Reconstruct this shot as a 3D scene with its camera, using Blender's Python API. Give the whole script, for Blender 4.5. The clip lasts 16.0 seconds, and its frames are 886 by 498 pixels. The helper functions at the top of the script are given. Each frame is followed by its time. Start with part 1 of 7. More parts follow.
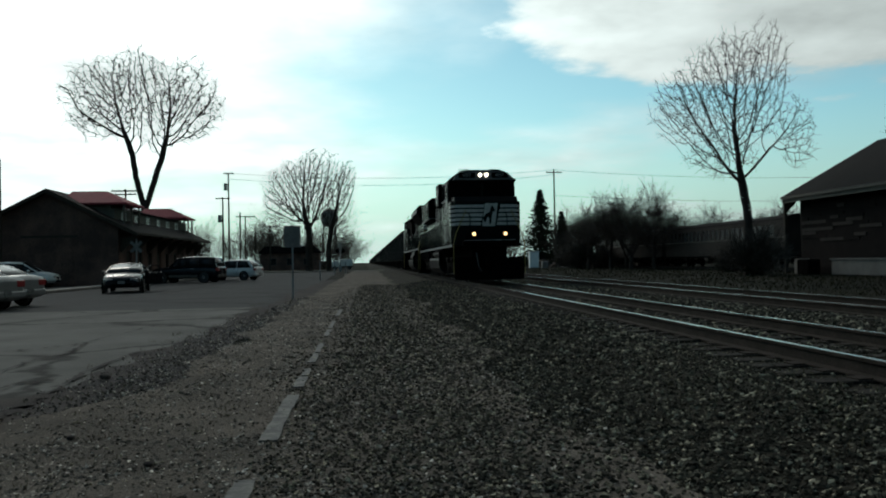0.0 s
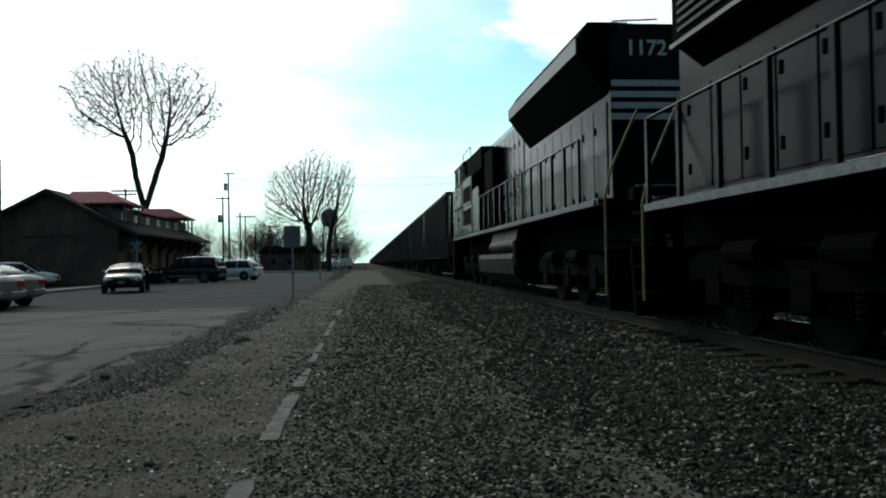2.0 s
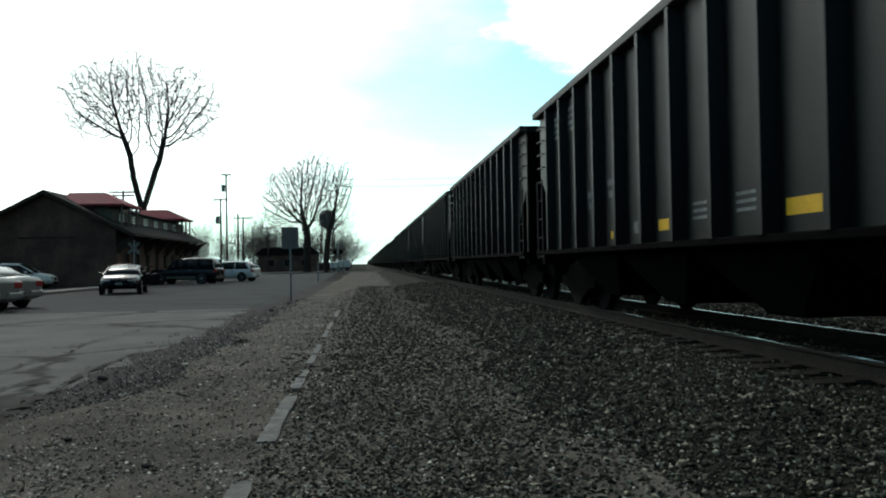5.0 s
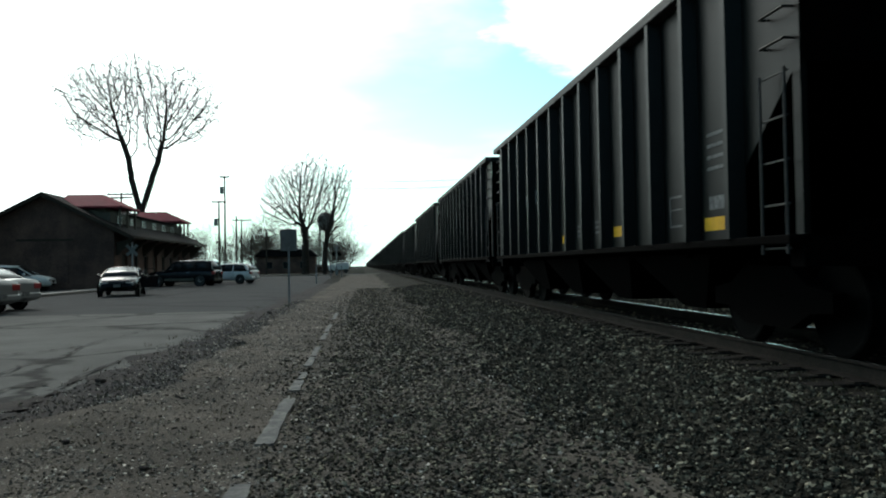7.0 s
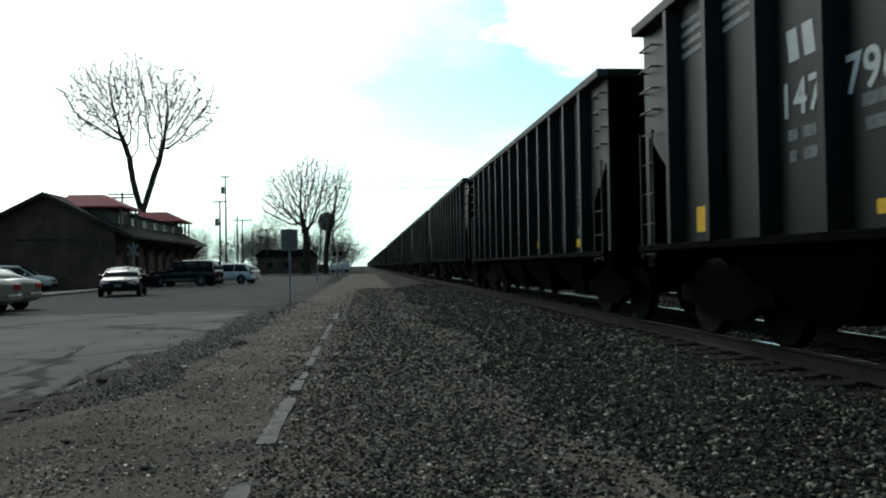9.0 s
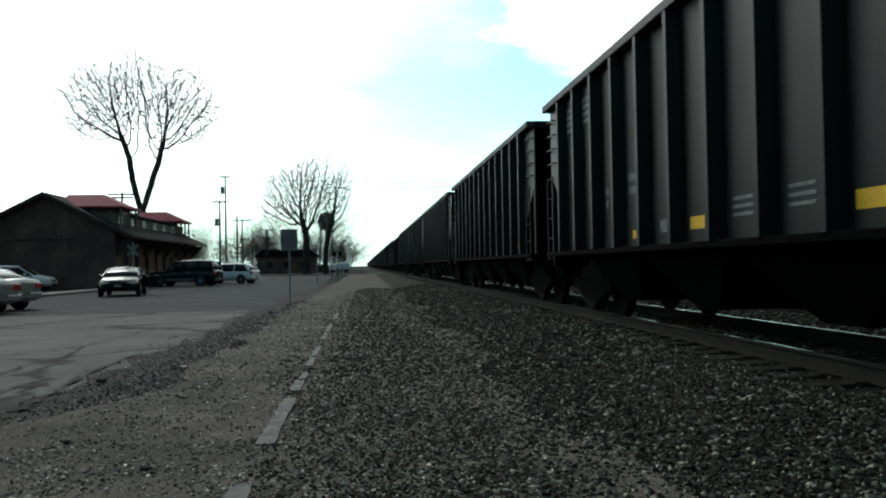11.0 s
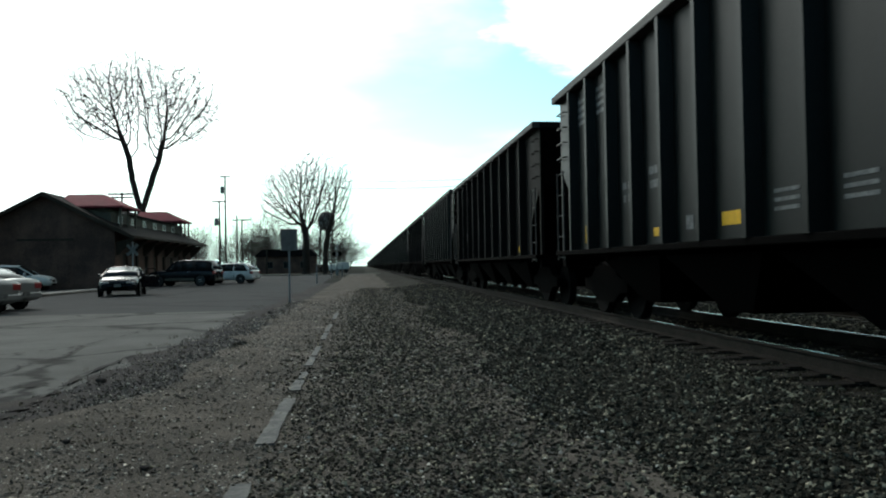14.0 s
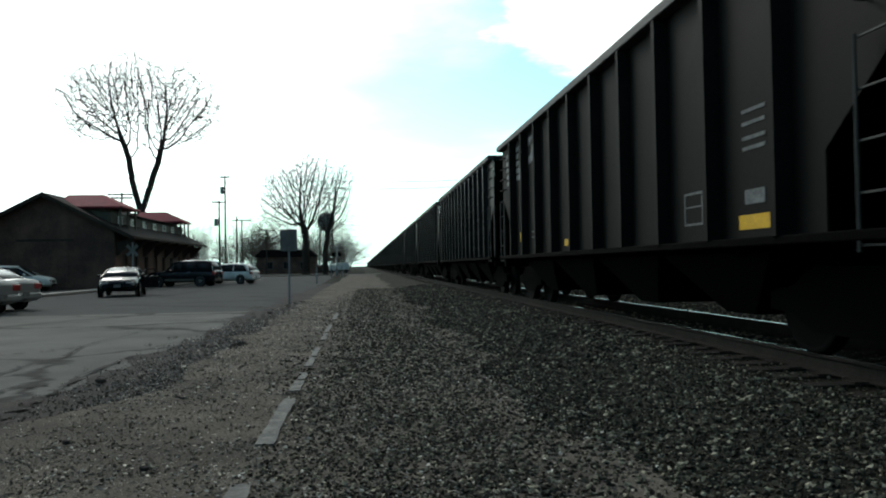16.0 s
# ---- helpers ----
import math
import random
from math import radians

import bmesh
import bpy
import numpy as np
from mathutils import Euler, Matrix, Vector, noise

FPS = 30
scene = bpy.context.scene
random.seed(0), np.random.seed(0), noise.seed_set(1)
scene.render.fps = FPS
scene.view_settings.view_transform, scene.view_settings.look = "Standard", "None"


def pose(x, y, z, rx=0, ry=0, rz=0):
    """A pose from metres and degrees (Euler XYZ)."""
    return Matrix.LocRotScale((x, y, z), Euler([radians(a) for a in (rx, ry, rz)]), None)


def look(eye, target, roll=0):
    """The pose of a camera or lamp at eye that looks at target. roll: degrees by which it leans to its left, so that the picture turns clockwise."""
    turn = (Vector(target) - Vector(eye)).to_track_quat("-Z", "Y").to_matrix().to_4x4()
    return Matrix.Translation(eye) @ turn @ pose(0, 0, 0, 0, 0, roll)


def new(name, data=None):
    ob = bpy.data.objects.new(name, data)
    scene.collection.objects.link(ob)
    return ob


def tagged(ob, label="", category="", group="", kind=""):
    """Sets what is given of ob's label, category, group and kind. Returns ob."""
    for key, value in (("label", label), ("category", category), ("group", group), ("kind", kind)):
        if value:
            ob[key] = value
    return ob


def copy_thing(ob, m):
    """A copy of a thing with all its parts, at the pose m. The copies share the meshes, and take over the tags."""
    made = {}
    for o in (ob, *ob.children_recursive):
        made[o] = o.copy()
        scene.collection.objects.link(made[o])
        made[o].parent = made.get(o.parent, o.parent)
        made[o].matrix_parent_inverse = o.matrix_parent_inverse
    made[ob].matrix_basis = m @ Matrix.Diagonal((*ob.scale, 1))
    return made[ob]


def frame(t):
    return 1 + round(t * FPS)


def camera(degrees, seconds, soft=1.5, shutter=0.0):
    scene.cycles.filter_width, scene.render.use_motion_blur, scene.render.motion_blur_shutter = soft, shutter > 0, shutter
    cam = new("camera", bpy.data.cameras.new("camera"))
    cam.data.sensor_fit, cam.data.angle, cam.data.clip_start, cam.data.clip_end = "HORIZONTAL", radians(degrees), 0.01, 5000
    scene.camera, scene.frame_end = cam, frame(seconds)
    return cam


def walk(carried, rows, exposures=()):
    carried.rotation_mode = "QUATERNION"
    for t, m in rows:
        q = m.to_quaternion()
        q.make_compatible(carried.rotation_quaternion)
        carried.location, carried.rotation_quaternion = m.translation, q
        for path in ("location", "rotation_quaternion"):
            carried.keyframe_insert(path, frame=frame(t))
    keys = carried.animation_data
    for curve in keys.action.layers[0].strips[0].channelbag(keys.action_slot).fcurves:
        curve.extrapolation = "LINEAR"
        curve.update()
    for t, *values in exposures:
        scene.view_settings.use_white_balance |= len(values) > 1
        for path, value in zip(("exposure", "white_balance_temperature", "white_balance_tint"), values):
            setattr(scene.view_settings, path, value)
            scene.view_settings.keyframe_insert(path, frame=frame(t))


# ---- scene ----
# World: x across the tracks, y along them away from the camera, z up; ground under the camera at z = 0.
cam = camera(58.5, 16.0, soft=2.0, shutter=0.05)
EYE = Vector((0, 0, 1.30))


def aim(yaw, pitch, roll=-1.0):
    """The camera's pose: yaw to the right of the track, pitch upwards, in degrees."""
    a, b = radians(yaw), radians(pitch)
    return look(EYE, EYE + Vector((math.sin(a) * math.cos(b), math.cos(a) * math.cos(b), math.sin(b))), roll)


Y0, P0, DEG = 5.52, 0.88, 0.0409
DRIFT = [(0, 0, 0), (3.0, 0, 0), (3.3, -1, 1), (4.0, -3, 1.6), (6.5, -5, 4.6), (7.0, -6.5, 6), (7.5, -6.5, 8), (8.0, -6.4, 8.4),
         (8.5, -4, 7.2), (9.0, -5, 6), (11.5, -5.5, 6), (12.5, -6.3, 6.6), (13.5, -6, 6), (14.5, -5.5, 5.2), (15.0, -5.5, 5), (15.5, -4, 6), (16.0, -6, 6.4)]
walk(cam, [(t, aim(Y0 - dx * DEG, P0 + dy * DEG)) for t, dx, dy in DRIFT],
     exposures=[(0, -0.6), (1.0, -0.58), (1.6, -0.30), (3.0, -0.06), (4.2, 0.10), (16.0, 0.18)])

# ---- world and sun ----
SUN_YAW, SUN_UP = -24.0, 34.0      # to the left of the track, veiled by thin cloud
world = bpy.data.worlds.new("sky")
scene.world = world
world.use_nodes = True


def build_sky():
    nt = world.node_tree
    nt.nodes.clear()
    N, L = nt.nodes.new, nt.links.new
    out, bg = N("ShaderNodeOutputWorld"), N("ShaderNodeBackground")
    sky = N("ShaderNodeTexSky")
    sky.sky_type, sky.sun_disc = "NISHITA", False
    sky.sun_elevation, sky.sun_rotation = radians(SUN_UP), radians(SUN_YAW)
    sky.air_density, sky.dust_density = 1.0, 0.6
    co = N("ShaderNodeTexCoord")
    # clouds lie on a flat layer: project the direction onto a plane above
    sep = N("ShaderNodeSeparateXYZ")
    L(co.outputs["Generated"], sep.inputs[0])
    up = N("ShaderNodeMath"); up.operation = "MAXIMUM"; up.inputs[1].default_value = 0.02
    L(sep.outputs[2], up.inputs[0])
    up2 = N("ShaderNodeMath"); up2.operation = "ADD"; up2.inputs[1].default_value = 0.12
    L(up.outputs[0], up2.inputs[0])
    comb = N("ShaderNodeCombineXYZ")
    for k in (0, 1):
        d = N("ShaderNodeMath"); d.operation = "DIVIDE"
        L(sep.outputs[k], d.inputs[0]); L(up2.outputs[0], d.inputs[1]); L(d.outputs[0], comb.inputs[k])
    big = N("ShaderNodeTexNoise")
    big.inputs["Scale"].default_value, big.inputs["Detail"].default_value, big.inputs["Roughness"].default_value = 0.8, 7, 0.50
    mp = N("ShaderNodeMapping"); mp.inputs["Location"].default_value = (3.1, 1.7, 0)
    L(comb.outputs[0], mp.inputs[0]); L(mp.outputs[0], big.inputs["Vector"])
    # the cloud bank thickens towards the veiled sun
    a, b = radians(SUN_YAW), radians(SUN_UP)
    dot = N("ShaderNodeVectorMath"); dot.operation = "DOT_PRODUCT"
    dot.inputs[1].default_value = (math.sin(a) * math.cos(b), math.cos(a) * math.cos(b), math.sin(b))
    L(co.outputs["Generated"], dot.inputs[0])
    near = N("ShaderNodeMapRange"); near.inputs[1].default_value, near.inputs[2].default_value = 0.795, 0.905
    near.inputs[3].default_value, near.inputs[4].default_value = 0.0, 0.40
    L(dot.outputs["Value"], near.inputs[0])
    # a bank of fair-weather cloud high above the far side of the tracks
    high, east, bank = N("ShaderNodeMapRange"), N("ShaderNodeMapRange"), N("ShaderNodeMath")
    high.inputs[1].default_value, high.inputs[2].default_value = 0.14, 0.34
    east.inputs[1].default_value, east.inputs[2].default_value = 0.07, 0.33
    L(sep.outputs[2], high.inputs[0]); L(sep.outputs[0], east.inputs[0])
    bank.operation = "MULTIPLY"
    L(high.outputs[0], bank.inputs[0]); L(east.outputs[0], bank.inputs[1])
    puff = N("ShaderNodeTexNoise")
    puff.inputs["Scale"].default_value, puff.inputs["Detail"].default_value, puff.inputs["Roughness"].default_value = 1.9, 8, 0.55
    L(mp.outputs[0], puff.inputs["Vector"])
    pile = N("ShaderNodeMath"); pile.operation = "MULTIPLY_ADD"; pile.inputs[1].default_value = 0.9
    L(puff.outputs["Fac"], pile.inputs[0]); L(bank.outputs[0], pile.inputs[2])
    heap = N("ShaderNodeMapRange"); heap.interpolation_type = "SMOOTHSTEP"
    heap.inputs[1].default_value, heap.inputs[2].default_value = 0.69, 0.86
    L(pile.outputs[0], heap.inputs[0])
    add = N("ShaderNodeMath"); add.operation = "ADD"
    L(big.outputs["Fac"], add.inputs[0]); L(near.outputs[0], add.inputs[1])
    cover = N("ShaderNodeMapRange"); cover.interpolation_type = "SMOOTHSTEP"
    cover.inputs[1].default_value, cover.inputs[2].default_value = 0.47, 0.86
    L(add.outputs[0], cover.inputs[0])
    tint = N("ShaderNodeMix"); tint.data_type = "RGBA"; tint.blend_type = "MULTIPLY"; tint.inputs["Factor"].default_value = 1.0
    L(sky.outputs[0], tint.inputs["A"])
    tint.inputs["B"].default_value = (SKY_GAIN * 0.79, SKY_GAIN * 1.13, SKY_GAIN * 0.99, 1)
    # pale haze low over the horizon
    low = N("ShaderNodeMapRange"); low.interpolation_type = "SMOOTHSTEP"
    low.inputs[1].default_value, low.inputs[2].default_value, low.inputs[3].default_value, low.inputs[4].default_value = 0.0, 0.20, 0.92, 0.0
    L(sep.outputs[2], low.inputs[0])
    haze = N("ShaderNodeMix"); haze.data_type = "RGBA"
    thin = N("ShaderNodeMapRange"); thin.inputs[1].default_value, thin.inputs[2].default_value, thin.inputs[3].default_value = 0.15, 0.80, 0.20
    L(dot.outputs["Value"], thin.inputs[0])
    pale = N("ShaderNodeVectorMath"); pale.operation = "SCALE"; pale.inputs[0].default_value = (8.4, 12.0, 11.4)
    L(thin.outputs[0], pale.inputs["Scale"]); L(pale.outputs[0], haze.inputs["B"])
    L(low.outputs[0], haze.inputs["Factor"]); L(tint.outputs["Result"], haze.inputs["A"])
    fall = N("ShaderNodeMapRange"); fall.inputs[1].default_value, fall.inputs[2].default_value = -0.35, 1.0
    L(dot.outputs["Value"], fall.inputs[0])
    sq = N("ShaderNodeMath"); sq.operation = "POWER"; sq.inputs[1].default_value = 2.7
    L(fall.outputs[0], sq.inputs[0])
    glow = N("ShaderNodeMath"); glow.operation = "MULTIPLY_ADD"; glow.inputs[1].default_value, glow.inputs[2].default_value = CLOUD, CLOUD_BACK
    L(sq.outputs[0], glow.inputs[0])
    white = N("ShaderNodeVectorMath"); white.operation = "SCALE"; white.inputs[0].default_value = (0.88, 1.0, 0.975)
    # thick and thin places in the cloud
    body = N("ShaderNodeMapRange"); body.inputs[1].default_value, body.inputs[2].default_value, body.inputs[3].default_value, body.inputs[4].default_value = 0.3, 0.7, 0.72, 1.22
    L(puff.outputs["Fac"], body.inputs[0])
    lit = N("ShaderNodeMath"); lit.operation = "MULTIPLY"
    L(glow.outputs[0], lit.inputs[0]); L(body.outputs[0], lit.inputs[1])
    L(lit.outputs[0], white.inputs["Scale"])
    mix = N("ShaderNodeMix"); mix.data_type = "RGBA"
    both = N("ShaderNodeMath"); both.operation = "MAXIMUM"
    L(cover.outputs[0], both.inputs[0]); L(heap.outputs[0], both.inputs[1])
    L(both.outputs[0], mix.inputs["Factor"]); L(haze.outputs["Result"], mix.inputs["A"]); L(white.outputs[0], mix.inputs["B"])
    L(mix.outputs["Result"], bg.inputs[0])
    bg.inputs[1].default_value = 0.1
    L(bg.outputs[0], out.inputs[0])


SKY_GAIN, CLOUD, CLOUD_BACK = 1.6, 22.5, 1.2
build_sky()
sun = new("sun", bpy.data.lights.new("sun", "SUN"))
sun.data.energy, sun.data.angle, sun.data.color = 1.0, radians(14), (1.0, 0.95, 0.88)
sun.matrix_world = look((0, 0, 60), (-60 * math.sin(radians(SUN_YAW)) * math.cos(radians(SUN_UP)),
                                     -60 * math.cos(radians(SUN_YAW)) * math.cos(radians(SUN_UP)), 60 - 60 * math.sin(radians(SUN_UP))))


# ---- materials ----
def surface(name, base, rough=0.6, metal=0.0, vary=0.25, grain=30.0, stain=1.5, bump=0.15, dist=0.01, dark=None, spread=(0.42, 0.62), spec=0.5, island=0.0, random_ob=0.0):
    """A painted, rusted, stony or wooden surface: grain and stains at two scales, uneven gloss and fine relief."""
    m = bpy.data.materials.new(name)
    m.use_nodes = True
    nt = m.node_tree
    N, L = nt.nodes.new, nt.links.new
    p = nt.nodes["Principled BSDF"]
    co = N("ShaderNodeTexCoord")
    fine, wide = N("ShaderNodeTexNoise"), N("ShaderNodeTexNoise")
    for n, s, d in ((fine, grain, 5), (wide, stain, 6)):
        n.inputs["Scale"].default_value, n.inputs["Detail"].default_value, n.inputs["Roughness"].default_value = s, d, 0.62
        L(co.outputs["Object"], n.inputs["Vector"])
    dark = dark or tuple(c * (1 - vary) for c in base)
    r = N("ShaderNodeMapRange"); r.inputs[1].default_value, r.inputs[2].default_value = spread
    L(wide.outputs["Fac"], r.inputs[0])
    mix = N("ShaderNodeMix"); mix.data_type = "RGBA"
    mix.inputs["A"].default_value, mix.inputs["B"].default_value = (*dark, 1), (*base, 1)
    L(r.outputs[0], mix.inputs["Factor"])
    g = N("ShaderNodeMapRange"); g.inputs[1].default_value, g.inputs[2].default_value = 0.3, 0.7
    g.inputs[3].default_value, g.inputs[4].default_value = 1 - vary, 1 + vary
    L(fine.outputs["Fac"], g.inputs[0])
    sc = N("ShaderNodeVectorMath"); sc.operation = "SCALE"
    L(mix.outputs["Result"], sc.inputs[0]); L(g.outputs[0], sc.inputs["Scale"])
    last = sc.outputs[0]
    for amount, node, sock in ((island, "ShaderNodeNewGeometry", "Random Per Island"), (random_ob, "ShaderNodeObjectInfo", "Random")):
        if amount:
            gi = N(node)
            ri = N("ShaderNodeMapRange"); ri.inputs[3].default_value, ri.inputs[4].default_value = 1 - amount, 1 + amount
            if amount < 0:      # mostly dark pieces, a few pale ones
                ri.inputs[3].default_value, ri.inputs[4].default_value = 0.34, 5.2
                pw = N("ShaderNodeMath"); pw.operation = "POWER"; pw.inputs[1].default_value = 5.0
                L(gi.outputs[sock], pw.inputs[0]); L(pw.outputs[0], ri.inputs[0])
            else:
                L(gi.outputs[sock], ri.inputs[0])
            s2 = N("ShaderNodeVectorMath"); s2.operation = "SCALE"
            L(last, s2.inputs[0]); L(ri.outputs[0], s2.inputs["Scale"])
            last = s2.outputs[0]
    L(last, p.inputs["Base Color"])
    rr = N("ShaderNodeMapRange"); rr.inputs[3].default_value, rr.inputs[4].default_value = max(0.05, rough - 0.12), min(1, rough + 0.12)
    L(wide.outputs["Fac"], rr.inputs[0]); L(rr.outputs[0], p.inputs["Roughness"])
    p.inputs["Metallic"].default_value = metal
    p.inputs["Specular IOR Level"].default_value = spec
    if bump:
        b = N("ShaderNodeBump"); b.inputs["Strength"].default_value, b.inputs["Distance"].default_value = bump, dist
        L(fine.outputs["Fac"], b.inputs["Height"]); L(b.outputs[0], p.inputs["Normal"])
    return m


def glowing(name, colour, strength):
    m = bpy.data.materials.new(name)
    m.use_nodes = True
    p = m.node_tree.nodes["Principled BSDF"]
    p.inputs["Emission Color"].default_value, p.inputs["Emission Strength"].default_value = (*colour, 1), strength
    return m


def glass(name, tint=(0.012, 0.014, 0.016), rough=0.06, spec=0.15):
    m = bpy.data.materials.new(name)
    m.use_nodes = True
    p = m.node_tree.nodes["Principled BSDF"]
    p.inputs["Base Color"].default_value, p.inputs["Roughness"].default_value = (*tint, 1), rough
    p.inputs["Specular IOR Level"].default_value = spec
    return m


M = {}
M["car_black"] = surface("weathered_black_paint", (0.0056, 0.0076, 0.0070), 0.40, 0, 0.30, 26, 1.1, 0.08, 0.004, dark=(0.0036, 0.0043, 0.0043), random_ob=0.18, spec=0.10)
M["car_brown"] = surface("dull_brown_black_paint", (0.0078, 0.0068, 0.0060), 0.62, 0, 0.30, 26, 1.1, 0.08, 0.004, dark=(0.0045, 0.0039, 0.0035), spec=0.045)
# near-black, cut far below the body paint: underframes, recesses, small fittings
M["under"] = surface("flat_near_black", (0.0018, 0.0016, 0.0015), 0.95, 0, 0.35, 30, 2.5, 0.2, 0.01, spec=0.02)
M["chord"] = surface("worn_steel_edge", (0.042, 0.040, 0.038), 0.6, 0, 0.35, 40, 3, 0.15, 0.004, spec=0.2)
M["rail_yellow"] = surface("worn_yellow_handrail", (0.20, 0.155, 0.045), 0.6, 0, 0.3, 40, 6, 0.05, 0.003, spec=0.2)
M["wheel"] = surface("worn_wheel_steel", (0.0045, 0.0041, 0.0038), 0.8, 0.0, 0.3, 20, 5, 0.1, 0.004, spec=0.04)
M["white_paint"] = surface("white_paint", (0.38, 0.385, 0.375), 0.5, 0, 0.12, 40, 6, 0.05, 0.003, spec=0.3)
M["dull_white"] = surface("faded_white_paint", (0.16, 0.165, 0.165), 0.6, 0, 0.35, 40, 8, 0.05, 0.003, spec=0.3)
# slightly creamier and darker than white_paint
M["nose_white"] = surface("cream_white_nose_paint", (0.36, 0.355, 0.33), 0.6, 0, 0.2, 30, 3, 0.05, 0.003, spec=0.15)
M["faded"] = surface("nearly_worn_off_white_paint", (0.055, 0.058, 0.057), 0.5, 0, 0.45, 12, 3, 0.05, 0.003, spec=0.15)
M["yellow"] = surface("yellow_paint", (0.66, 0.37, 0.006), 0.55, 0, 0.15, 40, 6, 0.05, 0.003, spec=0.2)
M["stencil"] = surface("small_white_stencil", (0.17, 0.172, 0.168), 0.7, 0, 0.4, 60, 12, 0.05, 0.003, spec=0.1)
M["loco_black"] = surface("glossy_black_loco_paint", (0.0034, 0.0052, 0.0057), 0.18, 0, 0.25, 3.0, 0.9, 0.30, 0.012, spec=0.045)
# paler copy of the loco paint, with sunlight put into its grey
M["loco_sunlit_grey"] = surface("sunlit_grey_loco_paint", (0.06, 0.063, 0.066), 0.4, 0, 0.2, 24, 1.2, 0.05, 0.003, spec=0.35)
M["tank"] = surface("fuel_tank_grey", (0.0080, 0.0086, 0.0090), 0.5, 0, 0.3, 20, 1.5, 0.1, 0.005, spec=0.08)
M["asphalt"] = surface("worn_asphalt", (0.12, 0.12, 0.118), 0.9, 0, 0.25, 60, 0.35, 0.3, 0.01, dark=(0.07, 0.07, 0.068), spec=0.25)
M["gravel"] = surface("dark_gravel", (0.085, 0.078, 0.07), 0.95, 0, 0.45, 35, 0.6, 0.8, 0.03, dark=(0.045, 0.042, 0.038), spec=0.2)
M["earth"] = surface("dry_grass_earth", (0.016, 0.0145, 0.0092), 0.95, 0, 0.4, 12, 0.12, 0.6, 0.04, dark=(0.008, 0.0080, 0.0055), spec=0.03)
M["dry_grass"] = surface("dry_winter_grass", (0.028, 0.025, 0.015), 0.95, 0, 0.4, 6, 0.4, 0.0, dark=(0.020, 0.021, 0.012), island=0.5, spec=0.05)
M["stone"] = surface("ballast_stone", (0.0830, 0.0715, 0.0520), 0.9, 0, 0.3, 60, 8, 0.3, 0.006, dark=(0.0440, 0.0415, 0.0300), island=-1, spec=0.1)
M["tie"] = surface("creosoted_tie_wood", (0.028, 0.024, 0.020), 0.95, 0, 0.35, 24, 3, 0.4, 0.01, dark=(0.013, 0.0115, 0.0100), random_ob=0.3, spec=0.08)
M["rail"] = surface("rusty_rail_side", (0.034, 0.027, 0.022), 0.9, 0.0, 0.3, 40, 3, 0.2, 0.004, spec=0.08)
M["rail_top"] = surface("polished_rail_head", (0.55, 0.56, 0.57), 0.22, 1.0, 0.1, 40, 3, 0.02, 0.001)
M["brick"] = surface("dark_red_brick", (0.1200, 0.0720, 0.0580), 0.92, 0, 0.35, 12, 0.5, 0.3, 0.01, dark=(0.0640, 0.0410, 0.0350), spec=0.06)
M["roof"] = surface("dark_shingle_roof", (0.0125, 0.0105, 0.0105), 0.95, 0, 0.3, 10, 0.6, 0.5, 0.02, spec=0.05)
M["red_roof"] = surface("red_metal_roof", (0.2300, 0.0400, 0.0520), 0.75, 0, 0.2, 8, 0.8, 0.1, 0.01, spec=0.1)
M["trim"] = surface("weathered_cream_trim", (0.095, 0.088, 0.075), 0.8, 0, 0.2, 20, 2, 0.1, 0.004, spec=0.15)
M["wood"] = surface("weathered_pole_wood", (0.045, 0.036, 0.028), 0.95, 0, 0.3, 14, 1.5, 0.4, 0.01, spec=0.15)
M["bark"] = surface("grey_brown_bark", (0.040, 0.031, 0.026), 0.95, 0, 0.35, 14, 2, 0.5, 0.02, spec=0.1)
M["needle"] = surface("dark_spruce_needles", (0.012, 0.020, 0.010), 0.85, 0, 0.4, 6, 0.6, 0.2, 0.01, island=0.4, spec=0.1)
M["brush"] = surface("bare_brown_brush", (0.070, 0.058, 0.048), 0.95, 0, 0.4, 8, 0.4, 0.2, 0.01, island=0.4, spec=0.1)
M["concrete"] = surface("dull_concrete", (0.1380, 0.1296, 0.1176), 0.9, 0, 0.2, 20, 1, 0.2, 0.006, spec=0.15)
M["line"] = surface("worn_white_road_paint", (0.1500, 0.1430, 0.1300), 0.9, 0, 0.3, 45, 5, 0.3, 0.005, dark=(0.0750, 0.0725, 0.0700), spec=0.15)
M["steel"] = surface("galvanised_steel", (0.22, 0.22, 0.22), 0.5, 0.5, 0.2, 30, 3, 0.1, 0.003)
M["sign_back"] = surface("bare_sign_metal", (0.13, 0.128, 0.122), 0.7, 0.0, 0.25, 20, 3, 0.05, 0.003)
M["enamel"] = surface("white_enamel", (0.78, 0.78, 0.76), 0.5, 0, 0.1, 20, 2, 0.03, 0.003, spec=0.3)
M["glass"] = glass("dark_window_glass")
# grey base holds part of the sky showing in the coach windows
M["dark_pane"] = glass("sky_pale_dark_pane", (0.035, 0.036, 0.036), 0.22, 0.6)
# much darker than the other station's brick; east walls and most boards
M["blackish_brick"] = surface("near_black_brick", (0.014, 0.0110, 0.0100), 0.95, 0, 0.3, 12, 0.5, 0.3, 0.01, dark=(0.0085, 0.0070, 0.0065), spec=0.06)
M["rubber"] = surface("tyre_rubber", (0.02, 0.02, 0.02), 0.8, 0, 0.2, 40, 4, 0.1, 0.004)
M["lamp"] = glowing("lit_headlight", (1.0, 0.90, 0.70), 8)
M["lamp_amber"] = glowing("lit_ditch_light", (1.0, 0.62, 0.26), 5)
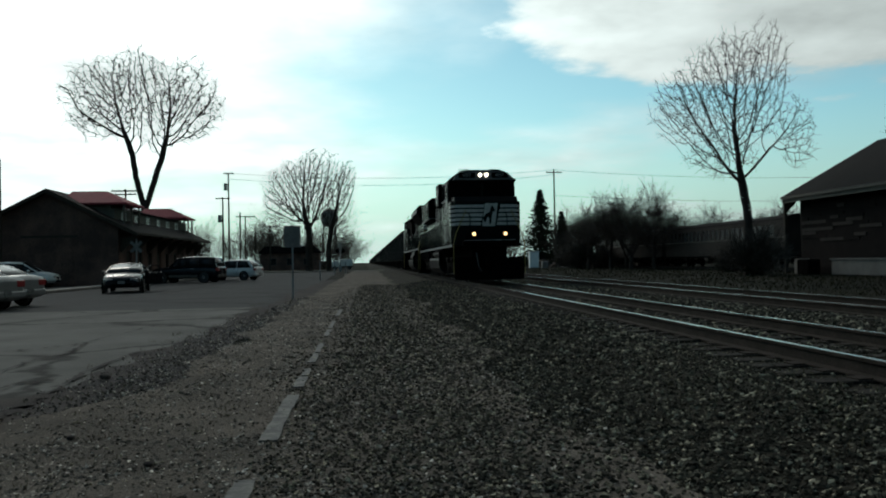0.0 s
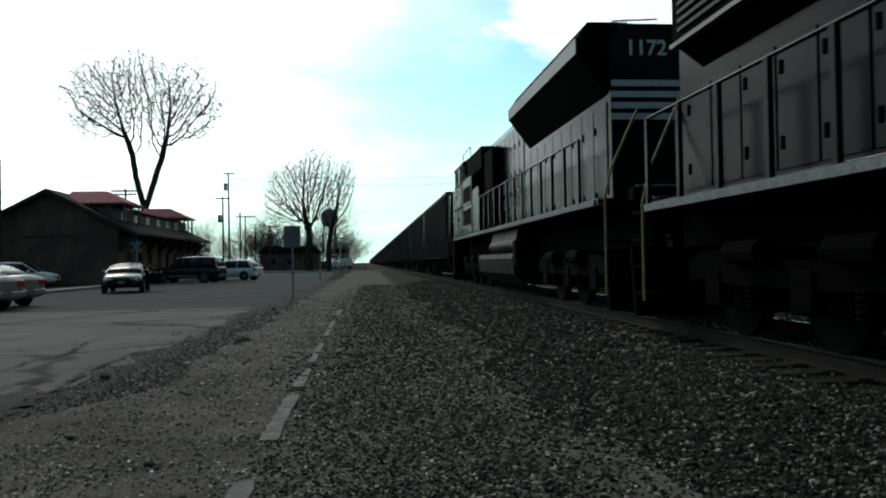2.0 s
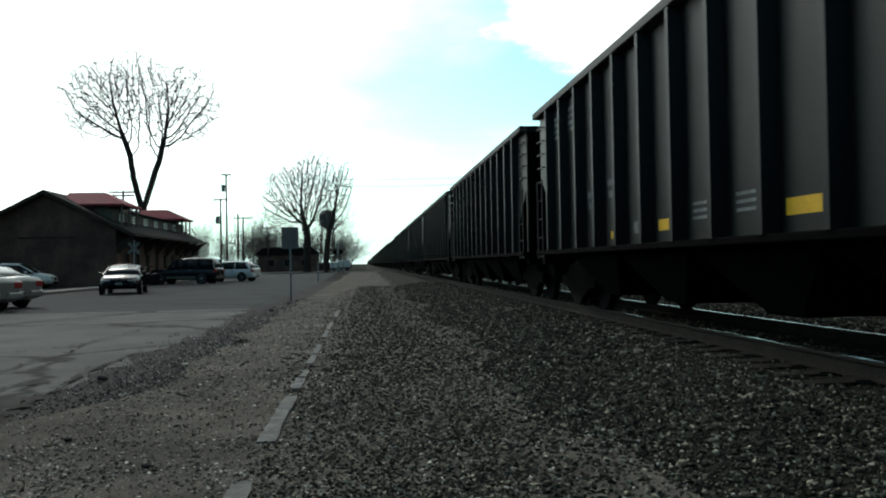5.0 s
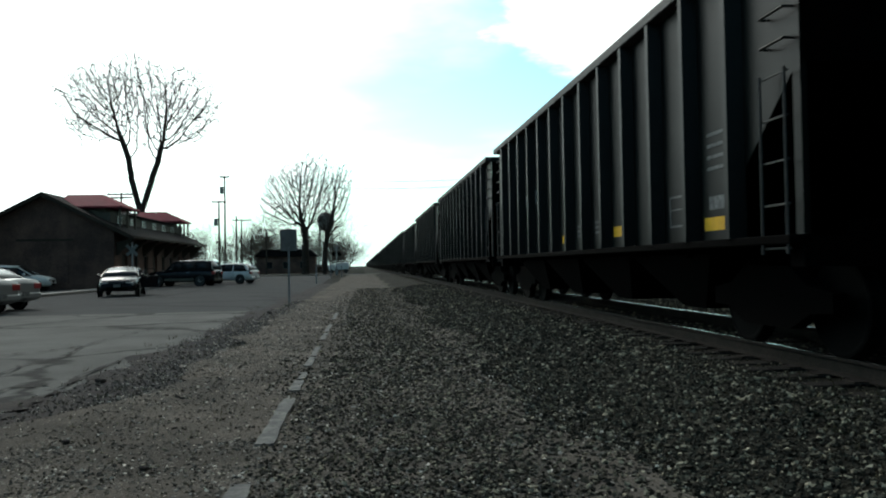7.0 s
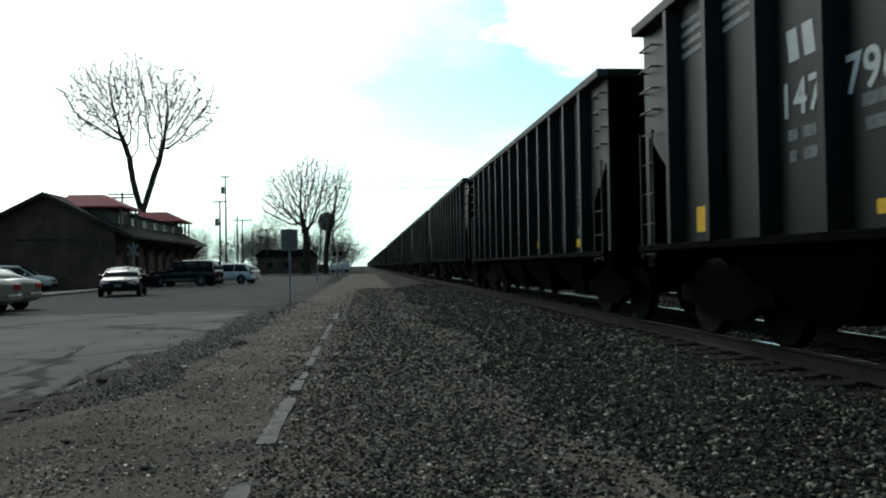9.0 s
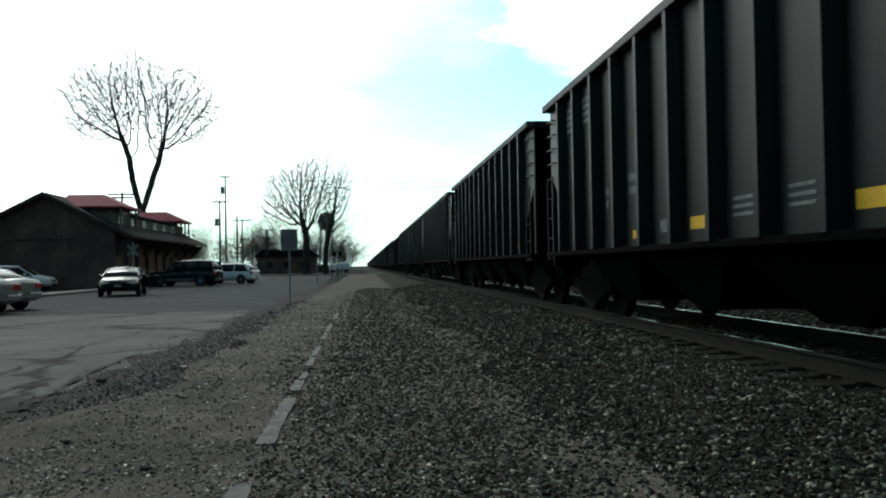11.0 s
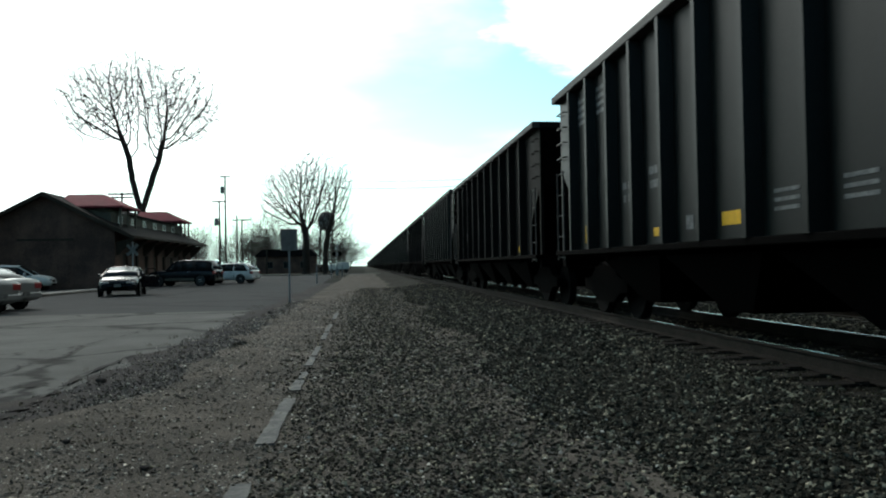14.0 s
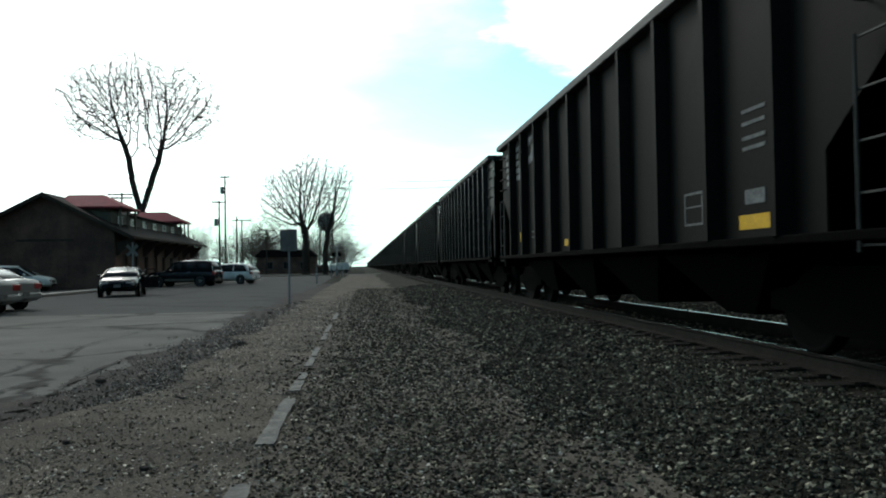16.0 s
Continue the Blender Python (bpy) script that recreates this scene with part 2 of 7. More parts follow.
M["pullman"] = surface("faded_coach_paint", (0.030, 0.025, 0.022), 0.75, 0, 0.25, 12, 0.8, 0.1, 0.005, spec=0.1)


# ---- mesh helpers ----
def empty(name, x=0, y=0, z=0, rz=0):
    ob = new(name)
    ob.empty_display_size = 0.3
    ob.matrix_world = pose(x, y, z, 0, 0, rz)
    return ob


def mesh_of(name, bm, material):
    me = bpy.data.meshes.new(name)
    bmesh.ops.recalc_face_normals(bm, faces=bm.faces)
    bm.to_mesh(me)
    bm.free()
    if material:
        me.materials.append(M[material])
    return me


def part(name, bm, material, parent, label=""):
    me = bm if isinstance(bm, bpy.types.Mesh) else mesh_of(name, bm, material)
    ob = new(name, me)
    ob.parent = parent
    if label:
        ob["label"] = label
    return ob


def at(ob, x=0, y=0, z=0, rx=0, ry=0, rz=0):
    ob.matrix_basis = pose(x, y, z, rx, ry, rz)
    return ob


def box(bm, x0, x1, y0, y1, z0, z1, bevel=0.0):
    vs = [bm.verts.new((x, y, z)) for x in (x0, x1) for y in (y0, y1) for z in (z0, z1)]
    fs = [bm.faces.new([vs[i] for i in f]) for f in ((0, 1, 3, 2), (4, 6, 7, 5), (0, 4, 5, 1), (2, 3, 7, 6), (0, 2, 6, 4), (1, 5, 7, 3))]
    if bevel:
        es = list({e for f in fs for e in f.edges})
        bmesh.ops.bevel(bm, geom=es, offset=bevel, segments=2, profile=0.5, affect="EDGES")
    return bm


def boxed(x0, x1, y0, y1, z0, z1, bevel=0.0):
    return box(bmesh.new(), min(x0, x1), max(x0, x1), min(y0, y1), max(y0, y1), min(z0, z1), max(z0, z1), bevel)


def prism(bm, outline, lo, hi, axis="x"):
    """A plate: the outline (two coordinates each) swept along an axis from lo to hi. x: (y, z); y: (x, z); z: (x, y)."""
    def put(p, d):
        return {"x": (d, p[0], p[1]), "y": (p[0], d, p[1]), "z": (p[0], p[1], d)}[axis]
    a = [bm.verts.new(put(p, lo)) for p in outline]
    b = [bm.verts.new(put(p, hi)) for p in outline]
    n = len(outline)
    bm.faces.new(a)
    bm.faces.new(b[::-1])
    for i in range(n):
        bm.faces.new((a[i], b[i], b[(i + 1) % n], a[(i + 1) % n]))
    return bm


def tube(bm, pts, r, sides=6, r2=None, cap=True):
    """A round bar along points, tapering from r to r2."""
    pts = [Vector(p) for p in pts]
    rings = []
    n = len(pts)
    for i, p in enumerate(pts):
        d = (pts[min(i + 1, n - 1)] - pts[max(i - 1, 0)]).normalized()
        u = d.cross(Vector((0, 0, 1)) if abs(d.z) < 0.9 else Vector((1, 0, 0))).normalized()
        v = d.cross(u)
        rr = r if r2 is None else r + (r2 - r) * i / (n - 1)
        rings.append([bm.verts.new(p + rr * (math.cos(2 * math.pi * k / sides) * u + math.sin(2 * math.pi * k / sides) * v)) for k in range(sides)])
    for a, b in zip(rings, rings[1:]):
        for k in range(sides):
            bm.faces.new((a[k], a[(k + 1) % sides], b[(k + 1) % sides], b[k]))
    if cap:
        bm.faces.new(rings[0][::-1])
        bm.faces.new(rings[-1])
    return bm


def lathe(bm, profile, sides=20, axis="x", centre=(0, 0, 0)):
    """Turn (radius, along) pairs round an axis."""
    rings = []
    c = Vector(centre)
    for r, d in profile:
        ring = []
        for k in range(sides):
            a = 2 * math.pi * k / sides
            p, q = r * math.cos(a), r * math.sin(a)
            ring.append(bm.verts.new(c + Vector({"x": (d, p, q), "y": (p, d, q), "z": (p, q, d)}[axis])))
        rings.append(ring)
    for a, b in zip(rings, rings[1:]):
        for k in range(sides):
            bm.faces.new((a[k], a[(k + 1) % sides], b[(k + 1) % sides], b[k]))
    bm.faces.new(rings[0][::-1])
    bm.faces.new(rings[-1])
    return bm


RAIL_TOP = 0.39
TRACK_X = 5.10
FAR_TRACK_X = 9.45

# ---- ground and tracks ----
def rise(x):
    """Ground height across the tracks: lot and platform strip, ballast shoulder, track bed, lower ground beyond."""
    pts = ((-400, 0.0), (1.6, 0.0), (3.35, 0.19), (11.6, 0.19), (13.2, 0.06), (400, 0.06))
    for (a, za), (b, zb) in zip(pts, pts[1:]):
        if x <= b:
            k = (x - a) / (b - a)
            return za + (zb - za) * (k * k * (3 - 2 * k))
    return 0.06


def sheet(name, xs, ys, lift, material, wobble=0.0, label="", seed=0.0):
    bm = bmesh.new()
    grid = [[bm.verts.new((x, y, rise(x) + lift + wobble * noise.noise((x * 1.3 + seed, y * 1.3, seed)))) for x in xs] for y in ys]
    for a, b in zip(grid, grid[1:]):
        for i in range(len(xs) - 1):
            bm.faces.new((a[i], a[i + 1], b[i + 1], b[i]))
    ob = new(name, mesh_of(name, bm, material))
    for f in ob.data.polygons:
        f.use_smooth = True
    return tagged(ob, label, "ground", kind="structure")


def steps(a, b, n):
    return [a + (b - a) * i / n for i in range(n + 1)]


def ground():
    xs = [-2500, -600, -200, -80, -40, -20] + steps(-10, 0, 5) + steps(0.5, 4, 10) + steps(5, 11, 6) + steps(11.6, 13.6, 5) + [20, 40, 80, 200, 600, 2500]
    ys = [-3000, -500, -200, -60, -20, -8] + steps(-4, 16, 40) + steps(18, 60, 21) + [70, 85, 100, 130, 180, 260, 400, 800, 1600, 3500]
    sheet("ground", xs, ys, -0.012, "earth", 0.0, "dry winter grass and bare earth reaching the horizon")


ground()


def rail_profile():
    return [(-0.07, 0), (0.07, 0), (0.07, 0.012), (0.012, 0.03), (0.009, 0.125), (0.035, 0.138), (0.035, 0.166), (-0.035, 0.166), (-0.035, 0.138),
            (-0.009, 0.125), (-0.012, 0.03), (-0.07, 0.012)]


def track(x, name, label):
    root = empty(name, x, 0, RAIL_TOP - 0.17)
    for s in (-0.752, 0.752):
        bm = prism(bmesh.new(), rail_profile(), -440, 1400, "y")
        rail = at(part("rail", bm, "rail", root, "rusty steel rail with a bright worn head"), s)
        at(part("running_surface", boxed(-0.031, 0.031, -440, 1400, 0.166, 0.1705), "rail_top", rail, "polished bright running surface"))
    tagged(root, label, "railway track", kind="structure")
    return root


near_track = track(TRACK_X, "near_track", "rusty steel rails on worn wooden ties in stone ballast")
far_track = track(FAR_TRACK_X, "far_track", "second pair of rusty steel rails on wooden ties")


# ---- the coal train ----
SPEED = 21.7
CAR_LEN = 14.65
SILL, PANEL = 1.12, 1.41


def truck(parent, y, spread=1.75):
    t = at(part("truck_frame", boxed(-0.1, 0.1, -0.1, 0.1, 0.4, 0.6), "under", parent, "near-black cast steel truck"), 0, y, 0)
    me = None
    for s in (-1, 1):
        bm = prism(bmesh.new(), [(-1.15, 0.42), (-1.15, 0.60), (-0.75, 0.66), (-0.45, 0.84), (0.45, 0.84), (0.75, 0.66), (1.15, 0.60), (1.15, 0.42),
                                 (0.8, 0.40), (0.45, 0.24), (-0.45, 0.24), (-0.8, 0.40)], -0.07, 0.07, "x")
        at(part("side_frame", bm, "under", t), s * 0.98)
        for yy in (-spread / 2, spread / 2):
            if me is None:
                wb = lathe(bmesh.new(), [(0.10, -0.075), (0.40, -0.06), (0.43, -0.065), (0.457, -0.06), (0.462, 0.03), (0.48, 0.045), (0.48, 0.065), (0.36, 0.06), (0.32, 0.02), (0.12, 0.05)], 22)
                me = mesh_of("wheel", wb, "wheel")
            at(part("wheel", me, None, t, "worn steel wheel"), s * 0.752, yy, 0.457, 0, 0, 0 if s < 0 else 180)
    return t


def hopper_car(plain, wide=False):
    """One open-top ribbed coal hopper, some with fewer and wider panels; its front end sheet at y = 0, its rear at y = CAR_LEN; rail top at z = 0."""
    car = empty("coal_hopper_car")
    L, H, W = CAR_LEN, 3.97, PANEL
    # side sheets, cut back low at both ends
    cut = [(0, H - 0.12), (0, 2.55), (0.12, 2.52), (1.02, 1.78), (1.02, SILL), (L - 1.02, SILL), (L - 1.02, 1.78), (L - 0.12, 2.52), (L, 2.55), (L, H - 0.12)]
    for s in (-1, 1):
        bm = prism(bmesh.new(), cut, s * (W - 0.02), s * W, "x")
        part("side_sheet", bm, "car_black", car, "weathered black steel side sheet")
        part("top_chord", boxed(s * (W - 0.03), s * (W + 0.16), -0.02, L + 0.02, H - 0.13, H, 0.015), "chord", car, "worn bare steel top chord")
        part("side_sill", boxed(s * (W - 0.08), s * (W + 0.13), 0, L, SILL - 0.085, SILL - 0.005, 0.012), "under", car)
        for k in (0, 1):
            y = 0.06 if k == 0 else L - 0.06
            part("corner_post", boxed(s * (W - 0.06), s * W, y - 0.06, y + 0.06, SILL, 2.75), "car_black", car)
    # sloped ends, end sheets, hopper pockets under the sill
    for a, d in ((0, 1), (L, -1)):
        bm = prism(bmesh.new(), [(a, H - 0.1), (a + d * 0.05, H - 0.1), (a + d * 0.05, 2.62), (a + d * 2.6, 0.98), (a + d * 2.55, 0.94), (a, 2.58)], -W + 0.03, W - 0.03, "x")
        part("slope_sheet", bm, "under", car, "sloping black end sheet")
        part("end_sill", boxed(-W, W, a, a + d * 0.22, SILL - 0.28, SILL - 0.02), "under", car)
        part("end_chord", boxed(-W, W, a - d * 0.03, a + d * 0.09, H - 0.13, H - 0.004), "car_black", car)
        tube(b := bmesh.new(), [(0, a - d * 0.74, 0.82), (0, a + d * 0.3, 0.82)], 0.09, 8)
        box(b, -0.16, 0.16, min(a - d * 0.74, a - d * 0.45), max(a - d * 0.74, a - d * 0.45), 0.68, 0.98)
        part("coupler", b, "under", car, "near-black steel knuckle coupler")
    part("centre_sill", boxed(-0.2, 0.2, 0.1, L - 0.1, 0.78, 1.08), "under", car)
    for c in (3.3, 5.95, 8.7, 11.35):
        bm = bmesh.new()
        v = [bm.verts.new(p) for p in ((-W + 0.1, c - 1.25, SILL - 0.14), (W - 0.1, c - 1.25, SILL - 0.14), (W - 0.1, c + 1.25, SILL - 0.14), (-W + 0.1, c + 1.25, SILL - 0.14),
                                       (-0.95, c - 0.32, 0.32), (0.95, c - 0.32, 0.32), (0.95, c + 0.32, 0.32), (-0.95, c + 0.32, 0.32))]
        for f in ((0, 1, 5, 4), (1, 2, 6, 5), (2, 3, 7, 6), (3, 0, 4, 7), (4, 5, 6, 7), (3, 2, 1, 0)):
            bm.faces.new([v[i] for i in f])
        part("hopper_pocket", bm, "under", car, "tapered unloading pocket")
    # ribs
    rib = prism(bmesh.new(), [(0, -0.10), (0.15, -0.045), (0.15, 0.045), (0, 0.10)], SILL - 0.006, H - 0.12, "z")
    me = mesh_of("rib", rib, "car_black")
    n, first = (10, 1.55) if wide else (13, 1.1)
    for s in (-1, 1):
        for i in range(n):
            at(part("rib", me, None, car), s * W, first + i * (L - 2 * first) / (n - 1), 0, 0, 0, 0 if s > 0 else 180)
    # coal load
    bm = bmesh.new()
    rng = random.Random(4)
    nx, ny = 7, 26
    g = [[bm.verts.new((-W + 0.06 + (2 * W - 0.12) * i / (nx - 1), 0.1 + (L - 0.2) * j / (ny - 1),
                        3.40 + 0.34 * math.sin(math.pi * i / (nx - 1)) * min(1, j / 3, (ny - 1 - j) / 3) + rng.uniform(-0.05, 0.05))) for i in range(nx)] for j in range(ny)]
    for j in range(ny - 1):
        for i in range(nx - 1):
            bm.faces.new((g[j][i], g[j][i + 1], g[j + 1][i + 1], g[j + 1][i]))
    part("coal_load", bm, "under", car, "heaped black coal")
    # ladders at the ends of both sides
    bm = bmesh.new()
    for y in (0, 0.42):
        tube(bm, [(0, y, 0.95), (0, y, 2.55)], 0.015, 5)
    for k in range(5):
        tube(bm, [(0.02, -0.02, 1.0 + k * 0.38), (0.02, 0.44, 1.0 + k * 0.38)], 0.012, 5)
    low = mesh_of("ladder", bm, "chord")
    grip = mesh_of("grab_iron", tube(bmesh.new(), [(0, -0.2, 0), (0.09, -0.2, 0), (0.09, 0.2, 0), (0, 0.2, 0)], 0.014, 5), "car_black")
    for s in ((-1,) if plain else (-1, 1)):
        for y in (0.08, L - 0.50):
            at(part("ladder", low, None, car, "steel side ladder"), s * (W + 0.10), y, 0)
            for k in range(0 if plain or s > 0 else 4):
                at(part("grab_iron", grip, None, car), s * W, y + 0.21, 2.80 + k * 0.27, 0, 0, 180)
    # reflector plates, stencilled data and reporting marks on the side panels
    for s in (() if plain else (-1,)):
        def mark(name, d, w, z0, z1, material, label):
            y = L - d if s < 0 else d
            part(name, boxed(s * (W - 0.002), s * (W + 0.006), y - w / 2, y + w / 2, z0, z1), material, car, label)
        for d, w, z0, z1 in ((2.20, 0.34, 1.42, 1.64), (6.08, 0.40, 1.22, 1.34), (12.55, 0.60, 1.20, 1.34)) if wide else ((1.72, 0.34, 1.22, 1.50), (4.80, 0.30, 1.22, 1.33), (6.81, 0.46, 1.26, 1.40), (9.92, 0.62, 1.27, 1.42), (13.03, 0.60, 1.22, 1.36)):
            mark("reflector_plate", d, w, z0, z1, "yellow", "yellow reflector plate")
        for d in (() if wide else (1.62, 2.66)):
            for k in range(4):
                mark("stripe", d, 0.74, 3.22 + k * 0.12, 3.28 + k * 0.12, "dull_white", "faded white stripe")
        for d, z in ((12.55, 1.96), (12.55, 2.06), (12.55, 2.20), (12.55, 2.32), (3.45, 1.46), (3.45, 1.58)) if wide else ((7.84, 1.34), (7.84, 1.42), (7.84, 1.50), (8.88, 1.36), (8.88, 1.44), (8.88, 1.52), (13.03, 1.86), (13.03, 1.98), (13.03, 2.10), (13.03, 2.22)):
            mark("stencil_bar", d, 0.42, z, z + 0.035, "stencil", "small faded white stencilling")
        # weight data: short words of stencil in two panels
        for d, z, words in () if wide else ((3.69, 1.92, (0.16, 0.20)), (3.69, 1.74, (0.12, 0.20)), (4.73, 2.02, (0.44,)), (4.73, 1.84, (0.36,))):
            for k, w in enumerate(words):
                mark("stencil_word", d + (k - (len(words) - 1) / 2) * 0.26, w, z, z + 0.10, "stencil", "small faded white stencilled word")
        mark("stencil_patch", 12.55 if wide else 13.03, 0.36, 1.44, 1.58, "stencil", "small white stencilled patch")
        mark("stencil_patch", 2.62 if wide else 1.98, 0.14, 1.22, 1.36, "stencil", "small white stencilled patch")
        for d, w, z0, z1 in ((11.99, 0.46, 1.30, 1.325), (11.99, 0.46, 1.645, 1.67), (11.77, 0.025, 1.30, 1.67), (12.21, 0.025, 1.30, 1.67), (11.99, 0.42, 1.50, 1.515), (5.77, 0.2, 1.26, 1.42)):
            mark("stencil_frame", d - (0.75 if wide else 0), w, z0, z1, "stencil", "small white stencilled frame")
    # brake gear under the end platforms
    tube(b := bmesh.new(), [(-0.5, 0.7, 1.12), (0.5, 0.7, 1.12)], 0.16, 10)
    part("brake_reservoir", b, "under", car)
    truck(car, 1.35)
    truck(car, L - 1.35)
    return car


REARS = [92.65, 108.65, 124.7, 140.75, 156.8, 172.85, 188.9, 205.3, 221.5, 237.7, 253.9, 270.06, 286.4, 302.25, 318.2, 334.6, 350.55, 367.7]
while len(REARS) < 66:
    REARS.append(REARS[-1] + 16.15)
CARS = []
MOVING = []        # (thing, place along the track at 0 s)
MARKED = 22         # cars that pass close enough to show their stencilling
first_car, far_car, wide_car = hopper_car(False), hopper_car(True), hopper_car(False, True)
WIDE = (15, 17)
for me in {o.data for o in wide_car.children_recursive}:      # older, browner paint
    if me.materials[0] == M["car_black"]:
        me.materials[0] = M["car_brown"]
tagged(wide_car, "weathered black coal hopper car with wide panels and faded emblem", "railway car", "coal train")
tagged(first_car, "weathered black ribbed coal hopper car with yellow reflector plates", "railway car", "coal train")
tagged(far_car, "weathered black ribbed steel coal hopper car, loaded", "railway car", "coal train")
for i, rear in enumerate(REARS):
    own = wide_car if i in WIDE else (first_car if i < MARKED else far_car)
    c = own if i in (0, WIDE[0], MARKED) else copy_thing(own, pose(0, 0, 0))
    c.scale.z = {8: 0.962, 15: 0.97}.get(i, 1.0)
    c.scale.y = {17: 1.066}.get(i, 1.0)        # one longer car
    if i == 1:      # a car whose plates have gone
        for o in [o for o in c.children if o.name.startswith("reflector_plate")]:
            bpy.data.objects.remove(o)
    MOVING.append((c, rear - CAR_LEN * c.scale.y))
    CARS.append(c)


# ---- ground surfaces ----
def cracked(name, base, dark, crack_scale, crack_dark):
    """Old asphalt: blotches, grain and wandering cracks."""
    m = surface(name, base, 0.92, 0, 0.25, 70, 0.45, 0.5, 0.008, dark=dark, spec=0.04, spread=(0.36, 0.66))
    nt = m.node_tree
    N, L = nt.nodes.new, nt.links.new
    p = nt.nodes["Principled BSDF"]
    co, warp, vor = N("ShaderNodeTexCoord"), N("ShaderNodeTexNoise"), N("ShaderNodeTexVoronoi")
    warp.inputs["Scale"].default_value, warp.inputs["Detail"].default_value = 1.1, 6
    L(co.outputs["Object"], warp.inputs["Vector"])
    add = N("ShaderNodeVectorMath"); add.operation = "MULTIPLY_ADD"; add.inputs[1].default_value = (1.6, 1.6, 0)
    L(warp.outputs["Color"], add.inputs[0]); L(co.outputs["Object"], add.inputs[2])
    vor.feature = "DISTANCE_TO_EDGE"; vor.inputs["Scale"].default_value = crack_scale
    L(add.outputs[0], vor.inputs["Vector"])
    r = N("ShaderNodeMapRange"); r.inputs[1].default_value, r.inputs[2].default_value = 0.006, 0.026
    r.inputs[3].default_value, r.inputs[4].default_value = crack_dark, 1.0
    L(vor.outputs["Distance"], r.inputs[0])
    old = p.inputs["Base Color"].links[0].from_socket
    s = N("ShaderNodeVectorMath"); s.operation = "SCALE"
    L(old, s.inputs[0]); L(r.outputs[0], s.inputs["Scale"]); L(s.outputs[0], p.inputs["Base Color"])
    return m


M["lot_pale"] = cracked("pale_cracked_asphalt", (0.1230, 0.1180, 0.1090), (0.0720, 0.0690, 0.0640), 0.19, 0.25)
M["lot_dark"] = cracked("dark_asphalt", (0.0446, 0.0446, 0.0448), (0.0311, 0.0311, 0.0313), 0.12, 0.6)
M["dirt"] = surface("damp_dark_dirt", (0.0500, 0.0425, 0.0385), 0.95, 0, 0.4, 45, 0.9, 0.7, 0.02, dark=(0.0302, 0.0265, 0.0265), spec=0.04)
M["strip"] = surface("gritty_worn_pavement", (0.1200, 0.1010, 0.0840), 0.95, 0, 0.5, 55, 0.8, 0.9, 0.02, dark=(0.0640, 0.0540, 0.0450), spec=0.04)
M["bed"] = surface("ballast_bed", (0.0400, 0.0362, 0.0280), 0.95, 0, 0.5, 40, 0.8, 1.0, 0.03, dark=(0.0205, 0.0188, 0.0145), spec=0.04)
M["grit"] = surface("pale_grit", (0.1700, 0.1500, 0.1230), 0.9, 0, 0.3, 60, 8, 0.2, 0.004, dark=(0.0819, 0.0764, 0.0673), island=-1, spec=0.2)


def strip(name, left, right, ys, lift, material, label, ragged=0.25, nx=8, seed=0.0):
    """A patch of ground between two edges that wander; left and right give x at y."""
    bm = bmesh.new()
    rows = []
    for y in ys:
        a = left(y) + ragged * noise.noise((seed, y * 0.7, 1.0)) + ragged * 0.4 * noise.noise((seed, y * 3.1, 4.0))
        b = right(y) + ragged * noise.noise((seed + 9, y * 0.7, 1.0)) + ragged * 0.4 * noise.noise((seed + 9, y * 3.1, 4.0))
        rows.append([bm.verts.new((x, y, rise(x) + lift + 0.008 * noise.noise((x * 1.7, y * 1.7, seed)) * (1 if abs(x) < 12 else 0))) for x in steps(a, b, nx)])
    for p, q in zip(rows, rows[1:]):
        for i in range(nx):
            bm.faces.new((p[i], p[i + 1], q[i + 1], q[i]))
    ob = new(name, mesh_of(name, bm, material))
    for f in ob.data.polygons:
        f.use_smooth = True
    return tagged(ob, label, "ground", kind="structure")


NEAR_Y = [-10, -4] + steps(-1, 30, 124) + steps(31, 60, 29)
FAR_Y = steps(64, 120, 14)
strip("parking_lot", lambda y: -30, lambda y: -3.0, steps(-10, 24.3, 110), 0.012, "lot_pale", "pale grey cracked asphalt parking lot", 0.35, 24, 1.0)
strip("access_road", lambda y: -40, lambda y: -3.1 if y < 60 else -3.1 - (y - 60) * 0.02, steps(24.0, 118, 120), 0.008, "lot_dark", "dark worn asphalt lane beside the station", 0.3, 16, 2.0)
strip("dirt_verge", lambda y: -3.2 + 0.12 * math.sin(y * 0.5), lambda y: -1.9, [y for y in NEAR_Y if y > 5.4], 0.020, "dirt", "damp dark dirt along the broken asphalt edge", 0.45, 8, 3.0)
strip("platform_strip", lambda y: -2.2 - 1.5 * max(0.0, min(1.0, (8.4 - y) / 3.0)), lambda y: 1.6 + 0.2 * math.sin(y * 0.6), NEAR_Y + FAR_Y, 0.030, "strip", "gritty worn paved strip beside the tracks", 0.4, 12, 4.0)
strip("track_bed", lambda y: 0.35, lambda y: 13.0, [-440, -200, -80, -30] + NEAR_Y + FAR_Y + [180, 300, 600, 1400], 0.006, "bed", "dark crushed stone track bed", 0.3, 40, 5.0)
strip("cross_street", lambda y: -200, lambda y: 200, steps(118.5, 127.5, 4), 0.055, "lot_pale", "pale asphalt street over a level crossing", 0.0, 60, 6.0)


